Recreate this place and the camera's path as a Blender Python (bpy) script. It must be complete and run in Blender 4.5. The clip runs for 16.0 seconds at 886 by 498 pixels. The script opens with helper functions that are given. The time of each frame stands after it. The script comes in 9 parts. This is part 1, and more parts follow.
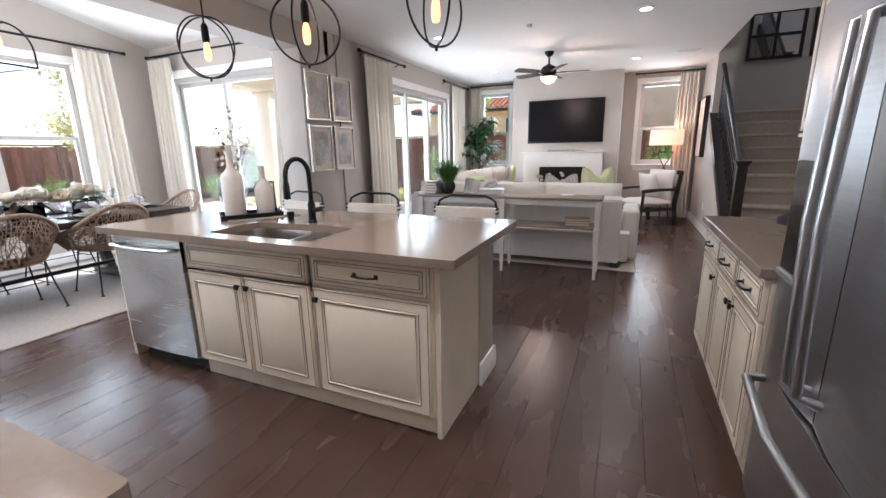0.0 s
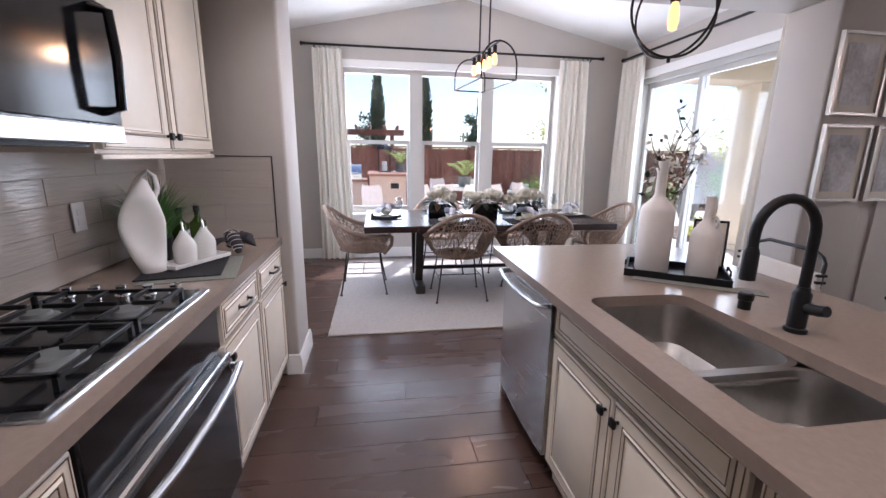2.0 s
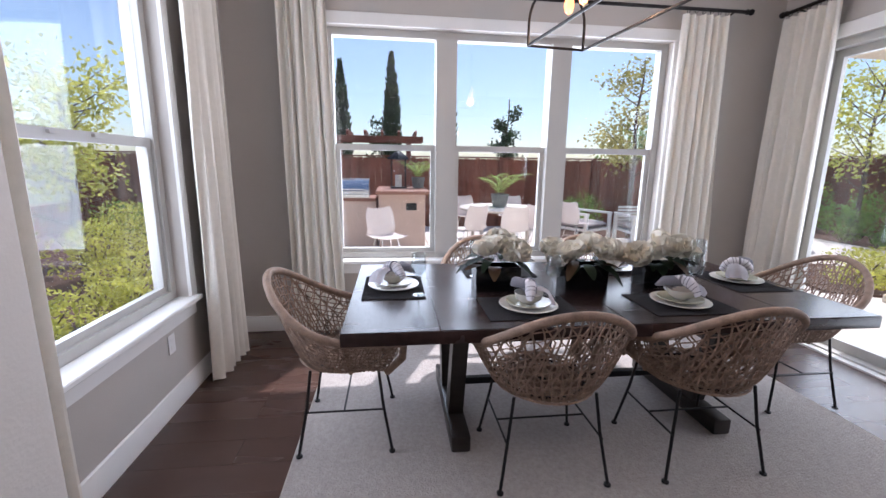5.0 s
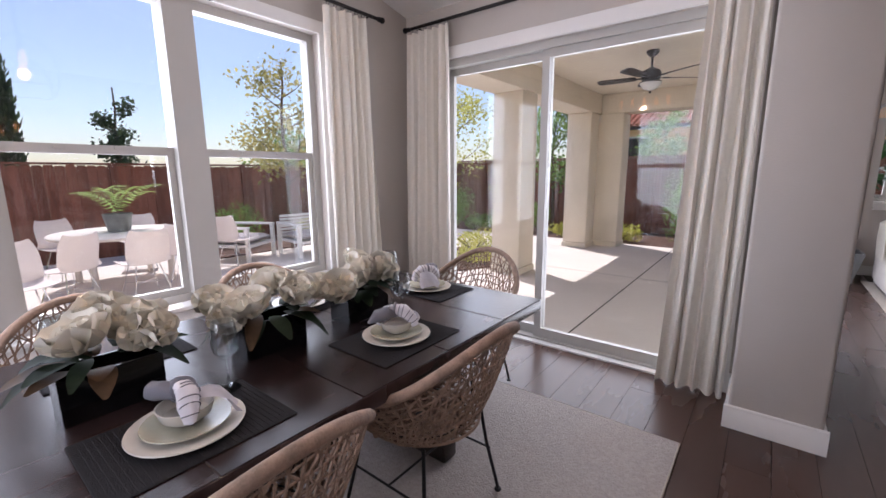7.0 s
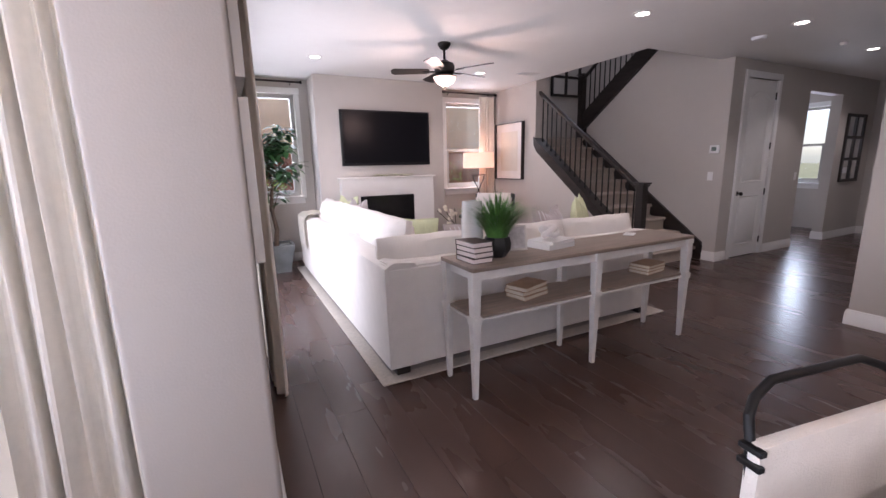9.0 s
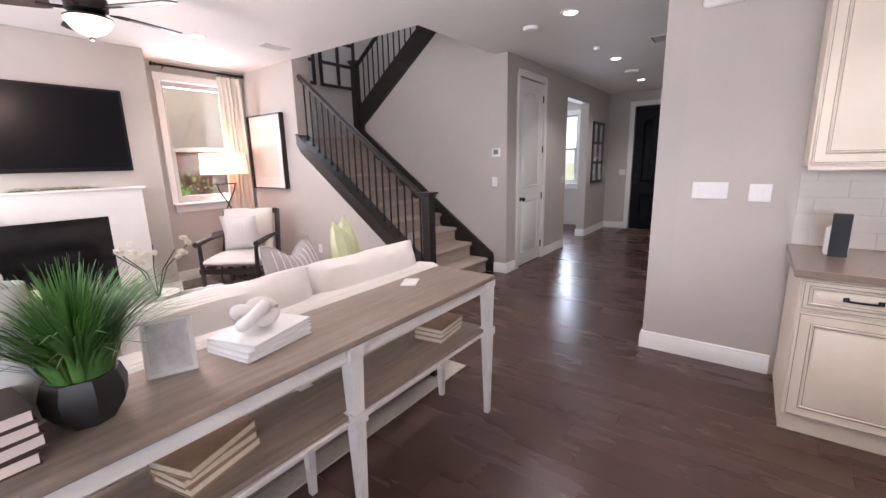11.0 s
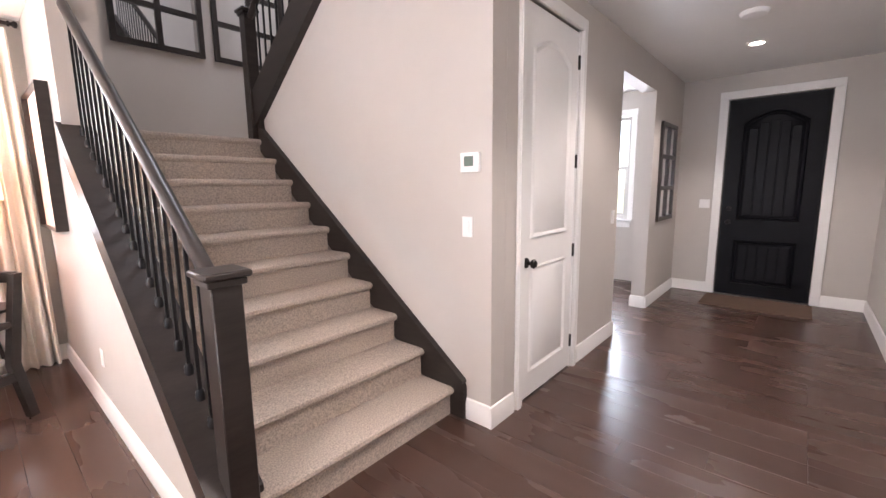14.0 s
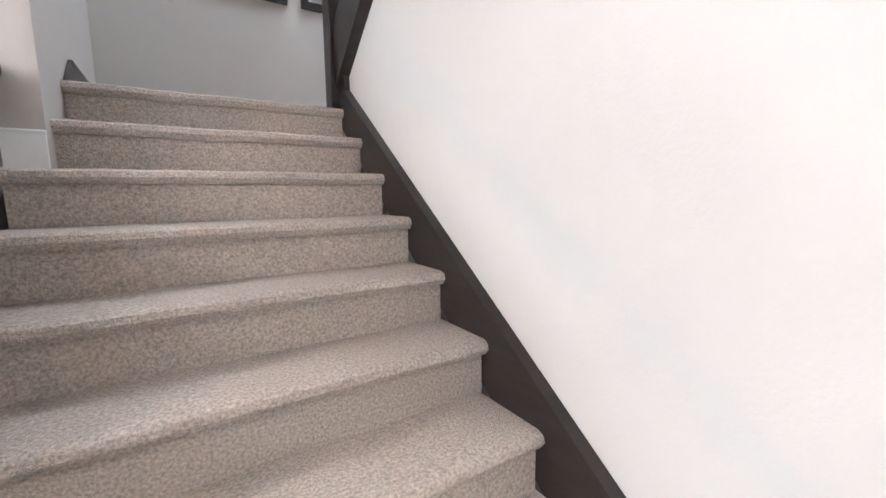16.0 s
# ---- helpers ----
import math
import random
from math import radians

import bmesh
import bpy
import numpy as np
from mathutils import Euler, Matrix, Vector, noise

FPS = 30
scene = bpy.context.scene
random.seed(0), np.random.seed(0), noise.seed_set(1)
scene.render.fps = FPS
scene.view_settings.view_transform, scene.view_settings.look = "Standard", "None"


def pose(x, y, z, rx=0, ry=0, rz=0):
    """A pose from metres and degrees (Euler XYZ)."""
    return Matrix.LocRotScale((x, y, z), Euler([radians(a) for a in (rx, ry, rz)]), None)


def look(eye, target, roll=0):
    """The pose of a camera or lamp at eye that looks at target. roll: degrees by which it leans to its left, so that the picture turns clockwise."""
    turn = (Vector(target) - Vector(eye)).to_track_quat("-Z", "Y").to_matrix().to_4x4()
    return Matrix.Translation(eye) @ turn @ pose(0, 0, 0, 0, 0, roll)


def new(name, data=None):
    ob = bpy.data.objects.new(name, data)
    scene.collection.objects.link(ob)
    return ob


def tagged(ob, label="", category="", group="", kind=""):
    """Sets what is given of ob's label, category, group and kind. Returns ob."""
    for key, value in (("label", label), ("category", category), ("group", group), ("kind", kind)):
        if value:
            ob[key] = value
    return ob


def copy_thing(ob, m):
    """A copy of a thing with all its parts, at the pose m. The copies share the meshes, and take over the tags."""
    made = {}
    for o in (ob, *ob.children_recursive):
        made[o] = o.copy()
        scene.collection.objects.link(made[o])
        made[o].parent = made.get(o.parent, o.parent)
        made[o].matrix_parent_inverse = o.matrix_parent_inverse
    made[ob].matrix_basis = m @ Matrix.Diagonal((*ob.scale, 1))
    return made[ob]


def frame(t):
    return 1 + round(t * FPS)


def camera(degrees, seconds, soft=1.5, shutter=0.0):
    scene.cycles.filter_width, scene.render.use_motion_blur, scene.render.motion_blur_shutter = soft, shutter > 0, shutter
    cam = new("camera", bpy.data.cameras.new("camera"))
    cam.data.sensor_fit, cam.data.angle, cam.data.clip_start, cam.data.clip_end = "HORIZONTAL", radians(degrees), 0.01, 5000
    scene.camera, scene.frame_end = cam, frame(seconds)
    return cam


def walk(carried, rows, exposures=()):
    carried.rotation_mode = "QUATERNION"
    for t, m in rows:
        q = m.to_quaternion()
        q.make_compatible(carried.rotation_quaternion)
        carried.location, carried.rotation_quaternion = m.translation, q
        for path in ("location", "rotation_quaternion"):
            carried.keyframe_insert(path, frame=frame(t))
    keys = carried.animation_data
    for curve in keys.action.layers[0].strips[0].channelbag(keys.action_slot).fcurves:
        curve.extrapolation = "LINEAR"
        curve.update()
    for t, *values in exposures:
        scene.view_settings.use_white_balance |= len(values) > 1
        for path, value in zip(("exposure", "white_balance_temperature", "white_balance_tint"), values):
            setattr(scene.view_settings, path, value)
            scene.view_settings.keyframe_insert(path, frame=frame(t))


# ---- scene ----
cam = camera(93.8, 16.0)
PATH = [
    (0, (0.043, 0.01, 1.346), (-0.744, 1.79, 0.886), -1.0),
    (0.5, (-0.087, 0.259, 1.353), (-1.188, 1.867, 0.905), -0.5),
    (1, (-0.253, 0.512, 1.384), (-1.794, 1.707, 0.936), 0.3),
    (1.5, (-0.485, 0.718, 1.403), (-2.304, 1.416, 0.95), 0.7),
    (2, (-0.804, 0.851, 1.418), (-2.73, 1.162, 0.978), 0.8),
    (2.5, (-1.205, 0.938, 1.429), (-3.151, 1.088, 0.995), 1.2),
    (3, (-1.643, 0.95, 1.414), (-3.598, 1.039, 0.998), 1.0),
    (3.2, (-1.823, 0.944, 1.415), (-3.778, 1.026, 1.002), 1.1),
    (5.5, (-3.276, 0.962, 1.44), (-5.2, 1.363, 1.067), 0.4),
    (6, (-3.487, 1.022, 1.42), (-5.318, 1.746, 1.064), 0.4),
    (6.5, (-3.639, 1.098, 1.454), (-5.248, 2.228, 1.086), -0.2),
    (7, (-3.733, 1.226, 1.441), (-4.944, 2.776, 1.082), -0.4),
    (7.2, (-3.745, 1.268, 1.436), (-4.76, 2.954, 1.079), -0.9),
    (7.5, (-3.693, 1.466, 1.45), (-4.358, 3.316, 1.08), -0.9),
    (8, (-3.633, 1.769, 1.425), (-3.685, 3.734, 1.053), -1.2),
    (8.5, (-3.575, 2.068, 1.442), (-3.09, 3.969, 1.051), -1.4),
    (9, (-3.435, 2.434, 1.443), (-2.548, 4.183, 1.048), -1.3),
    (9.5, (-3.247, 2.762, 1.445), (-2.09, 4.345, 1.051), -1.5),
    (10, (-2.956, 2.981, 1.479), (-1.609, 4.404, 1.08), -1.3),
    (10.2, (-2.811, 3.044, 1.49), (-1.408, 4.408, 1.081), -1.3),
    (12.3, (-0.925, 3.83, 1.452), (0.761, 4.841, 1.084), -1.1),
    (12.5, (-0.733, 3.902, 1.448), (0.95, 4.92, 1.087), -0.8),
    (13, (-0.235, 4.063, 1.453), (1.419, 5.137, 1.117), -0.7),
    (13.5, (0.261, 4.291, 1.445), (1.852, 5.462, 1.134), -0.8),
    (14, (0.725, 4.542, 1.447), (2.221, 5.835, 1.148), -0.7),
    (14.5, (1.111, 4.846, 1.443), (2.492, 6.263, 1.152), -0.5),
    (15, (1.418, 5.222, 1.411), (2.681, 6.747, 1.13), -0.4),
    (15.5, (1.664, 5.653, 1.405), (2.822, 7.259, 1.126), -0.3),
    (16, (1.812, 6.109, 1.426), (2.874, 7.783, 1.161), -0.6),
]
EXPO = [
    (0.0, 1.1, 5800, 12), (0.5, 0.9, 5850, 14), (1.5, 0.6, 5750, 19), (3.0, 0.6, 5700, 22), (5.5, 0.05, 5800, 20), (6.5, 0.08, 5750, 20), (7.2, -0.05, 6150, 27), (8.0, 0.2, 5900, 24),
    (9.0, 0.8, 6000, 27), (10.0, 1.4, 6050, 26), (12.5, 1.9, 5950, 15), (13.5, 2.4, 6350, 22), (14.0, 2.65, 6350, 22), (14.5, 2.9, 6250, 20), (15.5, 3.0, 5750, 13), (16.0, 3.25, 5650, 10),
]
walk(cam, [(t, look(eye, target, roll)) for t, eye, target, roll in PATH], EXPO)

# ---- world, sun, lamps ----
world = bpy.data.worlds.new("sky")
scene.world = world
world.use_nodes = True
SUN_EL, SUN_AZ = radians(61.4), radians(293.7)  # azimuth from north (+y) clockwise
wn = world.node_tree.nodes
sky = wn.new("ShaderNodeTexSky")
sky.sky_type, sky.sun_disc = "NISHITA", False
sky.sun_elevation, sky.sun_rotation = SUN_EL, SUN_AZ
wn["Background"].inputs["Strength"].default_value = 0.15
world.node_tree.links.new(sky.outputs[0], wn["Background"].inputs["Color"])
sun_dir = Vector((math.sin(SUN_AZ) * math.cos(SUN_EL), math.cos(SUN_AZ) * math.cos(SUN_EL), math.sin(SUN_EL)))
sun = new("sun", bpy.data.lights.new("sun", "SUN"))
sun.data.energy, sun.data.angle, sun.data.color = 5.0, radians(0.6), (1.0, 0.95, 0.87)
sun.matrix_world = look(sun_dir * 20, (0, 0, 0))


def area_lamp(name, centre, target, w, h, watts, colour=(1, 1, 1)):
    la = bpy.data.lights.new(name, "AREA")
    la.shape, la.size, la.size_y, la.energy, la.color = "RECTANGLE", w, h, watts, colour
    ob = new(name, la)
    ob.matrix_world = look(centre, target)
    return ob


def spot_down(x, y, z, watts=20, colour=(1, 0.92, 0.82)):
    la = bpy.data.lights.new("downlight_beam", "SPOT")
    la.energy, la.spot_size, la.spot_blend, la.shadow_soft_size, la.color = watts, radians(120), 0.6, 0.06, colour
    ob = new("downlight_beam", la)
    ob.location = (x, y, z)


def bulb_light(x, y, z, watts, colour=(1, 0.62, 0.33), r=0.03):
    la = bpy.data.lights.new("bulb_light", "POINT")
    la.energy, la.shadow_soft_size, la.color = watts, r, colour
    new("bulb_light", la).location = (x, y, z)


DAY = (0.93, 0.97, 1.0)
area_lamp("window_light_west", (-6.9, 1.9, 1.6), (0, 1.9, 1.2), 2.9, 1.9, 88, DAY)
area_lamp("window_light_south", (-5.1, -0.62, 1.6), (-5.1, 3, 1.2), 1.2, 1.9, 36, DAY)
area_lamp("window_light_patio", (-5.1, 4.75, 1.25), (-5.1, 0, 1.0), 2.2, 2.3, 52, DAY)
area_lamp("window_light_living", (-3.75, 6.9, 1.2), (0, 6.9, 1.0), 2.2, 2.2, 48, DAY)
area_lamp("window_light_hearth_a", (-2.73, 9.6, 1.8), (-2.73, 5, 1.2), 0.6, 1.5, 11, DAY)
area_lamp("window_light_hearth_b", (0.6, 9.6, 1.8), (0.6, 5, 1.2), 0.8, 1.5, 16, DAY)
area_lamp("window_light_office", (7.5, 7.35, 1.65), (0, 7.35, 1.6), 1.6, 1.5, 50, (0.85, 0.93, 1.0))
# no window is modelled up here; this lamp is added to lighten the stairwell
area_lamp("stairwell_fill", (3.2, 8.6, 5.1), (2.2, 7.2, 2.0), 1.0, 1.2, 9, DAY)


# ---- materials ----
def mat(name, base=(0.5, 0.5, 0.5), rough=0.6, metal=0.0, var=0.0, scale=5.0, bump=0.0, bscale=60.0, stretch=(1, 1, 1),
        dark=None, rand=0.0, emit=None, power=0.0, coat=0.0, trans=0.0, ior=1.45, alpha=1.0, sub=0.0, spec=0.5):
    m = bpy.data.materials.new(name)
    m.use_nodes = True
    nt = m.node_tree
    n, l = nt.nodes, nt.links
    b = n["Principled BSDF"]
    b.inputs["Roughness"].default_value, b.inputs["Metallic"].default_value = rough, metal
    b.inputs["Base Color"].default_value = (*base, 1)
    b.inputs["Coat Weight"].default_value, b.inputs["Coat Roughness"].default_value = coat, 0.12
    b.inputs["Transmission Weight"].default_value, b.inputs["IOR"].default_value = trans, ior
    b.inputs["Alpha"].default_value = alpha
    b.inputs["Specular IOR Level"].default_value = spec
    if emit:
        b.inputs["Emission Color"].default_value, b.inputs["Emission Strength"].default_value = (*emit, 1), power
    if var or bump or rand:
        tc, mp = n.new("ShaderNodeTexCoord"), n.new("ShaderNodeMapping")
        mp.inputs["Scale"].default_value = stretch
        l.new(tc.outputs["Object"], mp.inputs["Vector"])
        info = n.new("ShaderNodeObjectInfo")
        shift = n.new("ShaderNodeVectorMath")
        shift.operation = "SCALE"
        shift.inputs[0].default_value = (37, 23, 11)
        l.new(info.outputs["Random"], shift.inputs["Scale"])
        l.new(shift.outputs[0], mp.inputs["Location"])
    if var or rand:
        n1, n2 = n.new("ShaderNodeTexNoise"), n.new("ShaderNodeTexNoise")
        n1.inputs["Scale"].default_value, n2.inputs["Scale"].default_value = scale, scale * 7.3
        n1.inputs["Detail"].default_value, n2.inputs["Detail"].default_value = 4, 3
        add = n.new("ShaderNodeMath")
        add.operation = "MULTIPLY_ADD"
        add.inputs[1].default_value = 0.4
        l.new(mp.outputs[0], n1.inputs["Vector"])
        l.new(mp.outputs[0], n2.inputs["Vector"])
        l.new(n2.outputs[0], add.inputs[0])
        l.new(n1.outputs[0], add.inputs[2])
        ra = n.new("ShaderNodeMapRange")
        ra.inputs["From Min"].default_value, ra.inputs["From Max"].default_value = 0.45, 0.95
        l.new(add.outputs[0], ra.inputs["Value"])
        mix = n.new("ShaderNodeMix")
        mix.data_type = "RGBA"
        d = dark if dark else tuple(c * (1 - var) for c in base)
        li = tuple(min(1, c * (1 + var)) for c in base)
        mix.inputs[6].default_value, mix.inputs[7].default_value = (*d, 1), (*li, 1)
        l.new(ra.outputs[0], mix.inputs[0])
        out = mix.outputs[2]
        if rand:
            hs = n.new("ShaderNodeHueSaturation")
            mr = n.new("ShaderNodeMapRange")
            mr.inputs["To Min"].default_value, mr.inputs["To Max"].default_value = 1 - rand, 1 + rand
            l.new(info.outputs["Random"], mr.inputs["Value"])
            l.new(mr.outputs[0], hs.inputs["Value"])
            l.new(out, hs.inputs["Color"])
            out = hs.outputs[0]
        l.new(out, b.inputs["Base Color"])
        rr = n.new("ShaderNodeMapRange")
        rr.inputs["To Min"].default_value, rr.inputs["To Max"].default_value = max(0.03, rough * 0.85), min(1, rough * 1.15)
        l.new(n1.outputs[0], rr.inputs["Value"])
        l.new(rr.outputs[0], b.inputs["Roughness"])
    if bump:
        n3, bp = n.new("ShaderNodeTexNoise"), n.new("ShaderNodeBump")
        n3.inputs["Scale"].default_value, n3.inputs["Detail"].default_value = bscale, 5
        bp.inputs["Strength"].default_value, bp.inputs["Distance"].default_value = bump, 0.01
        l.new(mp.outputs[0], n3.inputs["Vector"])
        l.new(n3.outputs[0], bp.inputs["Height"])
        l.new(bp.outputs[0], b.inputs["Normal"])
    return m


M_WALL = mat("greige wall paint", (0.50, 0.465, 0.43), 0.75, var=0.03, scale=1.2, bump=0.10, bscale=110)
M_CEIL = mat("white ceiling paint", (0.78, 0.77, 0.75), 0.85, var=0.02, scale=1.5, bump=0.12, bscale=90)
M_TRIM = mat("white trim paint", (0.78, 0.77, 0.75), 0.35, var=0.02, scale=3)
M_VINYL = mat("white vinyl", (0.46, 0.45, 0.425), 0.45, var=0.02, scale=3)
M_CAB = mat("cream glazed cabinet paint", (0.76, 0.68, 0.57), 0.38, var=0.04, scale=3, bump=0.03, bscale=80)
M_GLAZE = mat("brown glaze line", (0.16, 0.11, 0.08), 0.5)
M_QUARTZ = mat("taupe quartz", (0.25, 0.195, 0.16), 0.17, var=0.06, scale=60, spec=0.5)
M_FLOOR = mat("dark hardwood plank", (0.068, 0.038, 0.029), 0.27, var=0.10, scale=1.3, bump=0.012, bscale=4, stretch=(2.6, 0.6, 1), rand=0.06)
M_GAP = mat("dark plank joint", (0.025, 0.018, 0.016), 0.8)
M_STEEL = mat("brushed stainless steel", (0.62, 0.63, 0.64), 0.26, 1.0, var=0.05, scale=3, stretch=(1, 1, 40))
M_FRIDGE = mat("dark brushed stainless", (0.42, 0.425, 0.44), 0.33, 1.0, var=0.08, scale=3, stretch=(1, 1, 30))
M_SINK = mat("satin sink steel", (0.40, 0.38, 0.36), 0.34, 1.0, var=0.12, scale=8)
M_CHROME = mat("polished chrome", (0.75, 0.75, 0.76), 0.12, 1.0)
M_BRONZE = mat("oil rubbed bronze", (0.018, 0.015, 0.014), 0.38, 0.6, var=0.2, scale=20)
M_BLACK = mat("satin black metal", (0.010, 0.010, 0.011), 0.42, 0.3)
M_GLOSSBLK = mat("gloss black glass", (0.006, 0.006, 0.007), 0.12, spec=0.45)
M_BLACKWOOD = mat("espresso stained wood", (0.022, 0.017, 0.015), 0.34, var=0.4, scale=4, stretch=(1, 1, 6), bump=0.08, bscale=40)
M_DOORBLK = mat("black painted front door", (0.006, 0.006, 0.008), 0.42, spec=0.14, var=0.3, scale=5, bump=0.06, bscale=50)
M_TABLE = mat("dark walnut tabletop", (0.026, 0.015, 0.014), 0.26, var=0.5, scale=3, stretch=(7, 1, 1), rand=0.2, spec=0.42)
M_WICKER = mat("natural woven wicker", (0.27, 0.185, 0.135), 0.75, var=0.3, scale=25, bump=0.4, bscale=120)
M_LINEN = mat("white linen curtain", (0.78, 0.74, 0.67), 0.9, var=0.04, scale=30, bump=0.15, bscale=300)
M_SOFA = mat("ivory upholstery", (0.72, 0.68, 0.64), 0.9, var=0.04, scale=10, bump=0.25, bscale=260)
M_CANVAS = mat("cream canvas sling", (0.70, 0.66, 0.61), 0.9, var=0.05, scale=15, bump=0.3, bscale=240)
M_RUG = mat("oatmeal woven rug", (0.38, 0.345, 0.32), 0.97, var=0.14, scale=50, bump=0.9, bscale=110)
M_RUG2 = mat("cream border rug", (0.55, 0.50, 0.44), 0.97, var=0.12, scale=50, bump=0.9, bscale=110)
M_CARPET = mat("beige stair carpet", (0.53, 0.455, 0.39), 1.0, var=0.42, scale=125, bump=1.0, bscale=230)
M_CERAMIC = mat("matte white ceramic", (0.72, 0.68, 0.65), 0.5, var=0.04, scale=6, bump=0.06, bscale=30)
M_GLAZEWHITE = mat("glossy white glaze", (0.78, 0.77, 0.74), 0.14, var=0.02, scale=5)
M_PLATE = mat("stoneware plate", (0.62, 0.60, 0.55), 0.2, var=0.05, scale=8)
M_PLATE2 = mat("sage stoneware plate", (0.45, 0.44, 0.34), 0.22, var=0.08, scale=8)
M_MAT = mat("charcoal placemat", (0.012, 0.011, 0.013), 0.95, var=0.25, scale=80, bump=0.6, bscale=300)
M_NAPKIN = mat("white napkin", (0.70, 0.68, 0.72), 0.9, var=0.05, scale=20)
M_STRIPE = mat("charcoal napkin stripe", (0.20, 0.20, 0.23), 0.9)
M_PETAL = mat("ivory magnolia petal", (0.82, 0.78, 0.68), 0.6, var=0.08, scale=12)
M_LEAFDK = mat("dark magnolia leaf", (0.014, 0.024, 0.012), 0.6, spec=0.12, var=0.4, scale=12)
M_LEAFBRN = mat("brown leaf underside", (0.085, 0.048, 0.024), 0.6, spec=0.3, var=0.3, scale=12)
M_LEAF = mat("ficus leaf", (0.035, 0.10, 0.03), 0.35, var=0.4, scale=6)
M_GRASS_BLADE = mat("artificial grass blade", (0.085, 0.21, 0.05), 0.5, var=0.4, scale=10)
M_SAGE = mat("sage grey cloth", (0.19, 0.19, 0.165), 0.95, var=0.12, scale=60, bump=0.5, bscale=260)
M_BARK = mat("tree bark", (0.12, 0.085, 0.06), 0.9, var=0.4, scale=8, bump=0.6, bscale=30)
M_FENCE = mat("red brown fence board", (0.22, 0.085, 0.055), 0.8, var=0.3, scale=3, stretch=(6, 6, 0.8), rand=0.22, bump=0.3, bscale=20)
M_PERGOLA = mat("red brown pergola timber", (0.20, 0.075, 0.05), 0.75, var=0.3, scale=4)
M_STUCCO = mat("cream stucco", (0.80, 0.71, 0.57), 0.9, var=0.06, scale=2, bump=0.5, bscale=90)
M_STUCCOPINK = mat("pinkish stucco", (0.66, 0.50, 0.41), 0.9, var=0.08, scale=2, bump=0.5, bscale=80)
M_STUCCOOR = mat("orange stucco", (0.92, 0.64, 0.38), 0.9, var=0.08, scale=2, bump=0.5, bscale=60)
M_ROOF = mat("terracotta roof tile", (0.38, 0.14, 0.08), 0.8, var=0.3, scale=4)
M_CONC = mat("broom finished concrete", (0.70, 0.63, 0.57), 0.85, var=0.08, scale=1.5, bump=0.4, bscale=90)
M_MULCH = mat("brown garden mulch", (0.10, 0.055, 0.04), 1.0, var=0.5, scale=14, bump=1.0, bscale=30)
M_LAWN = mat("distant dry ground", (0.14, 0.14, 0.07), 1.0, var=0.4, scale=0.5, bump=0.6, bscale=5)
M_TILE = mat("gloss white subway tile", (0.56, 0.51, 0.46), 0.12, var=0.03, scale=2, bump=0.35, bscale=9, stretch=(1, 1, 9), rand=0.015)
M_GROUT = mat("light grout", (0.47, 0.43, 0.39), 0.9)
M_STONE = mat("cast stone surround", (0.74, 0.72, 0.69), 0.5, var=0.03, scale=4)
M_CONSOLEWOOD = mat("weathered oak console top", (0.23, 0.18, 0.145), 0.45, var=0.25, scale=4, stretch=(1, 8, 1))
M_CONSOLEWHT = mat("distressed white paint", (0.66, 0.64, 0.61), 0.5, var=0.08, scale=14)
M_PAPER = mat("book page edges", (0.62, 0.55, 0.44), 0.9, var=0.1, scale=60)
M_BOOKTAN = mat("tan book cover", (0.35, 0.24, 0.16), 0.7, var=0.2, scale=12)
M_BOOKDK = mat("dark brown book cover", (0.07, 0.045, 0.035), 0.6)
M_BOOKW = mat("white book cover", (0.72, 0.71, 0.70), 0.4)
M_GREEN = mat("soft lime cushion cloth", (0.60, 0.63, 0.40), 0.9, var=0.08, scale=15, bump=0.4, bscale=200)
M_TAUPE = mat("taupe cushion cloth", (0.40, 0.36, 0.35), 0.9, var=0.08, scale=15, bump=0.3, bscale=200)
M_PAPERART = mat("cream art paper", (0.66, 0.61, 0.53), 0.8, var=0.05, scale=3)
M_ARTGREY = mat("grey watercolour wash", (0.50, 0.49, 0.50), 0.8, var=0.45, scale=5)
M_SILVERFR = mat("silver leaf frame", (0.50, 0.48, 0.45), 0.35, 0.7)
M_MIRROR = mat("mirror glass", (0.85, 0.86, 0.87), 0.02, 1.0)
M_BULB = mat("amber filament glow", (1, 0.6, 0.3), 0.4, emit=(1, 0.33, 0.08), power=2.6)
M_DOWN = mat("downlight lens glow", (1, 1, 1), 0.5, emit=(1, 0.90, 0.76), power=7)
M_SHADE = mat("warm linen lamp shade", (0.85, 0.72, 0.60), 0.8, emit=(1, 0.52, 0.30), power=0.42)
M_FROST = mat("frosted fan light bowl", (0.9, 0.85, 0.8), 0.4, emit=(1, 0.66, 0.48), power=1.0)
M_SCREEN = mat("black tv screen", (0.005, 0.005, 0.007), 0.28, spec=0.2)
M_PLASTIC = mat("white plastic", (0.80, 0.79, 0.78), 0.35)
M_LCD = mat("green grey lcd", (0.16, 0.20, 0.17), 0.2)
M_OIL = mat("dark green bottle glass", (0.04, 0.07, 0.01), 0.06, coat=0.5)
M_LABEL = mat("cream paper label", (0.60, 0.60, 0.56), 0.7)
M_POT = mat("matt charcoal pot", (0.018, 0.018, 0.018), 0.4)
M_GREYPOT = mat("galvanised grey pot", (0.20, 0.21, 0.21), 0.5, 0.4, var=0.2, scale=8)
M_WHTPLASTIC = mat("blush white moulded shell", (0.78, 0.69, 0.65), 0.45)
M_SASH = mat("dark striped tea towel", (0.05, 0.045, 0.05), 0.9, var=0.3, scale=30)
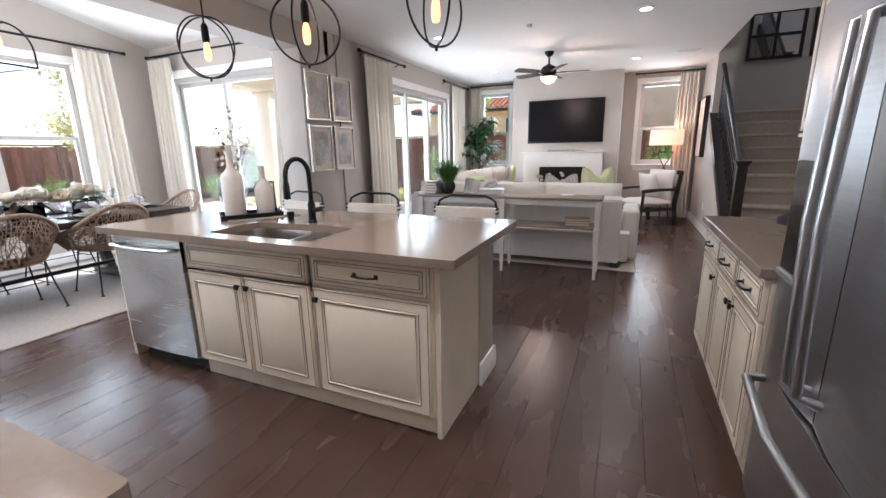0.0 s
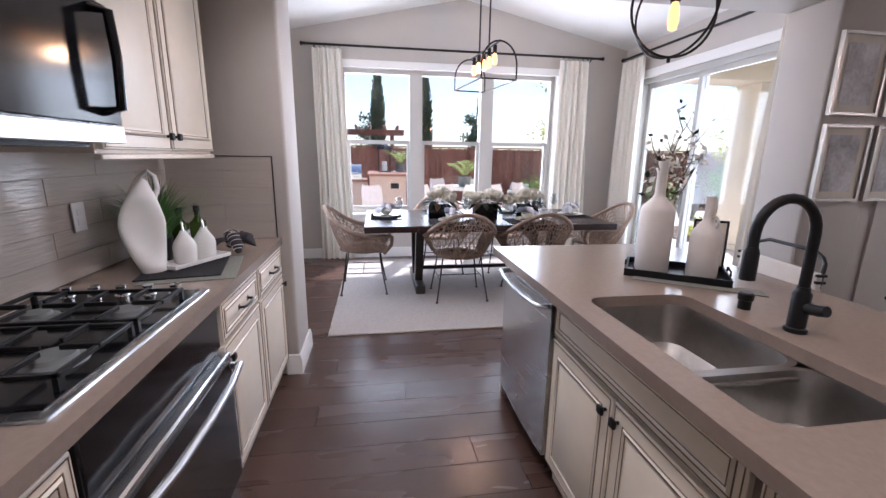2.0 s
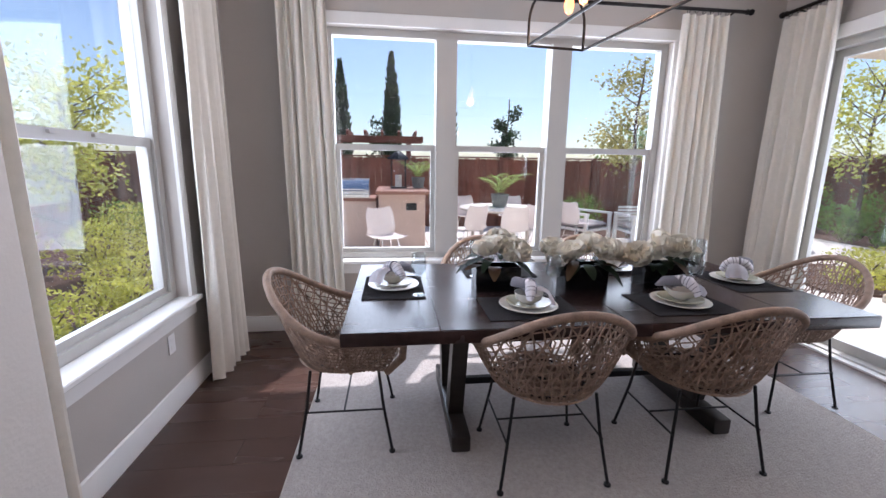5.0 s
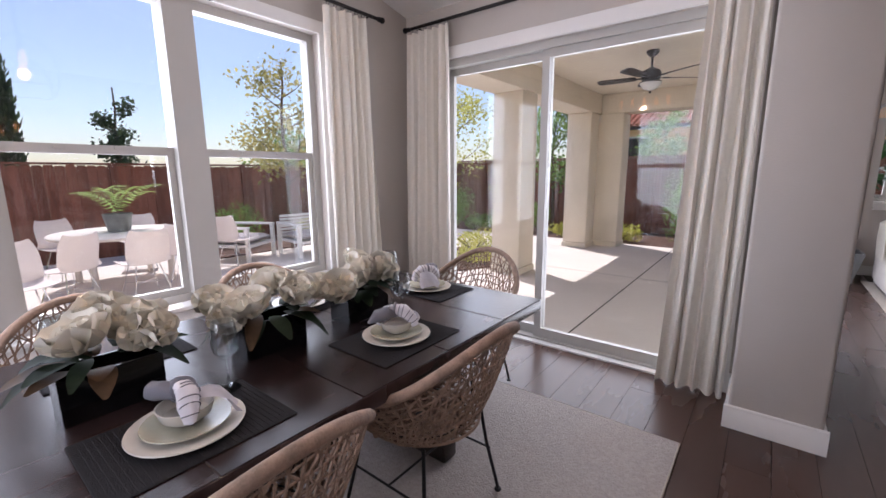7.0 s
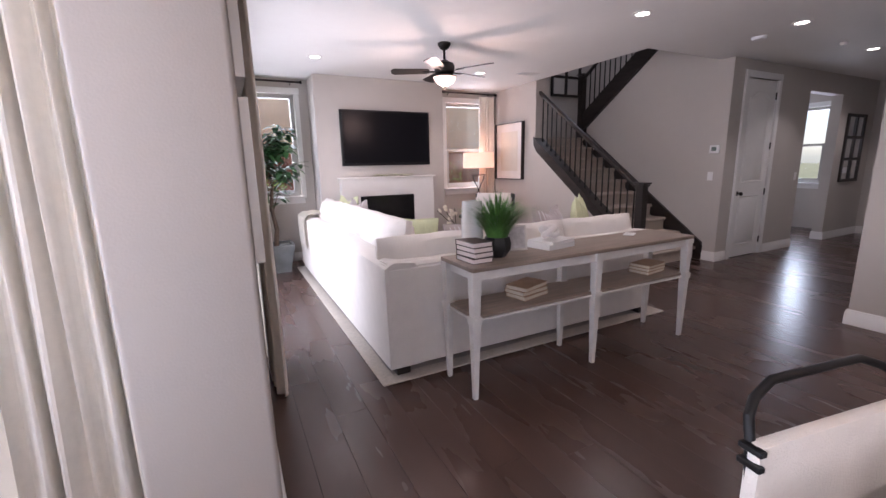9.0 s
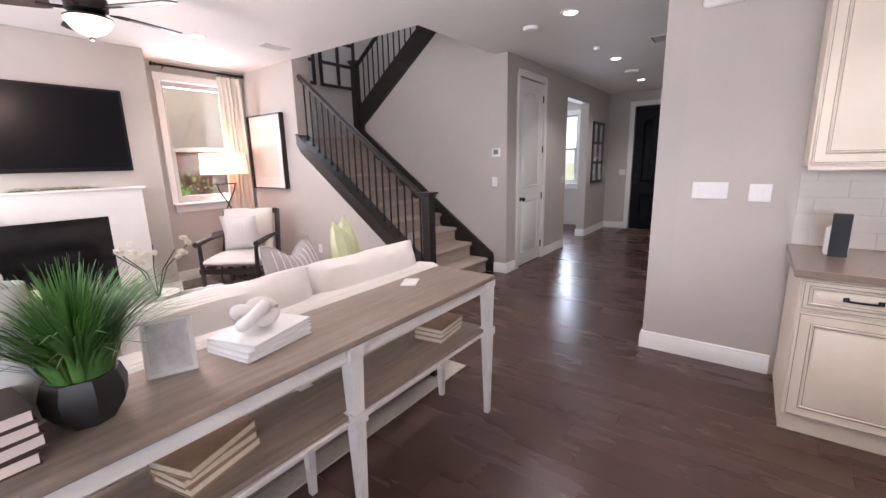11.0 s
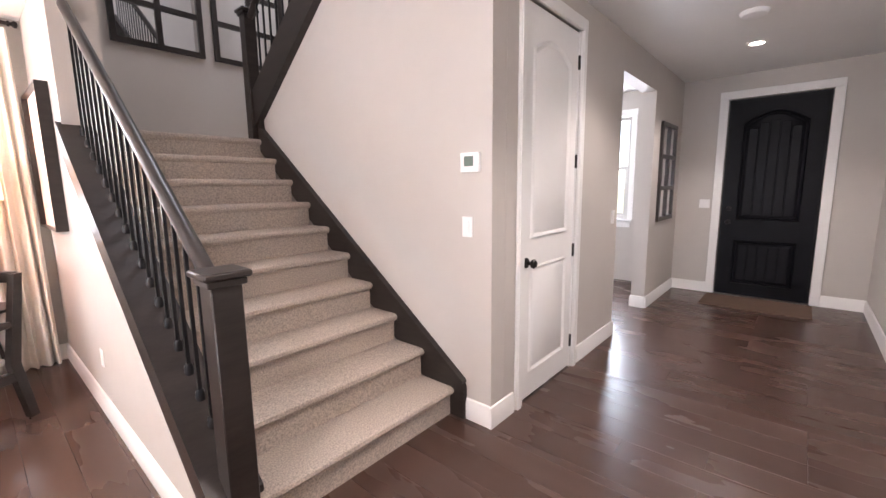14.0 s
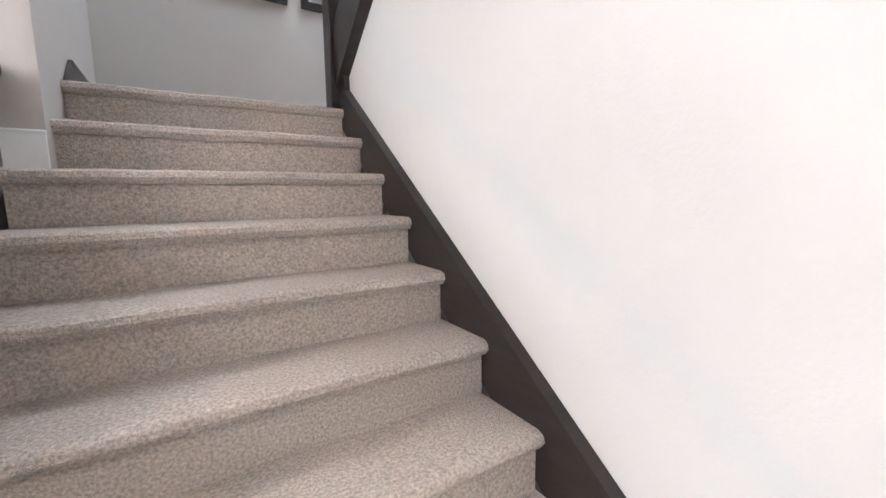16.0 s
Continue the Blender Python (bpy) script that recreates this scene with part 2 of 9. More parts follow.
M_TERRA = mat("brick red counter top", (0.34, 0.17, 0.12), 0.7, var=0.15, scale=5)
M_COVE = mat("warm hall doormat", (0.12, 0.075, 0.05), 1.0, var=0.2, scale=40, bump=0.8, bscale=120)


def glass_mat(name, tint=(1, 1, 1), refl=0.08):
    m = bpy.data.materials.new(name)
    m.use_nodes = True
    n, l = m.node_tree.nodes, m.node_tree.links
    n.remove(n["Principled BSDF"])
    t, g, mx, lw = n.new("ShaderNodeBsdfTransparent"), n.new("ShaderNodeBsdfGlossy"), n.new("ShaderNodeMixShader"), n.new("ShaderNodeLayerWeight")
    pw, f = n.new("ShaderNodeMath"), n.new("ShaderNodeMath")
    pw.operation, f.operation = "POWER", "MULTIPLY_ADD"
    lw.inputs["Blend"].default_value, pw.inputs[1].default_value = 0.5, 4.0
    f.inputs[1].default_value, f.inputs[2].default_value = 0.5, refl * 0.5
    l.new(lw.outputs["Facing"], pw.inputs[0])
    l.new(pw.outputs[0], f.inputs[0])
    t.inputs[0].default_value = (*tint, 1)
    g.inputs["Roughness"].default_value = 0.02
    l.new(f.outputs[0], mx.inputs[0])
    l.new(t.outputs[0], mx.inputs[1])
    l.new(g.outputs[0], mx.inputs[2])
    l.new(mx.outputs[0], n["Material Output"].inputs[0])
    return m


def leaf_mat(name, base, dark, scale=5.0, through_=0.55):
    """A leaf that lets some light through."""
    m = mat(name, base, 0.6, var=0.5, scale=scale, dark=dark)
    n, l = m.node_tree.nodes, m.node_tree.links
    b, out = n["Principled BSDF"], n["Material Output"]
    tr, mx = n.new("ShaderNodeBsdfTranslucent"), n.new("ShaderNodeMixShader")
    mx.inputs[0].default_value = through_
    src = b.inputs["Base Color"].links[0].from_socket
    l.new(src, tr.inputs["Color"])
    l.new(b.outputs[0], mx.inputs[1])
    l.new(tr.outputs[0], mx.inputs[2])
    l.new(mx.outputs[0], out.inputs[0])
    return m


M_SHRUB = leaf_mat("garden shrub leaf", (0.24, 0.38, 0.09), (0.07, 0.13, 0.03))
M_SHRUBY = leaf_mat("yellow green leaf", (0.60, 0.58, 0.13), (0.28, 0.30, 0.06))
M_TREELEAF = leaf_mat("young tree leaf", (0.50, 0.44, 0.14), (0.18, 0.18, 0.06))
M_CYPRESS = leaf_mat("cypress needle", (0.07, 0.11, 0.05), (0.02, 0.035, 0.02), 6, 0.3)
M_PALM = leaf_mat("palm frond leaf", (0.42, 0.56, 0.16), (0.16, 0.26, 0.06))


def painting_mat():
    m = bpy.data.materials.new("abstract grey painting")
    m.use_nodes = True
    n, l = m.node_tree.nodes, m.node_tree.links
    b, tc = n["Principled BSDF"], n.new("ShaderNodeTexCoord")
    b.inputs["Roughness"].default_value = 0.6
    n1, n2, r1, r2, mx = n.new("ShaderNodeTexNoise"), n.new("ShaderNodeTexNoise"), n.new("ShaderNodeValToRGB"), n.new("ShaderNodeValToRGB"), n.new("ShaderNodeMix")
    n1.inputs["Scale"].default_value, n1.inputs["Detail"].default_value, n1.inputs["Distortion"].default_value = 1.25, 8, 0.35
    n2.inputs["Scale"].default_value, n2.inputs["Detail"].default_value = 2.3, 9
    for q, c in zip((0.30, 0.43, 0.49, 0.54, 0.72), ((0.03, 0.03, 0.035, 1), (0.12, 0.12, 0.13, 1), (0.42, 0.42, 0.42, 1), (0.70, 0.69, 0.67, 1), (0.78, 0.77, 0.75, 1))):
        if q in (0.30, 0.72):
            e = r1.color_ramp.elements[0 if q == 0.30 else -1]
            e.position = q
        else:
            e = r1.color_ramp.elements.new(q)
        e.color = c
    r2.color_ramp.elements[0].position, r2.color_ramp.elements[1].position = 0.56, 0.63
    mx.data_type = "RGBA"
    mx.inputs[7].default_value = (0.30, 0.34, 0.14, 1)
    l.new(tc.outputs["Object"], n1.inputs["Vector"])
    l.new(tc.outputs["Object"], n2.inputs["Vector"])
    l.new(n1.outputs[0], r1.inputs[0])
    l.new(n2.outputs[0], r2.inputs[0])
    l.new(r2.outputs[0], mx.inputs[0])
    l.new(r1.outputs[0], mx.inputs[6])
    l.new(mx.outputs[2], b.inputs["Base Color"])
    return m


M_ARTABS = painting_mat()
M_GLASS = glass_mat("clear window glass", (0.97, 0.99, 0.98))
M_WINE = glass_mat("thin drinking glass", (0.88, 0.90, 0.91), 0.2)


# ---- mesh helpers ----
def box(bm, x0, x1, y0, y1, z0, z1, bevel=0.0, seg=1):
    v = [bm.verts.new((x, y, z)) for x in (x0, x1) for y in (y0, y1) for z in (z0, z1)]
    fs = [bm.faces.new([v[i] for i in q]) for q in ((0, 1, 3, 2), (4, 6, 7, 5), (0, 4, 5, 1), (2, 3, 7, 6), (0, 2, 6, 4), (1, 5, 7, 3))]
    if bevel:
        es = list({e for f in fs for e in f.edges})
        bmesh.ops.bevel(bm, geom=es, offset=bevel, segments=seg, affect="EDGES", profile=0.5)
    return v


def boxm(x0, x1, y0, y1, z0, z1, bevel=0.0, seg=1):
    bm = bmesh.new()
    box(bm, x0, x1, y0, y1, z0, z1, bevel, seg)
    return bm


def tube(bm, pts, r=0.01, seg=8, closed=False, cap=True):
    pts = [Vector(p) for p in pts]
    n = len(pts)
    rad = r if isinstance(r, (list, tuple)) else [r] * n
    rings, up = [], None
    for i, p in enumerate(pts):
        a = pts[(i - 1) % n] if (i or closed) else p
        b = pts[(i + 1) % n] if (i < n - 1 or closed) else p
        d = (b - a).normalized()
        if up is None:
            up = d.orthogonal().normalized()
        up = (up - d * up.dot(d))
        up = up.normalized() if up.length > 1e-6 else d.orthogonal().normalized()
        s = d.cross(up)
        rings.append([bm.verts.new(p + (up * math.cos(2 * math.pi * k / seg) + s * math.sin(2 * math.pi * k / seg)) * rad[i]) for k in range(seg)])
    for i in range(n if closed else n - 1):
        A, B = rings[i], rings[(i + 1) % n]
        for k in range(seg):
            bm.faces.new((A[k], A[(k + 1) % seg], B[(k + 1) % seg], B[k]))
    if cap and not closed:
        bm.faces.new(rings[0][::-1])
        bm.faces.new(rings[-1])


def tubem(pts, r=0.01, seg=8, closed=False):
    bm = bmesh.new()
    tube(bm, pts, r, seg, closed)
    return bm


def lathe(bm, prof, seg=24, c=(0, 0, 0), axis="z"):
    rings = []
    for r, h in prof:
        ring = []
        for k in range(seg):
            a = 2 * math.pi * k / seg
            q = (r * math.cos(a), r * math.sin(a), h)
            if axis == "x":
                q = (h, q[0], q[1])
            elif axis == "y":
                q = (q[0], h, q[1])
            ring.append(bm.verts.new(Vector(q) + Vector(c)))
        rings.append(ring)
    for A, B in zip(rings, rings[1:]):
        for k in range(seg):
            bm.faces.new((A[k], A[(k + 1) % seg], B[(k + 1) % seg], B[k]))
    if prof[0][0] > 1e-5:
        bm.faces.new(rings[0][::-1])
    if prof[-1][0] > 1e-5:
        bm.faces.new(rings[-1])


def lathem(prof, seg=24, c=(0, 0, 0), axis="z"):
    bm = bmesh.new()
    lathe(bm, prof, seg, c, axis)
    return bm


def prism(bm, poly, axis, a, b):
    """A polygon of (u, v) drawn out along an axis from a to b: x: (y, z), y: (x, z), z: (x, y)."""
    def P(u, v, w):
        return {"x": (w, u, v), "y": (u, w, v), "z": (u, v, w)}[axis]
    A = [bm.verts.new(P(u, v, a)) for u, v in poly]
    B = [bm.verts.new(P(u, v, b)) for u, v in poly]
    bm.faces.new(A)
    bm.faces.new(B[::-1])
    k = len(poly)
    for i in range(k):
        bm.faces.new((A[i], B[i], B[(i + 1) % k], A[(i + 1) % k]))


def prismm(poly, axis, a, b, bevel=0.0):
    bm = bmesh.new()
    prism(bm, poly, axis, a, b)
    if bevel:
        bmesh.ops.bevel(bm, geom=list(bm.edges), offset=bevel, segments=2, affect="EDGES")
    return bm


def link(name, bm, material, smooth=True):
    bmesh.ops.recalc_face_normals(bm, faces=bm.faces)
    me = bpy.data.meshes.new(name)
    bm.to_mesh(me)
    bm.free()
    for m in (material if isinstance(material, (list, tuple)) else [material]):
        me.materials.append(m)
    if smooth:
        for p in me.polygons:
            p.use_smooth = True
        me.set_sharp_from_angle(angle=radians(38))
    return new(name, me)


def part(name, bm, material, parent, label="", at=None):
    ob = link(name, bm, material)
    ob.parent = parent
    if at is not None:
        ob.matrix_local = at
    return tagged(ob, label=label)


def thing(name, x, y, z, rz=0, label="", category="", group="", kind=""):
    ob = new(name)
    ob.empty_display_size = 0.1
    ob.matrix_world = pose(x, y, z, 0, 0, rz)
    return tagged(ob, label, category, group, kind)


def struct(name, bm, material, label="", category=""):
    return tagged(link(name, bm, material), label, category, kind="structure")


def wall(name, axis, p0, p1, a0, a1, z0, z1, holes=(), label="", material=None, category="wall"):
    """A wall across an axis, from p0 to p1 thick, running a0 to a1, with rectangular openings through it."""
    A = sorted({a0, a1, *[h[0] for h in holes], *[h[1] for h in holes]})
    Z = sorted({z0, z1, *[max(z0, h[2]) for h in holes], *[min(z1, h[3]) for h in holes]})
    solid = [[not any(h[0] < (A[i] + A[i + 1]) / 2 < h[1] and h[2] < (Z[j] + Z[j + 1]) / 2 < h[3] for h in holes) for j in range(len(Z) - 1)] for i in range(len(A) - 1)]
    bm, cache = bmesh.new(), {}

    def V(p, a, z):
        k = (p, a, z)
        if k not in cache:
            cache[k] = bm.verts.new((p, a, z) if axis == "x" else (a, p, z))
        return cache[k]
    ok = lambda i, j: 0 <= i < len(A) - 1 and 0 <= j < len(Z) - 1 and solid[i][j]
    for i in range(len(A) - 1):
        for j in range(len(Z) - 1):
            if not solid[i][j]:
                continue
            b, c, d, e = A[i], A[i + 1], Z[j], Z[j + 1]
            for p in (p0, p1):
                bm.faces.new((V(p, b, d), V(p, c, d), V(p, c, e), V(p, b, e)))
            if not ok(i - 1, j):
                bm.faces.new((V(p0, b, d), V(p1, b, d), V(p1, b, e), V(p0, b, e)))
            if not ok(i + 1, j):
                bm.faces.new((V(p0, c, d), V(p1, c, d), V(p1, c, e), V(p0, c, e)))
            if not ok(i, j - 1):
                bm.faces.new((V(p0, b, d), V(p1, b, d), V(p1, c, d), V(p0, c, d)))
            if not ok(i, j + 1):
                bm.faces.new((V(p0, b, e), V(p1, b, e), V(p1, c, e), V(p0, c, e)))
    return struct(name, bm, material or M_WALL, label, category)


CH = 2.76
W = -6.62

# ---- large structure ----
struct("subfloor", boxm(-6.9, 7.4, -2.4, 9.9, -0.3, -0.016), M_GAP, "dark subfloor under the wooden planks", "floor")
wall("wall_dining_west", "x", W - 0.2, W, -0.5, 4.6, -0.05, 3.5, [(0.42, 3.36, 0.62, 2.51)], "greige west gable wall of the dining room with a triple window")
wall("wall_south", "y", -0.54, -0.34, W, -0.5, -0.05, 3.5, [(-5.72, -4.45, 0.60, 2.50)], "greige south wall behind the range and dining area")
wall("wall_dining_north", "y", 4.38, 4.58, W, -3.4, -0.05, 3.5, [(-6.25, -3.86, 0.0, 2.44)], "greige north wall of the dining room with a sliding door")
wall("wall_living_west", "x", -3.6, -3.38, 4.58, 9.5, -0.05, 3.0, [(5.66, 8.12, 0.0, 2.36)], "greige west wall of the living room with a sliding door")
wall("wall_living_north", "y", 9.3, 9.5, -3.38, 1.2, -0.05, 3.0, [(-3.08, -2.42, 1.02, 2.54), (0.16, 1.02, 1.02, 2.54)], "greige north wall beside the chimney breast with two windows")
wall("wall_living_east", "x", 1.2, 1.45, 8.08, 9.5, -0.05, 5.4, (), "greige wall between living room and staircase")
wall("wall_stair_north", "y", 9.45, 9.65, 1.45, 4.4, -0.05, 5.4, (), "greige wall at the back of the stair landing")
wall("wall_stair_east", "x", 3.75, 3.9, 6.0, 9.45, -0.05, 5.4, (), "greige wall east of the upper flight")
wall("wall_hall_north", "y", 5.85, 6.0, 2.802, 7.2, -0.05, CH, [(2.98, 3.80, -0.03, 2.55), (4.74, 5.84, -0.03, 2.45)], "greige hall wall with a closet door and a cased opening")
wall("wall_hall_east", "x", 7.16, 7.36, 3.7, 6.0, -0.05, CH, [(4.38, 5.34, 0, 2.47)], "greige wall around the black front door")
wall("wall_hall_south", "y", 3.74, 3.9, 1.27, 7.16, -0.05, CH, (), "greige hall wall carrying the large painting")
wall("wall_kitchen_east", "x", 1.27, 1.42, -1.9, 3.74, -0.05, CH, (), "greige kitchen wall end with switch plates")
wall("wall_pantry_west", "x", -0.5, -0.34, -1.9, -0.34, -0.05, CH, (), "greige wall behind the camera")
wall("wall_pantry_south", "y", -2.05, -1.9, -0.5, 1.42, -0.05, CH, (), "greige wall behind the camera")
wall("wall_upper_west", "x", 1.05, 1.2, 5.9, 9.5, CH + 0.3, 5.4, (), "greige upper wall of the stairwell")
wall("wall_upper_south", "y", 5.9, 6.04, 1.2, 3.9, CH + 0.3, 5.4, (), "greige upper wall of the stairwell")
# wall under the upper flight: its top follows the rise
struct("wall_thermostat", prismm([(5.85, -0.05), (8.52, -0.05), (8.52, 2.02), (7.0, 3.12), (6.04, 3.82), (5.9, 3.82), (5.9, CH), (5.85, CH)], "x", 2.66, 2.8),
       M_WALL, "greige wall below the upper flight with thermostat", "wall")
struct("wall_under_stringer", prismm([(6.12, -0.05), (8.08, -0.05), (8.08, 1.66), (6.12, 0.21)], "x", 1.2, 1.33), M_WALL, "greige knee wall under the open side of the stairs", "wall")
# piers and dropped beam between kitchen and dining
struct("pier_south", boxm(-3.81, -3.42, -0.34, 0.33, -0.05, 2.50, 0.02, 3), M_WALL, "greige pier with rounded corners at the end of the range counter", "wall")
struct("pier_north", boxm(-3.79, -3.38, 3.93, 4.46, -0.05, 2.50, 0.02, 3), M_WALL, "greige pier with rounded corners beside the dining curtain", "wall")
wall("beam_dining", "x", -3.81, -3.40, -0.34, 4.45, 2.50, 3.5, (), "greige dropped beam between kitchen and dining room")
struct("chimney_breast", boxm(-2.22, -0.15, 8.80, 9.32, -0.05, CH, 0.015, 2), M_WALL, "greige chimney breast with a wide television", "wall")

bm = bmesh.new()
box(bm, -3.40, 1.2, -2.1, 9.5, CH, CH + 0.3)
box(bm, 1.2, 7.4, -2.1, 6.04, CH, CH + 0.3)
struct("ceiling", bm, M_CEIL, "flat white ceiling over kitchen, living room and hall", "ceiling")
struct("ceiling_dining", prismm([(-0.5, 2.84), (2.02, 3.39), (4.6, 2.84), (4.6, 3.1), (2.02, 3.6), (-0.5, 3.1)], "x", W - 0.1, -3.42), M_CEIL, "white vaulted dining room ceiling", "ceiling")
struct("ceiling_stairwell", boxm(1.0, 4.4, 5.85, 9.7, 5.4, 5.6), M_CEIL, "white ceiling high over the stairs", "ceiling")
# room beyond the cased opening
wall("wall_office_west", "x", 4.45, 4.6, 6.0, 9.6, -0.05, CH, (), "pale wall of the room beyond the hall")
wall("wall_office_east", "x", 7.2, 7.4, 6.0, 9.6, -0.05, CH, [(6.50, 8.20, 0.92, 2.42)], "pale wall of the room beyond the hall")
wall("wall_office_north", "y", 9.2, 9.4, 4.6, 7.2, -0.05, CH, (), "pale wall of the room beyond the hall")
struct("ceiling_office", boxm(4.4, 7.4, 6.0, 9.6, CH, CH + 0.2), M_CEIL, "white ceiling of the room beyond the hall", "ceiling")


def baseboard(name, axis, face, side, a0, a1, h=0.135, z=0.0):
    """A moulded baseboard on the face of a wall; side is the sign of the room's direction."""
    prof = [(0, z), (0.018, z), (0.018, z + h * 0.78), (0.012, z + h * 0.86), (0.012, z + h * 0.95), (0.006, z + h), (0, z + h)]
    bm = bmesh.new()
    A, B = [], []
    for d, zz in prof:
        p = face + side * d
        A.append(bm.verts.new((p, a0, zz) if axis == "x" else (a0, p, zz)))
        B.append(bm.verts.new((p, a1, zz) if axis == "x" else (a1, p, zz)))
    for i in range(len(prof)):
        j = (i + 1) % len(prof)
        bm.faces.new((A[i], A[j], B[j], B[i]))
    bm.faces.new(A)
    bm.faces.new(B[::-1])
    return struct("baseboard", bm, M_TRIM, "white moulded baseboard along the greige wall", "baseboard")


for q in [("x", W, 1, -0.34, 4.38), ("y", -0.34, 1, W, -3.81), ("y", 4.38, -1, W, -6.27), ("y", 4.38, -1, -3.84, -3.79),
          ("x", -3.38, 1, 3.93, 5.64), ("x", -3.38, 1, 8.14, 9.3), ("y", 3.93, -1, -3.81, -3.36), ("x", -3.79, -1, 3.93, 4.38),
          ("x", -3.81, -1, -0.34, 0.33), ("y", 0.33, 1, -3.83, -3.40), ("x", -3.42, 1, 0.25, 0.33),
          ("y", 9.3, -1, -3.38, -2.22), ("y", 9.3, -1, -0.15, 1.2), ("x", -2.22, -1, 8.8, 9.3), ("x", -0.15, 1, 8.8, 9.3), ("y", 8.8, -1, -2.24, -1.95),
          ("y", 8.8, -1, -0.41, -0.13), ("x", 1.2, -1, 6.14, 9.3), ("y", 5.85, -1, 2.64, 2.9), ("y", 5.85, -1, 3.88, 4.74), ("y", 5.85, -1, 5.84, 7.16),
          ("x", 7.16, -1, 3.9, 4.29), ("x", 7.16, -1, 5.43, 5.85), ("y", 3.9, 1, 1.25, 7.16), ("x", 1.27, -1, 3.1, 3.9),
          ("x", 4.74, 1, 5.85, 6.0), ("x", 5.84, -1, 5.85, 6.0), ("y", 6.0, 1, 5.84, 7.2), ("x", 2.66, -1, 5.85, 6.028)]:
    baseboard("b", *q)


# ---- windows and doors ----
def window(name, axis, face, side, a0, a1, z0, z1, bays=1, label="", depth=0.2, glass_rail=None):
    """Single hung bays in an opening. face: the room side of the wall; side: the sign of the room's direction."""
    def bx(bm, d0, d1, u0, u1, za, zb, bev=0.0):
        p0, p1 = sorted((face + side * d0, face + side * d1))
        if axis == "x":
            box(bm, p0, p1, u0, u1, za, zb, bev)
        else:
            box(bm, u0, u1, p0, p1, za, zb, bev)
    win = tagged(new(name), label, "window", kind="structure")
    bm = bmesh.new()
    w = 0.055
    bx(bm, -0.16, -0.07, a0, a0 + w, z0, z1)
    bx(bm, -0.16, -0.07, a1 - w, a1, z0, z1)
    bx(bm, -0.16, -0.07, a0 + w, a1 - w, z1 - w, z1)
    bx(bm, -0.16, -0.07, a0 + w, a1 - w, z0, z0 + w)
    bw = (a1 - a0) / bays
    for i in range(1, bays):
        bx(bm, -0.17, -0.02, a0 + bw * i - 0.085, a0 + bw * i + 0.085, z0 + w, z1 - w)
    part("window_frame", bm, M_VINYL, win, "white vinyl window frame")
    bm = bmesh.new()
    bx(bm, -0.07, 0.06, a0 - 0.06, a1 + 0.06, z0 - 0.024, z0 + 0.006, 0.006)
    bx(bm, 0.0, 0.02, a0 - 0.04, a1 + 0.04, z0 - 0.11, z0 - 0.026)
    part("window_sill", bm, M_TRIM, win, "white painted sill and apron")
    bm = bmesh.new()
    bx(bm, 0.0, 0.02, a0 - 0.07, a0, z0, z1)
    bx(bm, 0.0, 0.02, a1, a1 + 0.07, z0, z1)
    bx(bm, 0.0, 0.024, a0 - 0.08, a1 + 0.08, z1, z1 + 0.09, 0.004)
    part("window_casing", bm, M_TRIM, win, "white casing")
    zm = glass_rail or (z0 + z1) / 2 + 0.02
    for i in range(bays):
        u0 = a0 + bw * i + (w if i == 0 else 0.085)
        u1 = a0 + bw * (i + 1) - (w if i == bays - 1 else 0.085)
        bm = bmesh.new()
        s = 0.038
        bx(bm, -0.125, -0.085, u0, u1, zm - 0.03, zm + 0.02)
        bx(bm, -0.125, -0.09, u0, u0 + s, z0 + w, zm - 0.03)
        bx(bm, -0.125, -0.09, u1 - s, u1, z0 + w, zm - 0.03)
        bx(bm, -0.125, -0.09, u0 + s, u1 - s, z0 + w, z0 + w + s)
        bx(bm, -0.085, -0.07, (u0 + u1) / 2 - 0.16, (u0 + u1) / 2 - 0.10, zm - 0.005, zm + 0.012)
        bx(bm, -0.085, -0.07, (u0 + u1) / 2 + 0.10, (u0 + u1) / 2 + 0.16, zm - 0.005, zm + 0.012)
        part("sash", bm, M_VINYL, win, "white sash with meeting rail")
        for za, zb in ((z0 + w, zm - 0.03), (zm + 0.02, z1 - w)):
            bm = bmesh.new()
            bx(bm, -0.112, -0.107, u0, u1, za, zb)
            g = part("pane", bm, M_GLASS, win, "clear window pane")
            g.visible_shadow = False
    return win


window("window_1", "x", W, 1, 0.42, 3.36, 0.62, 2.51, 3, "white triple single-hung window above the dining table", glass_rail=1.59)
window("window_2", "y", -0.34, 1, -5.72, -4.45, 0.60, 2.50, 1, "white single-hung window behind a linen curtain", glass_rail=1.55)
window("window_3", "y", 9.3, -1, -3.08, -2.42, 1.02, 2.54, 1, "white single-hung window beside the ficus", glass_rail=1.72)
window("window_4", "y", 9.3, -1, 0.16, 1.02, 1.02, 2.54, 1, "white single-hung window behind the armchair", glass_rail=1.72)
window("window_5", "x", 7.2, -1, 6.50, 8.20, 0.92, 2.42, 2, "bright window of the room beyond the hall")


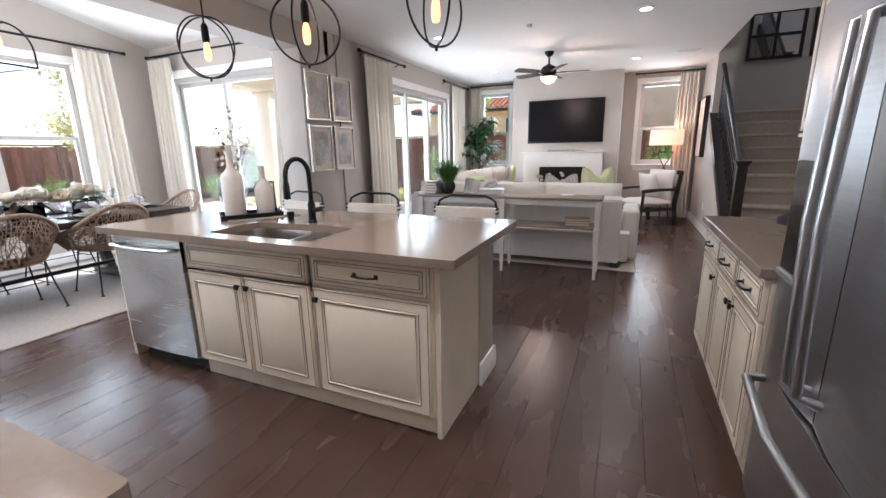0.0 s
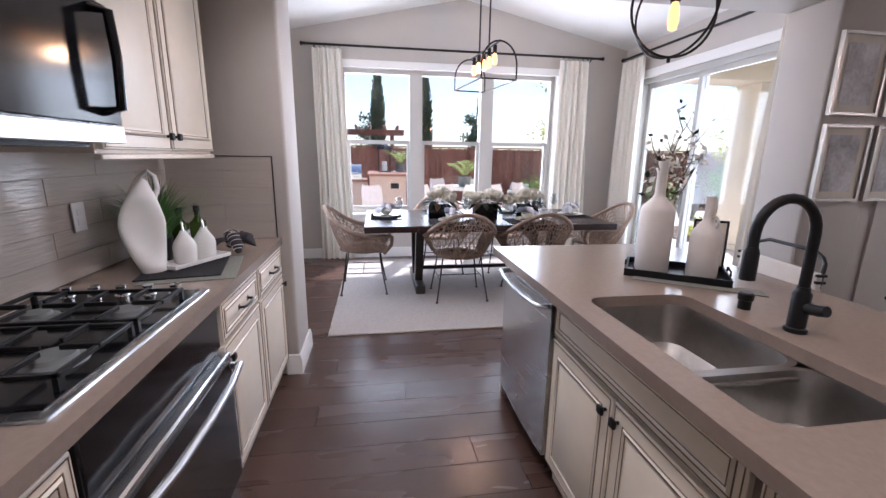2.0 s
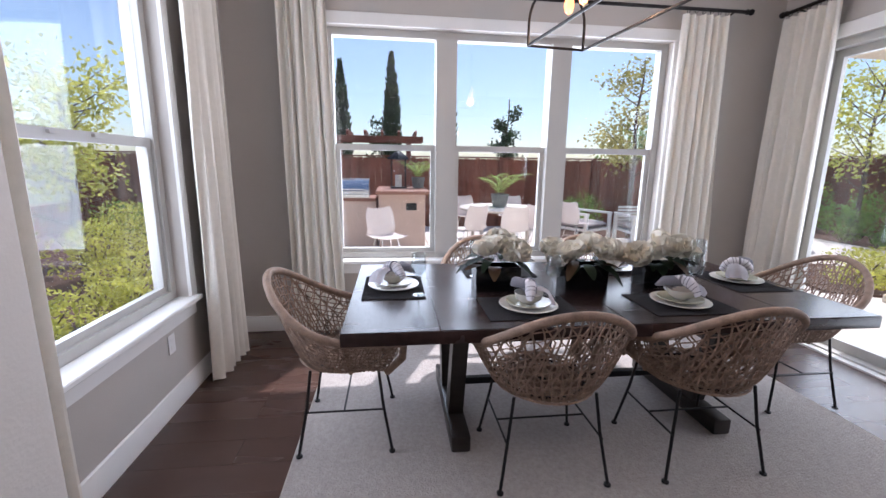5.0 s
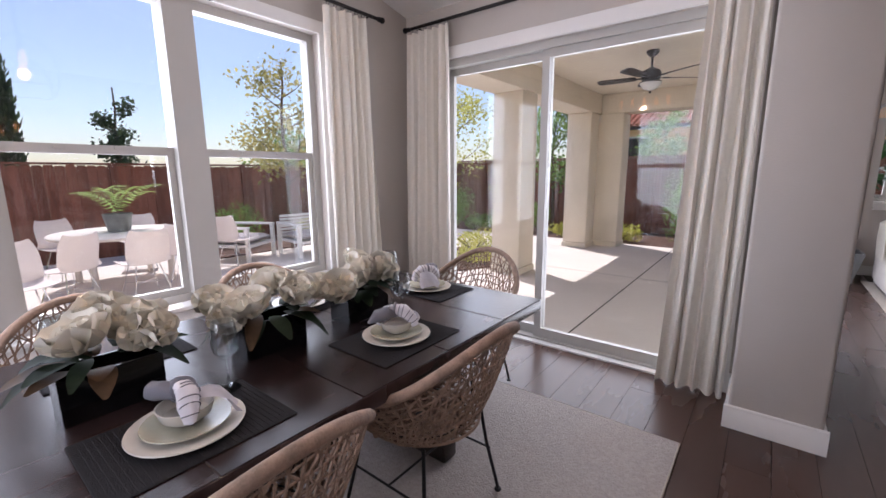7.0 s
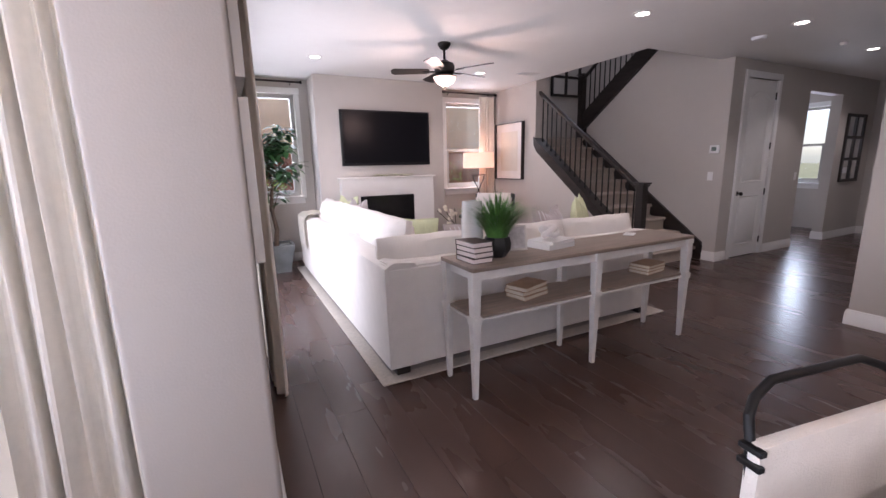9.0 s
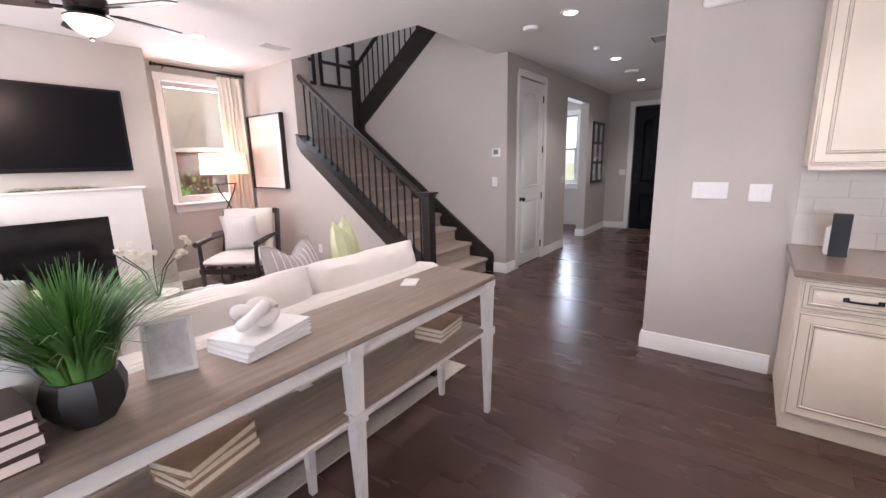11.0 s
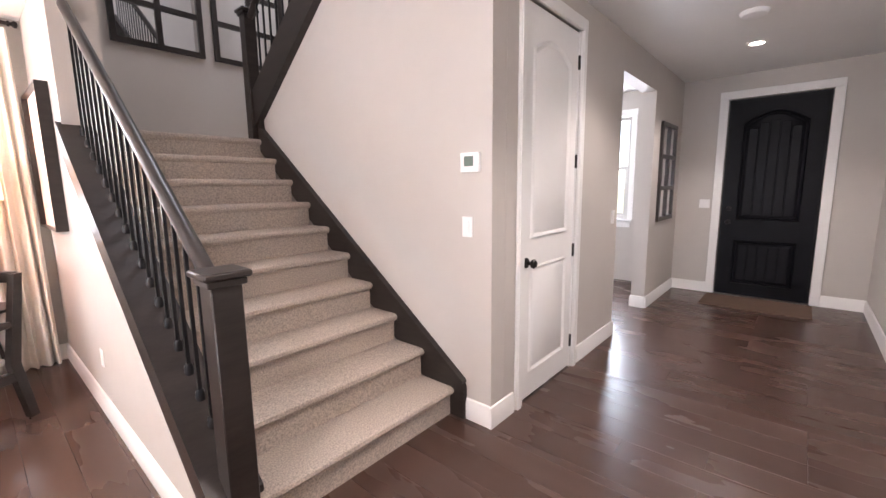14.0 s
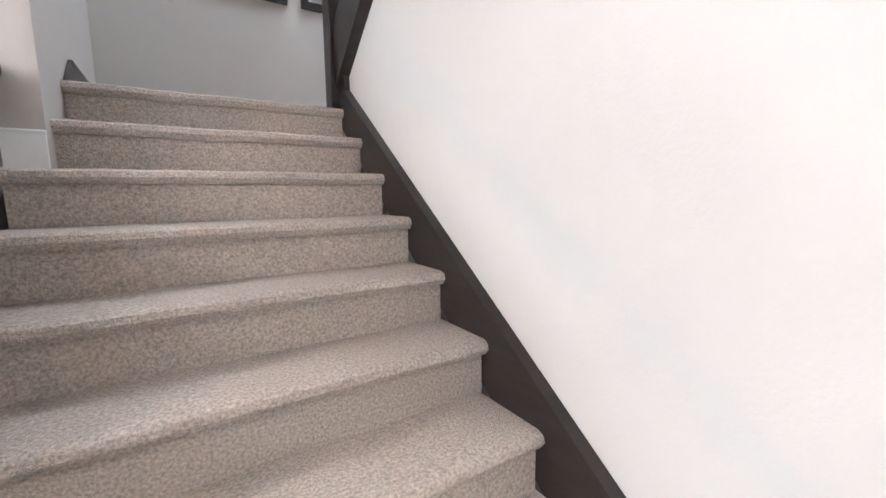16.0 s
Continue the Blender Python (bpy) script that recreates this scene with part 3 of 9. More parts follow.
def slider(name, axis, face, side, a0, a1, z1, cuts, label):
    def bx(bm, d0, d1, u0, u1, za, zb, bev=0.0):
        p0, p1 = sorted((face + side * d0, face + side * d1))
        box(bm, *((p0, p1, u0, u1) if axis == "x" else (u0, u1, p0, p1)), za, zb, bev)
    door = tagged(new(name), label, "sliding door", kind="structure")
    bm = bmesh.new()
    bx(bm, -0.16, -0.03, a0, a0 + 0.05, 0, z1)
    bx(bm, -0.16, -0.03, a1 - 0.05, a1, 0, z1)
    bx(bm, -0.16, -0.03, a0 + 0.05, a1 - 0.05, z1 - 0.06, z1)
    bx(bm, -0.16, -0.03, a0 + 0.05, a1 - 0.05, -0.014, 0.03)
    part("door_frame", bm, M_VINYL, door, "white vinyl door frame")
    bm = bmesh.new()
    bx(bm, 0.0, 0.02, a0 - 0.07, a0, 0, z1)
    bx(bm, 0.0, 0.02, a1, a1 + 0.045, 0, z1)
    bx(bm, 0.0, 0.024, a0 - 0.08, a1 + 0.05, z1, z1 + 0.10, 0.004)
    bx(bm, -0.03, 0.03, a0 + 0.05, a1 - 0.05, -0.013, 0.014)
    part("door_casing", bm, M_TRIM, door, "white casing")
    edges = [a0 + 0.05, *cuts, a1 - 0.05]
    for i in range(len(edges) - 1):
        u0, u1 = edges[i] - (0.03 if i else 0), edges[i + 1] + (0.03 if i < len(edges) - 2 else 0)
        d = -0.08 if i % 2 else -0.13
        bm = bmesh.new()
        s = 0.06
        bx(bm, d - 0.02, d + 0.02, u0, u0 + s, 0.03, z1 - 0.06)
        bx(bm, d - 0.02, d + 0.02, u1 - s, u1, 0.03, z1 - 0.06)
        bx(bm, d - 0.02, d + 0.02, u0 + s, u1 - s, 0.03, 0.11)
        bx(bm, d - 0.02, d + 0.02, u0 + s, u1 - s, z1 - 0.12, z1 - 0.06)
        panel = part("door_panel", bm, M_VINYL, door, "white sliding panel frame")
        bm = bmesh.new()
        bx(bm, d - 0.004, d + 0.004, u0 + s, u1 - s, 0.11, z1 - 0.12)
        g = part("pane", bm, M_GLASS, panel, "large clear glass pane")
        g.visible_shadow = False
    return door


slider("door_1", "y", 4.38, -1, -6.25, -3.86, 2.44, [-5.21], "white two-panel sliding glass door to the patio")
slider("door_2", "x", -3.38, 1, 5.66, 8.12, 2.36, [6.48, 7.30], "white three-panel sliding glass door of the living room")


def panel_on(bm, u0, u1, z0, z1, y, t=0.014, arch=0.0):
    """Raised moulding ring with a field, on the face y looking to -y."""
    def outline(o):
        a, b, c, d = u0 + o, u1 - o, z0 + o, z1 - o
        if not arch:
            return [(a, c), (b, c), (b, d), (a, d)]
        top = [(b + (a - b) * k / 10, d - arch + arch * math.sin(math.pi * k / 10)) for k in range(11)]
        return [(a, c), (b, c)] + top
    loops = []
    for o, h in ((0, 0), (0.012, t), (0.024, t * 0.4), (0.034, -0.002), (0.055, t * 0.9)):
        loops.append([bm.verts.new((u, y - h, z)) for u, z in outline(o)])
    for A, B in zip(loops, loops[1:]):
        for i in range(len(A)):
            j = (i + 1) % len(A)
            bm.faces.new((A[i], A[j], B[j], B[i]))
    bm.faces.new(loops[-1])


def knob(parent, x, y, z, label="dark bronze door knob"):
    part("door_handle", lathem([(0.0, -0.075), (0.02, -0.073), (0.031, -0.06), (0.027, -0.045), (0.012, -0.036), (0.011, -0.012), (0.032, -0.01), (0.034, 0)], 20, (x, y, z), "y"), M_BRONZE, parent, label)


# closet door, in the hall wall facing south
cd = tagged(new("door_3"), "white two-panel arched closet door with dark bronze knob and hinges", "door", kind="structure")
bm = bmesh.new()
box(bm, 3.005, 3.775, 5.862, 5.90, 0.008, 2.525)
for z0, z1, ar in ((0.18, 0.92, 0), (1.10, 2.37, 0.09)):
    panel_on(bm, 3.12, 3.66, z0, z1, 5.862, 0.012, ar)
part("door_leaf", bm, M_TRIM, cd, "white painted leaf with two raised panels")
bm = bmesh.new()
for a, b in ((2.92, 2.998), (3.782, 3.86)):
    box(bm, a, b, 5.828, 5.85, 0, 2.61, 0.005)
    box(bm, a + 0.01, b - 0.03, 5.822, 5.832, 0, 2.59)
box(bm, 2.92, 3.86, 5.826, 5.851, 2.532, 2.62, 0.005)
box(bm, 2.998, 3.003, 5.85, 5.98, 0, 2.53)
box(bm, 3.777, 3.782, 5.85, 5.98, 0, 2.53)
part("door_casing", bm, M_TRIM, cd, "white moulded casing")
knob(cd, 3.07, 5.862, 0.95)
for z in (0.22, 0.95, 1.62, 2.32):
    part("hinge", boxm(3.772, 3.79, 5.845, 5.862, z - 0.05, z + 0.05, 0.003), M_BRONZE, cd, "dark bronze hinge")
part("latch_plate", boxm(3.0, 3.012, 5.848, 5.862, 0.91, 0.99), M_BRONZE, cd, "dark bronze latch plate")

# front door, in the east wall
# added block, hidden by the leaf, keeps daylight from leaking round the door
struct("door_light_block", boxm(7.22, 7.35, 4.382, 5.338, 0.001, 2.468), M_BLACK, "unseen black block against light leaks around the front door", "wall")
fd = tagged(new("door_4"), "black plank-style front door with arched upper panel and dark hardware", "door", kind="structure")
M90 = Matrix.Translation((7.16, 0, 0)) @ Matrix.Rotation(radians(-90), 4, "Z")
bm = bmesh.new()
box(bm, -5.315, -4.405, 0.01, 0.055, 0.012, 2.445)
panel_on(bm, -5.17, -4.55, 0.16, 0.72, 0.01, 0.02)
panel_on(bm, -5.17, -4.55, 0.98, 2.30, 0.01, 0.02, 0.14)
for k in range(5):
    u = -5.17 + 0.055 + k * 0.102
    top = 2.06 + 0.12 * math.sin(math.pi * (k + 0.5) / 5)
    box(bm, u + 0.005, u + 0.097, -0.016, -0.004, 0.225, 0.655, 0.004)
    box(bm, u + 0.005, u + 0.097, -0.016, -0.004, 1.045, top, 0.004)
bm.transform(M90)
part("door_leaf", bm, M_DOORBLK, fd, "black planked leaf with two recessed panels")
bm = bmesh.new()
box(bm, 7.137, 7.161, 4.285, 4.378, 0, 2.55, 0.004)
box(bm, 7.137, 7.161, 5.342, 5.435, 0, 2.55, 0.004)
box(bm, 7.133, 7.162, 4.285, 5.435, 2.472, 2.565, 0.004)
part("door_casing", bm, M_TRIM, fd, "white moulded casing")
part("door_handle", lathem([(0.0, -0.07), (0.025, -0.065), (0.028, -0.05), (0.012, -0.035), (0.012, -0.01), (0.03, -0.008), (0.03, 0)], 16, (7.165, 5.25, 0.95), "x"), M_BRONZE, fd, "dark bronze knob")
part("deadbolt", lathem([(0.0, -0.03), (0.026, -0.026), (0.03, 0)], 16, (7.165, 5.25, 1.12), "x"), M_BRONZE, fd, "dark bronze deadbolt")
part("peephole", lathem([(0.0, -0.008), (0.009, -0.006), (0.01, 0)], 12, (7.158, 4.86, 1.55), "x"), M_CHROME, fd, "small brass peephole")
part("doormat", boxm(6.45, 7.05, 4.35, 5.4, 0.002, 0.014, 0.004), M_COVE, tagged(new("doormat"), "brown woven mat inside the black front door", "doormat"))


# ---- kitchen ----
def cab_door(name, parent, u0, u1, z0, z1, m, knob_u=None, knob_z=None, pull=False, label=""):
    """A raised-panel front facing -y at y=0 in the cabinet's frame m."""
    bm = bmesh.new()
    box(bm, u0, u1, -0.02, 0.0, z0, z1, 0.003)
    rail = 0.055 if z1 - z0 > 0.25 else 0.030
    def ring(o, y):
        return [bm.verts.new((u, y, z)) for u, z in ((u0 + o, z0 + o), (u1 - o, z0 + o), (u1 - o, z1 - o), (u0 + o, z1 - o))]
    L = [ring(rail, -0.0205), ring(rail + 0.006, -0.026), ring(rail + 0.012, -0.0195), ring(rail + 0.018, -0.017), ring(rail + 0.034, -0.0245)]
    for A, B in zip(L, L[1:]):
        for i in range(4):
            bm.faces.new((A[i], A[(i + 1) % 4], B[(i + 1) % 4], B[i]))
    bm.faces.new(L[-1])
    bm.transform(m)
    d = part(name, bm, M_CAB, parent, label or "cream glazed raised-panel front")
    for o, y0 in ((rail - 0.003, -0.0212), (rail + 0.013, -0.0205), (0.008, -0.0208)):
        bm = bmesh.new()
        L = []
        for e, y in ((0.0, y0 + 0.002), (0.0, y0 - 0.0012), (0.0022, y0 - 0.0012), (0.0022, y0 + 0.002)):
            q = o + e
            L.append([bm.verts.new((u, y, z)) for u, z in ((u0 + q, z0 + q), (u1 - q, z0 + q), (u1 - q, z1 - q), (u0 + q, z1 - q))])
        for A, B in zip(L, L[1:] + L[:1]):
            for i in range(4):
                bm.faces.new((A[i], A[(i + 1) % 4], B[(i + 1) % 4], B[i]))
        bm.transform(m)
        part("glaze_line", bm, M_GLAZE, d, "thin brown glaze line")
    if pull:
        uc, zc = (u0 + u1) / 2, (z0 + z1) / 2
        bm = bmesh.new()
        w = 0.06
        tube(bm, [(uc - w, -0.022, zc), (uc - w, -0.045, zc), (uc - w + 0.012, -0.052, zc), (uc, -0.056, zc), (uc + w - 0.012, -0.052, zc), (uc + w, -0.045, zc), (uc + w, -0.022, zc)], 0.0058, 8)
        for s in (-1, 1):
            box(bm, uc + s * w - 0.012, uc + s * w + 0.012, -0.026, -0.0205, zc - 0.012, zc + 0.012, 0.002)
        bm.transform(m)
        part("pull_handle", bm, M_BRONZE, d, "dark bronze bar pull")
    if knob_u is not None:
        bm = bmesh.new()
        lathe(bm, [(0.006, 0.0), (0.006, 0.016)], 8, (0, 0, 0))
        box(bm, -0.015, 0.015, -0.015, 0.015, 0.014, 0.028, 0.004)
        bm.transform(m @ pose(knob_u, -0.02, knob_z, 90, 0, 0))
        part("knob", bm, M_BRONZE, d, "square dark bronze knob")
    return d


def base_cabinet(x, y, rz, w, fronts, label, depth=0.60, name="base_cabinet", top=0.872):
    """x, y: the left front corner on the floor; fronts: list of (kind, u0, u1, z0, z1, knob side)."""
    t = thing(name, x, y, 0, rz, label, "kitchen cabinet")
    bm = bmesh.new()
    box(bm, 0, w, 0.002, depth, 0.10, top)
    part("body", bm, M_CAB, t, "cream painted carcase")
    part("toe_kick", boxm(0.0, w, 0.03, depth, 0.0, 0.099), M_CAB, t, "cream toe kick")
    for kind, u0, u1, z0, z1, ks in fronts:
        if kind == "drawer":
            cab_door("drawer", t, u0, u1, z0, z1, Matrix(), pull=True)
        elif kind == "false":
            cab_door("drawer_front", t, u0, u1, z0, z1, Matrix())
        else:
            cab_door("door", t, u0, u1, z0, z1, Matrix(), (u1 - 0.03) if ks > 0 else (u0 + 0.03), z1 - 0.055)
    return t


Z1, Z2, Z3 = 0.115, 0.69, 0.705
base_cabinet(-2.31, 1.58, 0, 0.93, [("false", 0.01, 0.915, Z3, 0.862, 0), ("door", 0.01, 0.455, Z1, Z2, 1), ("door", 0.465, 0.915, Z1, Z2, -1)],
             "cream glazed island sink cabinet with two doors", 0.52, top=0.655)
base_cabinet(-1.38, 1.58, 0, 0.68, [("drawer", 0.012, 0.665, Z3, 0.862, 0), ("door", 0.012, 0.665, Z1, Z2, -1)],
             "cream glazed island cabinet with one wide drawer over one door", 0.52)
t = thing("island_side_unit", -3.02, 1.575, 0, 0, "cream painted end panels of the kitchen island", "kitchen cabinet")
part("side_panel", boxm(0, 0.03, 0, 0.525, 0, 0.872, 0.003), M_CAB, t, "cream side panel")
part("side_panel", boxm(2.324, 2.352, 0, 0.525, 0, 0.872, 0.003), M_CAB, t, "cream side panel")
wall("island_knee_wall", "y", 2.104, 2.26, -3.0, -0.90, 0, 0.872, (), "greige knee wall at the back of the island")
struct("island_post", boxm(-0.90, -0.66, 2.104, 2.36, 0, 0.872, 0.015, 3), M_WALL, "greige rounded post at the island corner", "wall")
baseboard("b", "x", -0.66, 1, 2.09, 2.375)
baseboard("b", "y", 2.36, 1, -0.91, -0.645)
baseboard("b", "y", 2.26, 1, -3.0, -0.91)

# dishwasher
t = thing("dishwasher", -2.985, 1.58, 0, 0, "stainless steel dishwasher with a curved bar handle in the island", "dishwasher")
part("body", boxm(0.005, 0.66, 0.01, 0.52, 0.10, 0.868), M_BLACK, t, "black tub sides")
bm = bmesh.new()
prism(bm, [(0.012 + 0.640 * k / 12, -0.022 - 0.012 * math.sin(math.pi * k / 12)) for k in range(13)] + [(0.652, 0.005), (0.012, 0.005)], "z", 0.105, 0.862)
part("door", bm, M_STEEL, t, "slightly bowed stainless door")
part("handle", tubem([(0.04, -0.028, 0.80), (0.05, -0.062, 0.80), (0.18, -0.076, 0.80), (0.33, -0.081, 0.80), (0.48, -0.076, 0.80), (0.612, -0.062, 0.80), (0.622, -0.028, 0.80)], 0.013, 10), M_STEEL, t, "curved stainless bar handle")
part("badge", lathem([(0.0, -0.004), (0.012, -0.003), (0.013, 0)], 16, (0.33, -0.034, 0.20), "y"), M_CHROME, t, "small round badge")
part("toe_kick", boxm(0.01, 0.655, 0.06, 0.5, 0.0, 0.098), M_BLACK, t, "black toe kick")


def slab_with_hole(x0, x1, y0, y1, z0, z1, holes, r=0.03):
    """A worktop with rounded holes, each (x0, x1, y0, y1)."""
    bm = bmesh.new()
    def loop(a, b, c, d, rr, z, n=5):
        pts = []
        for cx, cy, s in ((b - rr, d - rr, 0), (a + rr, d - rr, 90), (a + rr, c + rr, 180), (b - rr, c + rr, 270)):
            for k in range(n + 1):
                an = radians(s + 90 * k / n)
                pts.append(bm.verts.new((cx + rr * math.cos(an), cy + rr * math.sin(an), z)))
        return pts
    for z in (z0, z1):
        es = []
        for L in [loop(x0, x1, y0, y1, 0.012, z)] + [loop(*h, r, z) for h in holes]:
            for i in range(len(L)):
                es.append(bm.edges.new((L[i], L[(i + 1) % len(L)])))
        bmesh.ops.triangle_fill(bm, use_beauty=True, edges=es)
    bm.verts.ensure_lookup_table()
    half = len(bm.verts) // 2
    n = 24
    k = 0
    while k < half:
        for i in range(n):
            a, b = k + i, k + (i + 1) % n
            bm.faces.new((bm.verts[a], bm.verts[b], bm.verts[half + b], bm.verts[half + a]))
        k += n
    return bm


ISL_TOP = 0.915
t = thing("island_worktop", 0, 0, 0, 0, "polished taupe quartz island worktop with an undermount sink cut-out", "worktop")
part("slab", slab_with_hole(-3.04, -0.57, 1.50, 2.565, 0.875, ISL_TOP, [(-2.15, -1.39, 1.60, 1.995)], 0.06), M_QUARTZ, t, "taupe quartz slab")


def bowl(bm, x0, x1, y0, y1, z1, z0, r=0.07):
    rings = []
    for inset, z, rr in ((-0.015, z1, r), (0.0, z1, r), (0.006, z1 - 0.03, r), (0.012, z0 + 0.04, r * 0.9), (0.05, z0, r * 0.6)):
        a, b, c, d = x0 + inset, x1 - inset, y0 + inset, y1 - inset
        ring = []
        for cx, cy, s in ((b - rr, d - rr, 0), (a + rr, d - rr, 90), (a + rr, c + rr, 180), (b - rr, c + rr, 270)):
            for k in range(6):
                an = radians(s + 90 * k / 5)
                ring.append(bm.verts.new((cx + rr * math.cos(an), cy + rr * math.sin(an), z)))
        rings.append(ring)
    for A, B in zip(rings, rings[1:]):
        for i in range(24):
            bm.faces.new((A[i], A[(i + 1) % 24], B[(i + 1) % 24], B[i]))
    bm.faces.new(rings[-1])


t = thing("kitchen_sink", -1.77, 1.8, 0.874, 0, "stainless undermount double-bowl sink in the taupe island", "sink")
for nm, a, b in (("large_bowl", -0.385, 0.09), ("small_bowl", 0.12, 0.385)):
    bm = bmesh.new()
    bowl(bm, a, b, -0.205, 0.195, 0.0, -0.19)
    bw = part(nm, bm, M_SINK, t, "rounded satin steel bowl")
    part("drain", lathem([(0.0, 0.004), (0.02, 0.003), (0.04, 0.006), (0.045, 0.001)], 18, ((a + b) / 2, 0, -0.19)), M_CHROME, bw, "round chrome drain")
part("divider", boxm(0.078, 0.132, -0.19, 0.18, -0.03, -0.018, 0.005, 2), M_SINK, t, "low rounded divider")

t = thing("faucet", -1.79, 2.09, ISL_TOP, 0, "matt black gooseneck pull-down faucet behind the sink", "faucet")
part("base", lathem([(0.030, 0), (0.030, 0.012), (0.024, 0.016), (0.024, 0.12), (0.018, 0.13), (0.017, 0.14)], 20), M_BLACK, t, "black cylindrical base")
arc = [(0, 0, 0.13), (0, 0, 0.30)] + [(0, -0.10 + 0.10 * math.cos(radians(a)), 0.30 + 0.10 * math.sin(radians(a))) for a in range(15, 181, 15)] + [(0, -0.20, 0.26)]
part("neck", tubem(arc, 0.0145, 14), M_BLACK, t, "black gooseneck tube")
part("spray_head", tubem([(0, -0.20, 0.265), (0, -0.20, 0.25), (0, -0.2, 0.17)], [0.015, 0.020, 0.021], 16), M_BLACK, t, "black spray head")
part("lever", tubem([(0.022, 0, 0.08), (0.055, 0, 0.085), (0.075, 0, 0.09)], [0.017, 0.017, 0.016], 12), M_BLACK, t, "short black lever")
t = thing("soap_dispenser", -1.98, 2.10, ISL_TOP, 0, "short black soap pump beside the faucet", "soap dispenser")
part("body", lathem([(0.02, 0), (0.02, 0.03), (0.024, 0.034), (0.024, 0.055), (0.018, 0.06), (0, 0.06)], 18), M_BLACK, t)

# range wall
def south_cab(x_west, w, fronts, label):
    """A cabinet against the south wall, whose fronts face north."""
    return base_cabinet(x_west + w, 0.245, 180, w, fronts, label, 0.58)


south_cab(-3.41, 0.53, [("drawer", 0.01, 0.52, Z3, 0.862, 0), ("door", 0.01, 0.52, Z1, Z2, 1)], "cream glazed cabinet with a drawer over a door beside the pier")
south_cab(-2.88, 0.51, [("drawer", 0.01, 0.50, Z3, 0.862, 0), ("door", 0.01, 0.50, Z1, Z2, -1)], "cream glazed cabinet with a drawer over a door beside the oven")
south_cab(-1.60, 1.02, [("drawer", 0.01, 0.50, Z3, 0.862, 0), ("drawer", 0.52, 1.01, Z3, 0.862, 0), ("drawer", 0.01, 0.50, 0.42, 0.69, 0), ("drawer", 0.01, 0.50, Z1, 0.405, 0), ("door", 0.52, 1.01, Z1, Z2, -1)],
          "cream glazed cabinet with stacked drawers beside the oven")
t = thing("range_worktop", 0, 0, 0, 0, "taupe quartz worktop holding the gas cooktop", "worktop")
part("slab", slab_with_hole(-3.418, -0.545, -0.338, 0.275, 0.875, ISL_TOP, [(-2.36, -1.62, -0.25, 0.19)], 0.02), M_QUARTZ, t, "taupe quartz slab")

t = thing("wall_oven", -1.985, 0.245, 0, 180, "stainless and black glass oven under the cooktop", "oven")
part("body", boxm(-0.37, 0.37, 0.0, 0.56, 0.02, 0.70), M_BLACK, t, "black oven housing")
part("control_panel", boxm(-0.37, 0.37, -0.015, 0.4, 0.703, 0.868, 0.004), M_GLOSSBLK, t, "black glass control strip")
part("trim", boxm(-0.378, 0.378, -0.005, 0.1, 0.10, 0.702), M_STEEL, t, "stainless surround")
d = part("door", boxm(-0.365, 0.365, -0.05, -0.008, 0.16, 0.69, 0.006), M_STEEL, t, "stainless oven door")
part("glass", boxm(-0.335, 0.335, -0.056, -0.048, 0.18, 0.665, 0.002), M_GLOSSBLK, d, "black glass window")
part("handle", tubem([(-0.33, -0.05, 0.645), (-0.34, -0.085, 0.645), (-0.20, -0.102, 0.645), (0, -0.108, 0.645), (0.20, -0.102, 0.645), (0.34, -0.085, 0.645), (0.33, -0.05, 0.645)], 0.014, 10), M_STEEL, d, "bowed stainless handle")
part("drawer", boxm(-0.365, 0.365, -0.03, -0.008, 0.03, 0.15, 0.004), M_STEEL, t, "stainless lower drawer")

t = thing("gas_cooktop", -2.0, -0.03, ISL_TOP, 0, "stainless gas cooktop with black cast-iron grates and steel knobs", "cooktop")
bm = bmesh.new()
box(bm, -0.40, 0.40, -0.26, 0.26, -0.006, 0.010, 0.008, 2)
part("tray", bm, M_STEEL, t, "stainless rim tray")
part("hob_surface", boxm(-0.37, 0.37, -0.235, 0.235, 0.009, 0.014), M_GLOSSBLK, t, "dark glass surface")
for bx_, by_, br in ((-0.13, 0.12, 0.045), (-0.13, -0.12, 0.038), (0.17, 0.12, 0.05), (0.17, -0.12, 0.04)):
    part("burner", lathem([(br + 0.02, 0.013), (br + 0.015, 0.022), (br, 0.026), (br - 0.004, 0.036), (0, 0.038)], 22, (bx_, by_, 0)), M_GREYPOT, t, "round burner with cap")
for gx in (-0.13, 0.17):
    bm = bmesh.new()
    for x0, x1 in ((gx - 0.14, gx - 0.128), (gx + 0.128, gx + 0.14)):
        box(bm, x0, x1, -0.225, 0.225, 0.044, 0.056, 0.002)
    for y in (-0.225, -0.006, 0.213):
        box(bm, gx - 0.14, gx + 0.14, y, y + 0.012, 0.044, 0.056, 0.002)
    for y in (-0.12, 0.12):
        for s in (-1, 1):
            box(bm, gx + s * 0.085 - 0.05, gx + s * 0.085 + 0.05, y - 0.005, y + 0.005, 0.046, 0.06, 0.002)
            box(bm, gx - 0.005, gx + 0.005, y + s * 0.065 - 0.045, y + s * 0.065 + 0.045, 0.046, 0.06, 0.002)
    for x in (gx - 0.134, gx + 0.134):
        for y in (-0.219, 0.219):
            box(bm, x - 0.006, x + 0.006, y - 0.006, y + 0.006, 0.013, 0.045)
    part("grate", bm, M_BLACK, t, "black cast-iron grate")
for k in range(5):
    part("knob", lathem([(0.024, 0.012), (0.022, 0.018), (0.016, 0.020), (0.017, 0.048), (0.0, 0.050)], 16, (-0.335, -0.17 + 0.085 * k, 0)), M_CHROME, t, "round stainless knob")

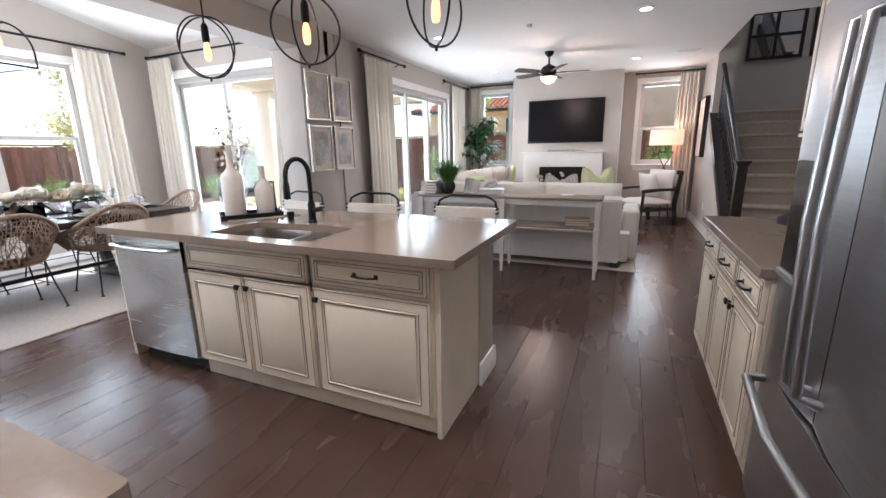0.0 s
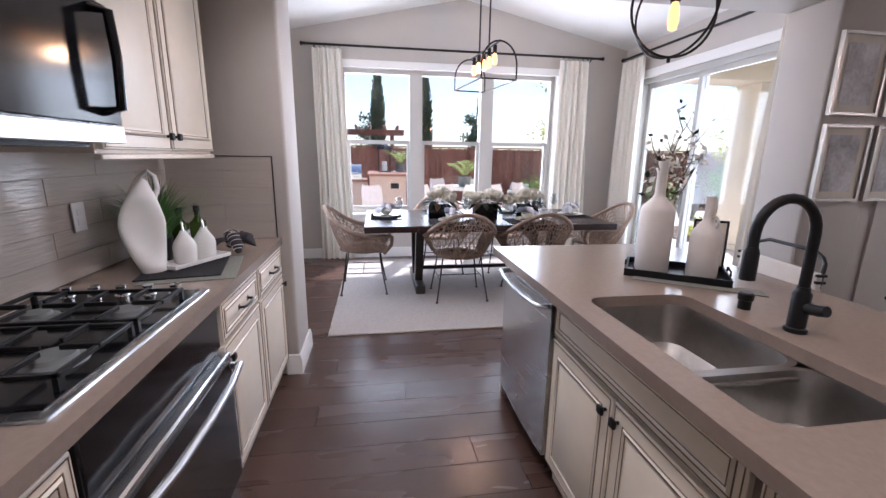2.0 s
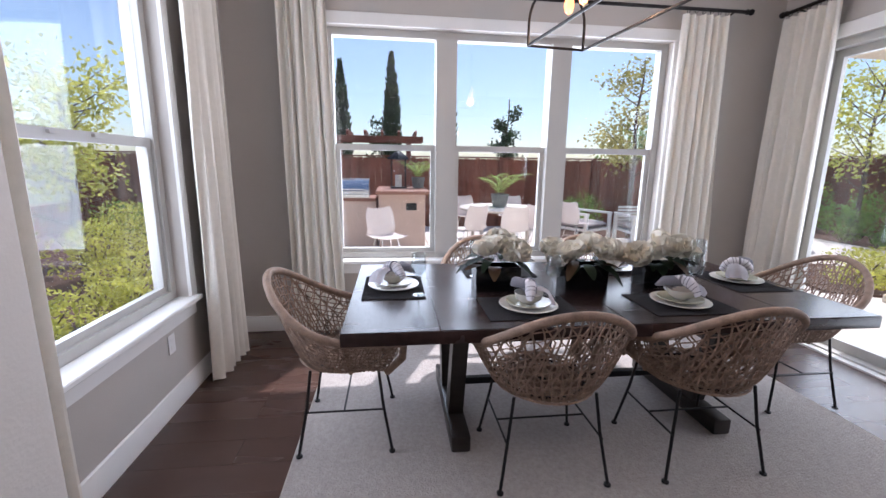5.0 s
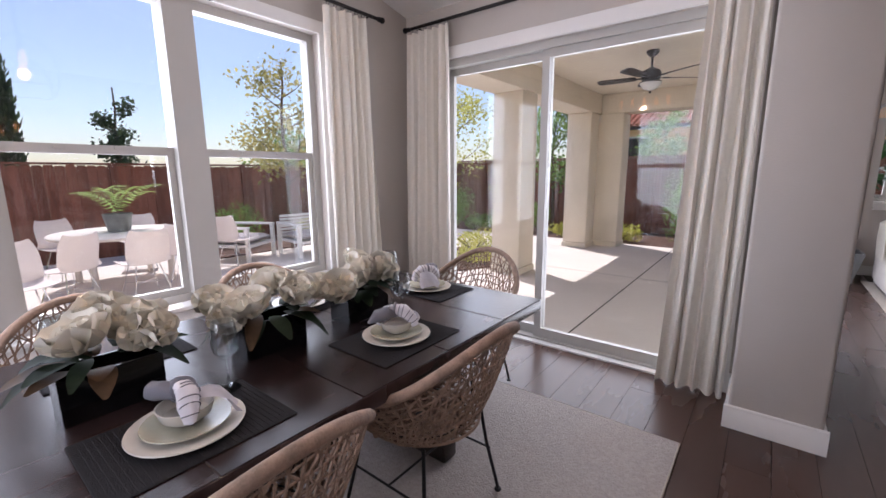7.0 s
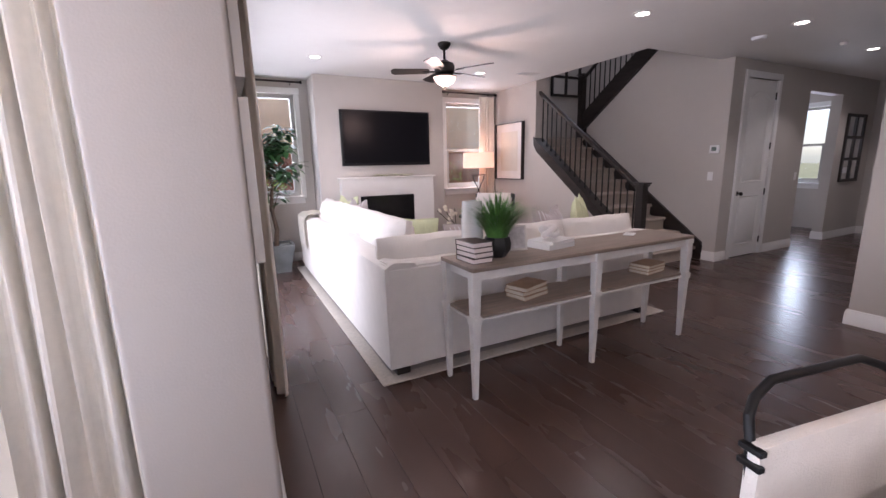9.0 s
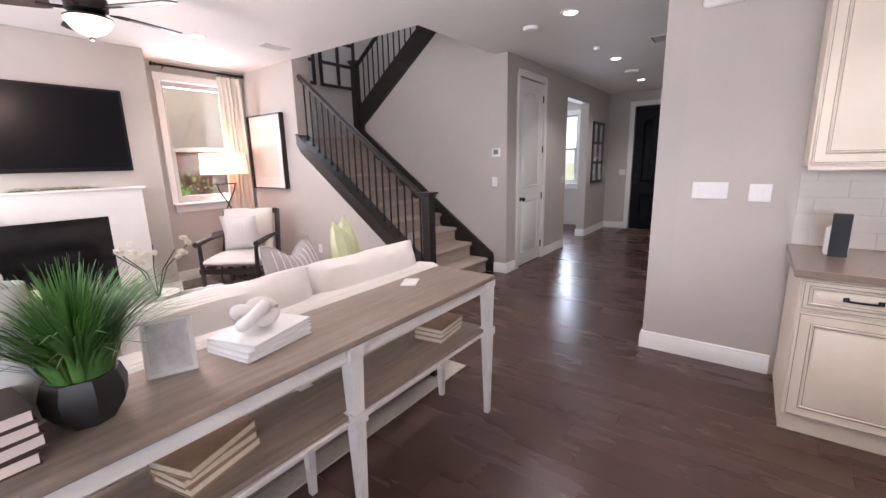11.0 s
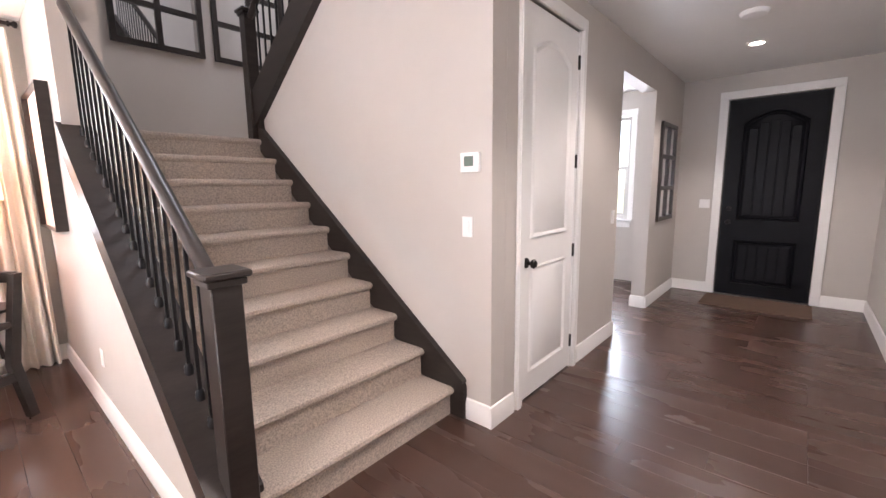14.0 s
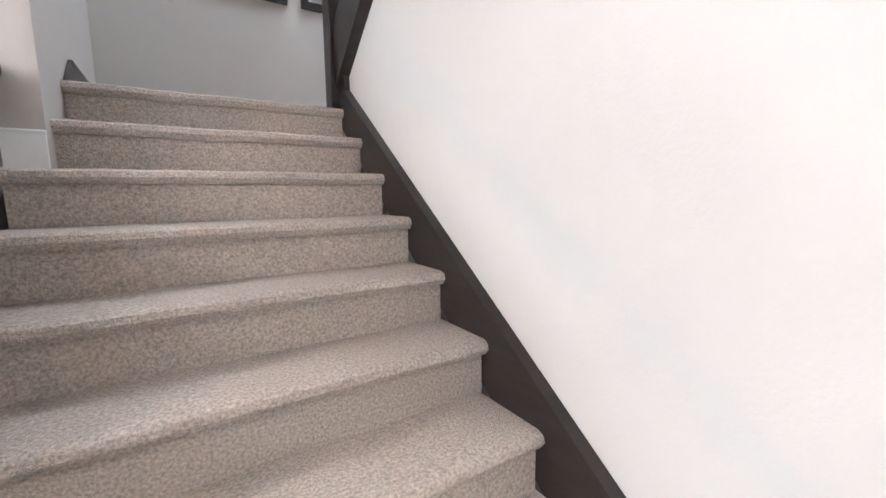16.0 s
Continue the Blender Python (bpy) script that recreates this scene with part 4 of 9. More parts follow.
# microwave over the range
t = thing("microwave", -1.935, -0.335, 1.44, 180, "stainless over-the-range microwave with a black handle", "microwave")
part("body", boxm(-0.375, 0.375, -0.38, -0.005, 0.0, 0.41, 0.004), M_STEEL, t, "stainless casing")
part("door", boxm(-0.375, 0.375, -0.40, -0.381, 0.055, 0.40, 0.004), M_GLOSSBLK, t, "black glass door")
part("handle", tubem([(0.285, -0.40, 0.09), (0.285, -0.45, 0.10), (0.287, -0.456, 0.23), (0.285, -0.45, 0.36), (0.285, -0.40, 0.37)], 0.014, 10), M_GLOSSBLK, t, "black vertical handle")
part("lower_trim", boxm(-0.375, 0.375, -0.402, -0.381, 0.0, 0.052, 0.003), M_STEEL, t, "stainless lower trim")
part("vent", boxm(-0.30, 0.30, -0.34, -0.06, -0.012, -0.001), M_BLACK, t, "black underside vent")


def upper_cabinet(x, y, rz, w, z0, z1, doors, label, depth=0.31):
    t = thing("wall_cabinet", x, y, z0, rz, label, "kitchen cabinet")
    part("body", boxm(0, w, 0.002, depth, 0.0, z1 - z0), M_CAB, t, "cream painted carcase")
    part("light_rail", boxm(0, w, -0.018, 0.01, -0.022, -0.001, 0.004), M_CAB, t, "cream light rail")
    for u0, u1, ks in doors:
        cab_door("door", t, u0, u1, 0.012, z1 - z0 - 0.01, Matrix(), (u1 - 0.03) if ks > 0 else (u0 + 0.03), 0.07)
    bm = bmesh.new()
    prism(bm, [(-0.0, z1 - z0), (-0.05, z1 - z0 + 0.07), (-0.05, z1 - z0 + 0.085), (depth, z1 - z0 + 0.085), (depth, z1 - z0)], "x", 0, w)
    part("cornice", bm, M_CAB, t, "cream crown moulding")
    return t


upper_cabinet(-2.315, -0.03, 180, 0.96, 1.41, 2.42, [(0.01, 0.475, 1), (0.485, 0.95, -1)], "cream glazed two-door wall cabinet above the worktop by the pier", 0.30)
upper_cabinet(-1.555, -0.03, 180, 0.76, 1.86, 2.42, [(0.01, 0.375, 1), (0.385, 0.75, -1)], "cream glazed short wall cabinet above the microwave", 0.30)
upper_cabinet(-0.56, -0.03, 180, 0.99, 1.41, 2.42, [(0.01, 0.49, 1), (0.50, 0.98, -1)], "cream glazed two-door wall cabinet at the end of the worktop", 0.30)

# east run beside the fridge
def east_cab(y_south, w, fronts, label, x=0.555, depth=0.70):
    """A cabinet against the east wall, whose fronts face west."""
    return base_cabinet(x, y_south + w, -90, w, fronts, label, depth)


east_cab(2.60, 0.47, [("drawer", 0.01, 0.46, Z3, 0.862, 0), ("door", 0.01, 0.46, Z1, Z2, 1)], "cream glazed cabinet with a drawer and door beside the passage")
east_cab(1.80, 0.80, [("drawer", 0.01, 0.395, Z3, 0.862, 0), ("drawer", 0.405, 0.79, Z3, 0.862, 0), ("door", 0.01, 0.395, Z1, Z2, 1), ("door", 0.405, 0.79, Z1, Z2, -1)],
         "cream glazed two-door cabinet with drawers beside the fridge")
t = thing("side_worktop", 0, 0, 0, 0, "taupe quartz worktop beside the fridge", "worktop")
part("slab", boxm(0.51, 1.268, 1.79, 3.10, 0.875, ISL_TOP, 0.004), M_QUARTZ, t, "taupe quartz slab")
upper_cabinet(0.94, 3.08, -90, 0.95, 1.41, 2.42, [(0.01, 0.47, 1), (0.48, 0.94, -1)], "cream glazed wall cabinet above the side worktop", 0.32)
upper_cabinet(0.66, 1.77, -90, 0.93, 1.88, 2.42, [(0.01, 0.46, 1), (0.47, 0.92, -1)], "cream glazed cabinet above the fridge", 0.60)
t = thing("fridge", 0.58, 1.77, 0, -90, "stainless french-door fridge with ice dispenser and freezer drawer", "fridge")
part("body", boxm(0.0, 0.91, 0.03, 0.66, 0.02, 1.76), M_GREYPOT, t, "grey casing")
def bowed(u0, u1, z0, z1, y=0.028, d=0.05, b=0.018):
    bm = bmesh.new()
    prism(bm, [(u0 + (u1 - u0) * k / 10, y - d - b * math.sin(math.pi * k / 10)) for k in range(11)] + [(u1, y), (u0, y)], "z", z0, z1)
    return bm
dl = part("door", bowed(0.004, 0.452, 0.60, 1.755), M_FRIDGE, t, "bowed stainless left door")
dr = part("door", bowed(0.458, 0.906, 0.60, 1.755), M_FRIDGE, t, "bowed stainless right door")
fz = part("freezer_drawer", bowed(0.004, 0.906, 0.04, 0.59), M_FRIDGE, t, "bowed stainless freezer drawer")
part("dispenser", boxm(0.09, 0.31, -0.048, -0.034, 0.95, 1.30, 0.004), M_GLOSSBLK, dl, "black ice and water dispenser")
part("dispenser_tray", boxm(0.10, 0.30, -0.06, -0.03, 0.93, 0.955, 0.004), M_GREYPOT, dl, "grey drip tray")
part("handle", tubem([(0.415, -0.03, 0.68), (0.415, -0.085, 0.70), (0.415, -0.10, 1.15), (0.415, -0.085, 1.62), (0.415, -0.03, 1.64)], 0.015, 12), M_FRIDGE, dl, "long bowed stainless handle")
part("handle", tubem([(0.495, -0.03, 0.68), (0.495, -0.085, 0.70), (0.495, -0.10, 1.15), (0.495, -0.085, 1.62), (0.495, -0.03, 1.64)], 0.015, 12), M_FRIDGE, dr, "long bowed stainless handle")
part("handle", tubem([(0.06, -0.03, 0.53), (0.08, -0.085, 0.53), (0.455, -0.115, 0.53), (0.83, -0.085, 0.53), (0.85, -0.03, 0.53)], 0.016, 12), M_FRIDGE, fz, "long bowed stainless handle")


# ---- stairs ----
N, RISE, RUN, Y0 = 10, 0.19, 0.2545, 6.14
st = tagged(new("stairs"), "carpeted staircase with ten beige steps and dark stringers", "staircase", kind="structure")
for i in range(N):
    y = Y0 + RUN * i
    x0 = 1.362 if y < 8.05 else 1.452
    x1 = 2.625
    z = RISE * (i + 1)
    bm = bmesh.new()
    yb = y + RUN + 0.03 if i < N - 1 else 9.448
    nose = [(y, z - 0.052), (y - 0.022, z - 0.048), (y - 0.036, z - 0.028), (y - 0.031, z - 0.009), (y - 0.010, z), (yb, z), (yb, z - 0.10), (y + 0.012, z - RISE - 0.002), (y, z - RISE - 0.002)]
    if i == N - 1:
        nose[6] = (yb, z - 0.18)
    ns = 26
    rings = []
    for k in range(ns + 1):
        x = x0 + (x1 - x0) * k / ns
        o = 0.0035 * noise.noise((x * 7, i * 3.1, 0)) + 0.002 * noise.noise((x * 23, i * 5.7, 3))
        rings.append([bm.verts.new((x, yy - (o if 0 < q < 5 else 0), zz + o)) for q, (yy, zz) in enumerate(nose)])
    for A, B in zip(rings, rings[1:]):
        for q in range(len(nose)):
            bm.faces.new((A[q], A[(q + 1) % len(nose)], B[(q + 1) % len(nose)], B[q]))
    bm.faces.new(rings[0])
    bm.faces.new(rings[-1][::-1])
    part("step", bm, M_CARPET, st, "beige loop carpet step with rounded nosing")
part("landing", boxm(2.625, 3.748, 8.45, 9.448, 1.72, 1.90), M_CARPET, st, "beige carpeted landing")
bm = bmesh.new()
for i in range(9):
    y1_, z_ = 8.45 - RUN * i, 1.90 + RISE * (i + 1)
    box(bm, 2.80, 3.748, y1_ - RUN - 0.02, y1_, z_ - RISE - 0.1, z_)
part("upper_flight", bm, M_CARPET, st, "beige carpeted upper flight")
SL = RISE / RUN
def sloped(x0, x1, ya, za, yb, zb, h, extra=()):
    return prismm([(ya, za), (yb, zb), (yb, zb + h), (ya, za + h)], "x", x0, x1)
zl = lambda y: (y - Y0) * SL
part("wall_stringer", prismm([(6.03, 0.0), (6.14, 0.0), (8.47, zl(8.47) + 0.08), (8.50, 2.12), (8.38, 2.12), (8.38, 1.968), (6.045, 0.236), (6.03, 0.21)], "x", 2.626, 2.658), M_BLACKWOOD, st, "dark stained wall stringer")
part("stringer_cap", prismm([(6.035, 0.234), (8.378, 1.971), (8.378, 1.991), (6.035, 0.254)], "x", 2.616, 2.6595), M_BLACKWOOD, st, "dark cap moulding")
part("open_stringer", prismm([(6.0, 0.0), (6.11, 0.0), (6.13, 0.235), (8.02, 1.63), (8.10, 1.74), (8.10, 1.842), (6.0, 0.288)], "x", 1.178, 1.199), M_BLACKWOOD, st, "dark stained open-side stringer")
part("stringer_top", sloped(1.172, 1.36, 6.02, 0.292, 8.10, 0.292 + 2.08 * SL, 0.03), M_BLACKWOOD, st, "dark stained sloping cap")
part("upper_stringer", prismm([(8.50, 1.98), (6.05, 1.98 + 2.45 * SL), (6.05, 2.30 + 2.45 * SL), (8.50, 2.30)], "x", 2.60, 2.66), M_BLACKWOOD, st, "dark stained stringer of the upper flight")
part("landing_skirt", prismm([(8.45, 1.90), (9.44, 1.90), (9.44, 2.03), (8.62, 2.03)], "x", 1.452, 1.468), M_BLACKWOOD, st, "dark landing skirt")

rail = thing("stair_railing", 1.265, 6.02, 0, 0, "dark stained handrail with black iron balusters on the lower flight", "stair railing", kind="structure")
def newel(bm, x, y, z0, z1, w=0.052):
    box(bm, x - w, x + w, y - w, y + w, z0, z1, 0.004)
    box(bm, x - w - 0.014, x + w + 0.014, y - w - 0.014, y + w + 0.014, z1 - 0.03, z1 - 0.005, 0.004)
    box(bm, x - w - 0.028, x + w + 0.028, y - w - 0.028, y + w + 0.028, z1 - 0.003, z1 + 0.022, 0.006)
bm = bmesh.new(); newel(bm, 0.02, 0.03, 0, 1.15)
part("newel_post", bm, M_BLACKWOOD, rail, "square dark newel post with a flat cap")
bm = bmesh.new()
tube(bm, [(0.02, 0.06, 1.085), (0.02, 2.06, 1.085 + 2.0 * SL), (0.02, 2.10, 1.085 + 2.0 * SL)], 0.03, 12)
tube(bm, [(0.02, 0.06, 1.06), (0.02, 2.06, 1.06 + 2.0 * SL)], 0.02, 8)
part("handrail", bm, M_BLACKWOOD, rail, "rounded dark handrail")
for k in range(18):
    y = 0.14 + k * 0.108
    zb, zt = 0.325 + y * SL, 1.06 + (y - 0.06) * SL
    b = part("baluster", boxm(0.013, 0.027, y - 0.007, y + 0.007, zb - 0.01, zt), M_BLACK, rail, "square black iron baluster")
    part("shoe", lathem([(0.0, 0.038), (0.013, 0.034), (0.019, 0.018), (0.019, -0.015)], 10, (0.02, y, zb)), M_BLACK, b, "flared black shoe")

rail2 = thing("stair_railing", 2.63, 8.45, 1.90, 0, "dark stained handrail with black balusters on the upper flight", "stair railing", kind="structure")
bm = bmesh.new(); newel(bm, 0.0, 0.05, -0.02, 1.12)
part("newel_post", bm, M_BLACKWOOD, rail2, "square dark newel post with a flat cap")
bm = bmesh.new(); tube(bm, [(0, 0.0, 1.07), (0, -2.35, 1.07 + 2.35 * SL)], 0.03, 12)
part("handrail", bm, M_BLACKWOOD, rail2, "rounded dark handrail")
for k in range(20):
    y = -0.14 - k * 0.108
    part("baluster", boxm(-0.007, 0.007, y - 0.007, y + 0.007, 0.38 - y * SL, 1.05 - y * SL), M_BLACK, rail2, "square black iron baluster")

baseboard("b", "y", 8.08, -1, 1.335, 1.45, 0.135, 1.522)

# ---- fireplace and television ----
t = thing("fireplace", -1.18, 8.798, 0, 0, "white cast stone fireplace surround with a dark firebox", "fireplace")
bm = bmesh.new()
O = [(-0.76, 0.0), (-0.76, 1.27), (0.76, 1.27), (0.76, 0.0)]
I = [(-0.45, 0.0), (-0.45, 1.0), (0.45, 1.0), (0.45, 0.0)]
of = [bm.verts.new((x, -0.125, z)) for x, z in O]
ob_ = [bm.verts.new((x, 0.0, z)) for x, z in O]
mf = [bm.verts.new((x * 0.93, -0.125, z * 0.955 if z else 0)) for x, z in O]
inn = [bm.verts.new((x, -0.03, z)) for x, z in I]
inb = [bm.verts.new((x, 0.0, z)) for x, z in I]
for A, B in ((ob_, of), (of, mf), (mf, inn), (inn, inb)):
    for i in range(3):
        bm.faces.new((A[i], A[i + 1], B[i + 1], B[i]))
part("surround", bm, M_STONE, t, "white splayed stone surround")
part("mantel_shelf", boxm(-0.79, 0.79, -0.15, -0.001, 1.272, 1.295, 0.004), M_STONE, t, "thin white mantel shelf")
part("firebox", boxm(-0.45, 0.45, -0.018, -0.003, 0.14, 0.995), M_GLOSSBLK, t, "black firebox glass")
part("lower_panel", boxm(-0.45, 0.45, -0.025, -0.003, 0.0, 0.137), M_STONE, t, "white stone lower panel")
t = thing("television", -1.16, 8.795, 1.875, 0, "large black flat television on the chimney breast", "television")
part("frame", boxm(-0.72, 0.72, -0.055, -0.004, -0.41, 0.41, 0.006, 2), M_BLACK, t, "glossy black frame")
part("screen", boxm(-0.69, 0.69, -0.059, -0.0555, -0.37, 0.385), M_SCREEN, t, "dark screen")


# ---- dining set ----
RNG = random.Random(4)


def wicker_chair():
    t = thing("dining_chair", 0, 0, 0, 0, "woven wicker tub chair with thin black metal legs", "chair", "chairs round the dining table")
    # shell: u runs from the right arm's end round the back to the left arm's end, v from the seat edge to the rim
    def plan(u, hw, yb, yf):
        if u < 0.22:
            return hw, yf + (-0.02 - yf) * u / 0.22
        if u > 0.78:
            return -hw, -0.02 + (yf + 0.02) * (u - 0.78) / 0.22
        a = math.pi * (u - 0.22) / 0.56
        return hw * math.cos(a), -0.02 - (yb - 0.02) * math.sin(a) ** 0.9

    def shell(u, v):
        back = max(0.0, math.sin(math.pi * (u - 0.16) / 0.68)) if 0.16 < u < 0.84 else 0.0
        rim = 0.625 + 0.255 * back ** 2.1
        x0, y0 = plan(u, 0.235, 0.215, 0.20)
        x1, y1 = plan(u, 0.345, 0.375, 0.27)
        k = v ** 0.75
        return Vector((x0 + (x1 - x0) * k, y0 + (y1 - y0) * k, 0.435 + (rim - 0.435) * v))
    bm = bmesh.new()
    rim = [shell(k / 44, 1) for k in range(45)]
    arm_r = [Vector((0.338, 0.292, 0.615)), Vector((0.295, 0.288, 0.53)), Vector((0.235, 0.215, 0.43))]
    arm_l = [Vector((-p.x, p.y, p.z)) for p in arm_r]
    tube(bm, arm_r[::-1] + rim + arm_l, 0.019, 10)
    for sx in (-1, 1):
        tube(bm, [(sx * 0.322, 0.02, 0.64), (sx * 0.28, 0.03, 0.54), (sx * 0.235, 0.04, 0.43)], 0.012, 8)
    part("rim", bm, M_WICKER, t, "thick wrapped rim")
    bm = bmesh.new()
    nu = 54
    for k in range(nu):
        u = (k + 0.5) / nu
        for s in (-1, 1):
            pts = []
            for q in range(9):
                v = q / 8
                w = 0.022 * math.sin(v * math.pi * 4 + k * 1.7)
                pts.append(shell(min(1, max(0, u + s * (0.014 * math.sin(v * 9.5 + k)) + w * 0.4)), v))
            tube(bm, pts, 0.0040, 4, cap=False)
    for q in range(1, 10):
        v = q / 10
        tube(bm, [shell(k / 60, min(1, v + 0.012 * math.sin(k * 1.9 + q * 2.4))) for k in range(61)], 0.0036, 4, cap=False)
    tagged(part("backrest", bm, M_WICKER, t, "open woven wicker shell"), kind="stuff")
    # side infill below the arms and the seat
    bm = bmesh.new()
    def seat(u, v):
        a = 2 * math.pi * u
        r = v
        x, y = math.cos(a) * 0.235 * r, math.sin(a) * 0.255 * r + 0.015
        return Vector((x, y, 0.435 - 0.02 * (1 - r * r)))
    for k in range(36):
        tube(bm, [seat(k / 36 + 0.1 * q / 6, 0.12 + 0.88 * q / 6) for q in range(7)], 0.0045, 4, cap=False)
        tube(bm, [seat(k / 36 - 0.1 * q / 6, 0.12 + 0.88 * q / 6) for q in range(7)], 0.0045, 4, cap=False)
    for q in range(1, 9):
        tube(bm, [seat(k / 30, q / 8) for k in range(30)], 0.006, 4, closed=True)
    tagged(part("seat", bm, M_WICKER, t, "round woven wicker seat"), kind="stuff")
    tops = {(1, 1): (0.19, 0.17), (1, -1): (0.19, -0.16), (-1, 1): (-0.19, 0.17), (-1, -1): (-0.19, -0.16)}
    for (sx, sy), (x, y) in tops.items():
        bm = bmesh.new()
        tube(bm, [(x, y, 0.43), (x * 1.12, y * 1.12 + 0.0, 0.25), (x * 1.32, y * 1.38, 0.012)], 0.0075, 8)
        lathe(bm, [(0.016, 0.0), (0.016, 0.008), (0.007, 0.012)], 10, (x * 1.32, y * 1.38, 0))
        part("leg", bm, M_BLACK, t, "thin black metal leg")
    bm = bmesh.new()
    for sx in (-1, 1):
        tube(bm, [(sx * 0.22, 0.2, 0.22), (sx * 0.22, -0.195, 0.22)], 0.005, 6)
    tube(bm, [(-0.22, 0.0, 0.22), (0.22, 0.0, 0.22)], 0.005, 6)
    tube(bm, [(0.19 * math.cos(a * math.pi / 8), 0.01 + 0.19 * math.sin(a * math.pi / 8), 0.425) for a in range(16)], 0.007, 6, closed=True)
    part("stretcher", bm, M_BLACK, t, "thin black cross stretcher")
    return t


CHAIRS = [(-5.16, 0.70, 0), (-4.80, 1.66, 90), (-4.79, 2.44, 90), (-5.80, 1.62, -90), (-5.80, 2.44, -90), (-5.28, 3.40, 180)]
ch = wicker_chair()
for i, (x, y, rz) in enumerate(CHAIRS):
    m = pose(x, y, 0.016, 0, 0, rz)
    if i == 0:
        first = ch
    else:
        copy_thing(ch, m)
ch.matrix_world = pose(CHAIRS[0][0], CHAIRS[0][1], 0.016, 0, 0, CHAIRS[0][2])

t = thing("dining_table", -5.26, 2.0, 0.016, 0, "dark walnut trestle dining table set for a meal", "dining table")
bm = bmesh.new()
x0, x1, y0, y1 = -0.60, 0.61, -1.27, 1.27
box(bm, x0, x1, y0, y1, 0.685, 0.744, 0.006, 2)
part("tabletop", bm, M_TABLE, t, "thick dark walnut tabletop")
for k, (a, b) in enumerate(((-1.268, -0.86), (-0.855, -0.43), (-0.425, 0.0), (0.005, 0.43), (0.435, 0.86), (0.865, 1.268))):
    part("top_panel", boxm(x0 + 0.004, x1 - 0.004, a, b, 0.7445, 0.747, 0.001), M_TABLE, t, "inlaid walnut veneer panel")
for s in (-1, 1):
    y = s * 0.72
    for sx in (-1, 1):
        part("leg", prismm([(sx * 0.10, 0.09), (sx * 0.20, 0.09), (sx * 0.34, 0.64), (sx * 0.25, 0.64)][::sx], "y", y - 0.04, y + 0.04), M_BLACKWOOD, t, "splayed dark trestle leg")
    part("foot", boxm(-0.40, 0.40, y - 0.05, y + 0.05, 0.0, 0.09, 0.012, 2), M_BLACKWOOD, t, "heavy dark foot bar")
    part("crossbar", boxm(-0.42, 0.42, y - 0.045, y + 0.045, 0.63, 0.685, 0.006), M_BLACKWOOD, t, "dark top crossbar")
part("stretcher", boxm(-0.02, 0.02, -0.70, 0.70, 0.16, 0.20, 0.004), M_BLACK, t, "low dark stretcher bar")

t = thing("dining_rug", -5.17, 2.01, 0, 0, "oatmeal flatweave rug under the dining table", "rug")
part("field", boxm(-1.21, 1.20, -1.56, 1.56, 0.001, 0.014, 0.004), M_RUG, t, "oatmeal woven field")
bm = bmesh.new()
tube(bm, [(-1.21, -1.56, 0.007), (1.20, -1.56, 0.007), (1.20, 1.56, 0.007), (-1.21, 1.56, 0.007)], 0.007, 6, closed=True)
part("edging", bm, M_RUG2, t, "bound edge")


# ---- sofa, console, rug ----
def cushion(w, h, d, puff=0.5, nx=14, nz=10, seed=0):
    """A soft block: w along x, h along z, d along y, centred, with rounded sides."""
    bm = bmesh.new()
    def P(u, v, s):
        a, b = abs(u) ** 2.6, abs(v) ** 2.6
        t_ = (1 - a) ** 0.42 * (1 - b) ** 0.42 if a < 1 and b < 1 else 0
        n_ = 0.012 * noise.noise((u * 2.1 + seed, v * 2.1, s * 3.0))
        pin = 1 - 0.035 * (abs(u * v)) ** 2 * 0
        return (u * w / 2 * pin, s * (d / 2 * (0.18 + 0.82 * t_) + n_), v * h / 2 + n_)
    G = {s: [[bm.verts.new(P(-1 + 2 * i / nx, -1 + 2 * j / nz, s)) for j in range(nz + 1)] for i in range(nx + 1)] for s in (-1, 1)}
    for s in (-1, 1):
        for i in range(nx):
            for j in range(nz):
                q = (G[s][i][j], G[s][i + 1][j], G[s][i + 1][j + 1], G[s][i][j + 1])
                bm.faces.new(q if s < 0 else q[::-1])
    rim = [(i, 0) for i in range(nx)] + [(nx, j) for j in range(nz)] + [(i, nz) for i in range(nx, 0, -1)] + [(0, j) for j in range(nz, 0, -1)]
    for (a, b), (c, d_) in zip(rim, rim[1:] + rim[:1]):
        bm.faces.new((G[-1][a][b], G[-1][c][d_], G[1][c][d_], G[1][a][b]))
    return bm


sofa = thing("sectional_sofa", -2.58, 4.94, 0.012, 0, "ivory upholstered L-shaped sectional sofa behind the console table", "sofa")
# back along y=0 (to the east), and along x=0 (to the north)
part("base", boxm(0.02, 2.70, 0.05, 0.98, 0.07, 0.40, 0.02, 2), M_SOFA, sofa, "upholstered ivory base")
part("base", boxm(0.02, 0.98, 0.982, 3.60, 0.07, 0.40, 0.02, 2), M_SOFA, sofa, "upholstered ivory base")
part("back", prismm([(0.0, 0.06), (0.20, 0.06), (0.24, 0.72), (0.20, 0.795), (0.05, 0.805), (0.0, 0.77)], "x", 0.006, 2.60, 0.012), M_SOFA, sofa, "straight upholstered back")
bm = bmesh.new()
prism(bm, [(0.0, 0.06), (0.22, 0.06), (0.26, 0.72), (0.20, 0.795), (0.05, 0.808), (-0.012, 0.772)], "y", 0.005, 3.60)
part("back", bm, M_SOFA, sofa, "long upholstered back")
part("arm", boxm(2.605, 2.79, 0.22, 0.95, 0.06, 0.64, 0.04, 3), M_SOFA, sofa, "block upholstered arm")
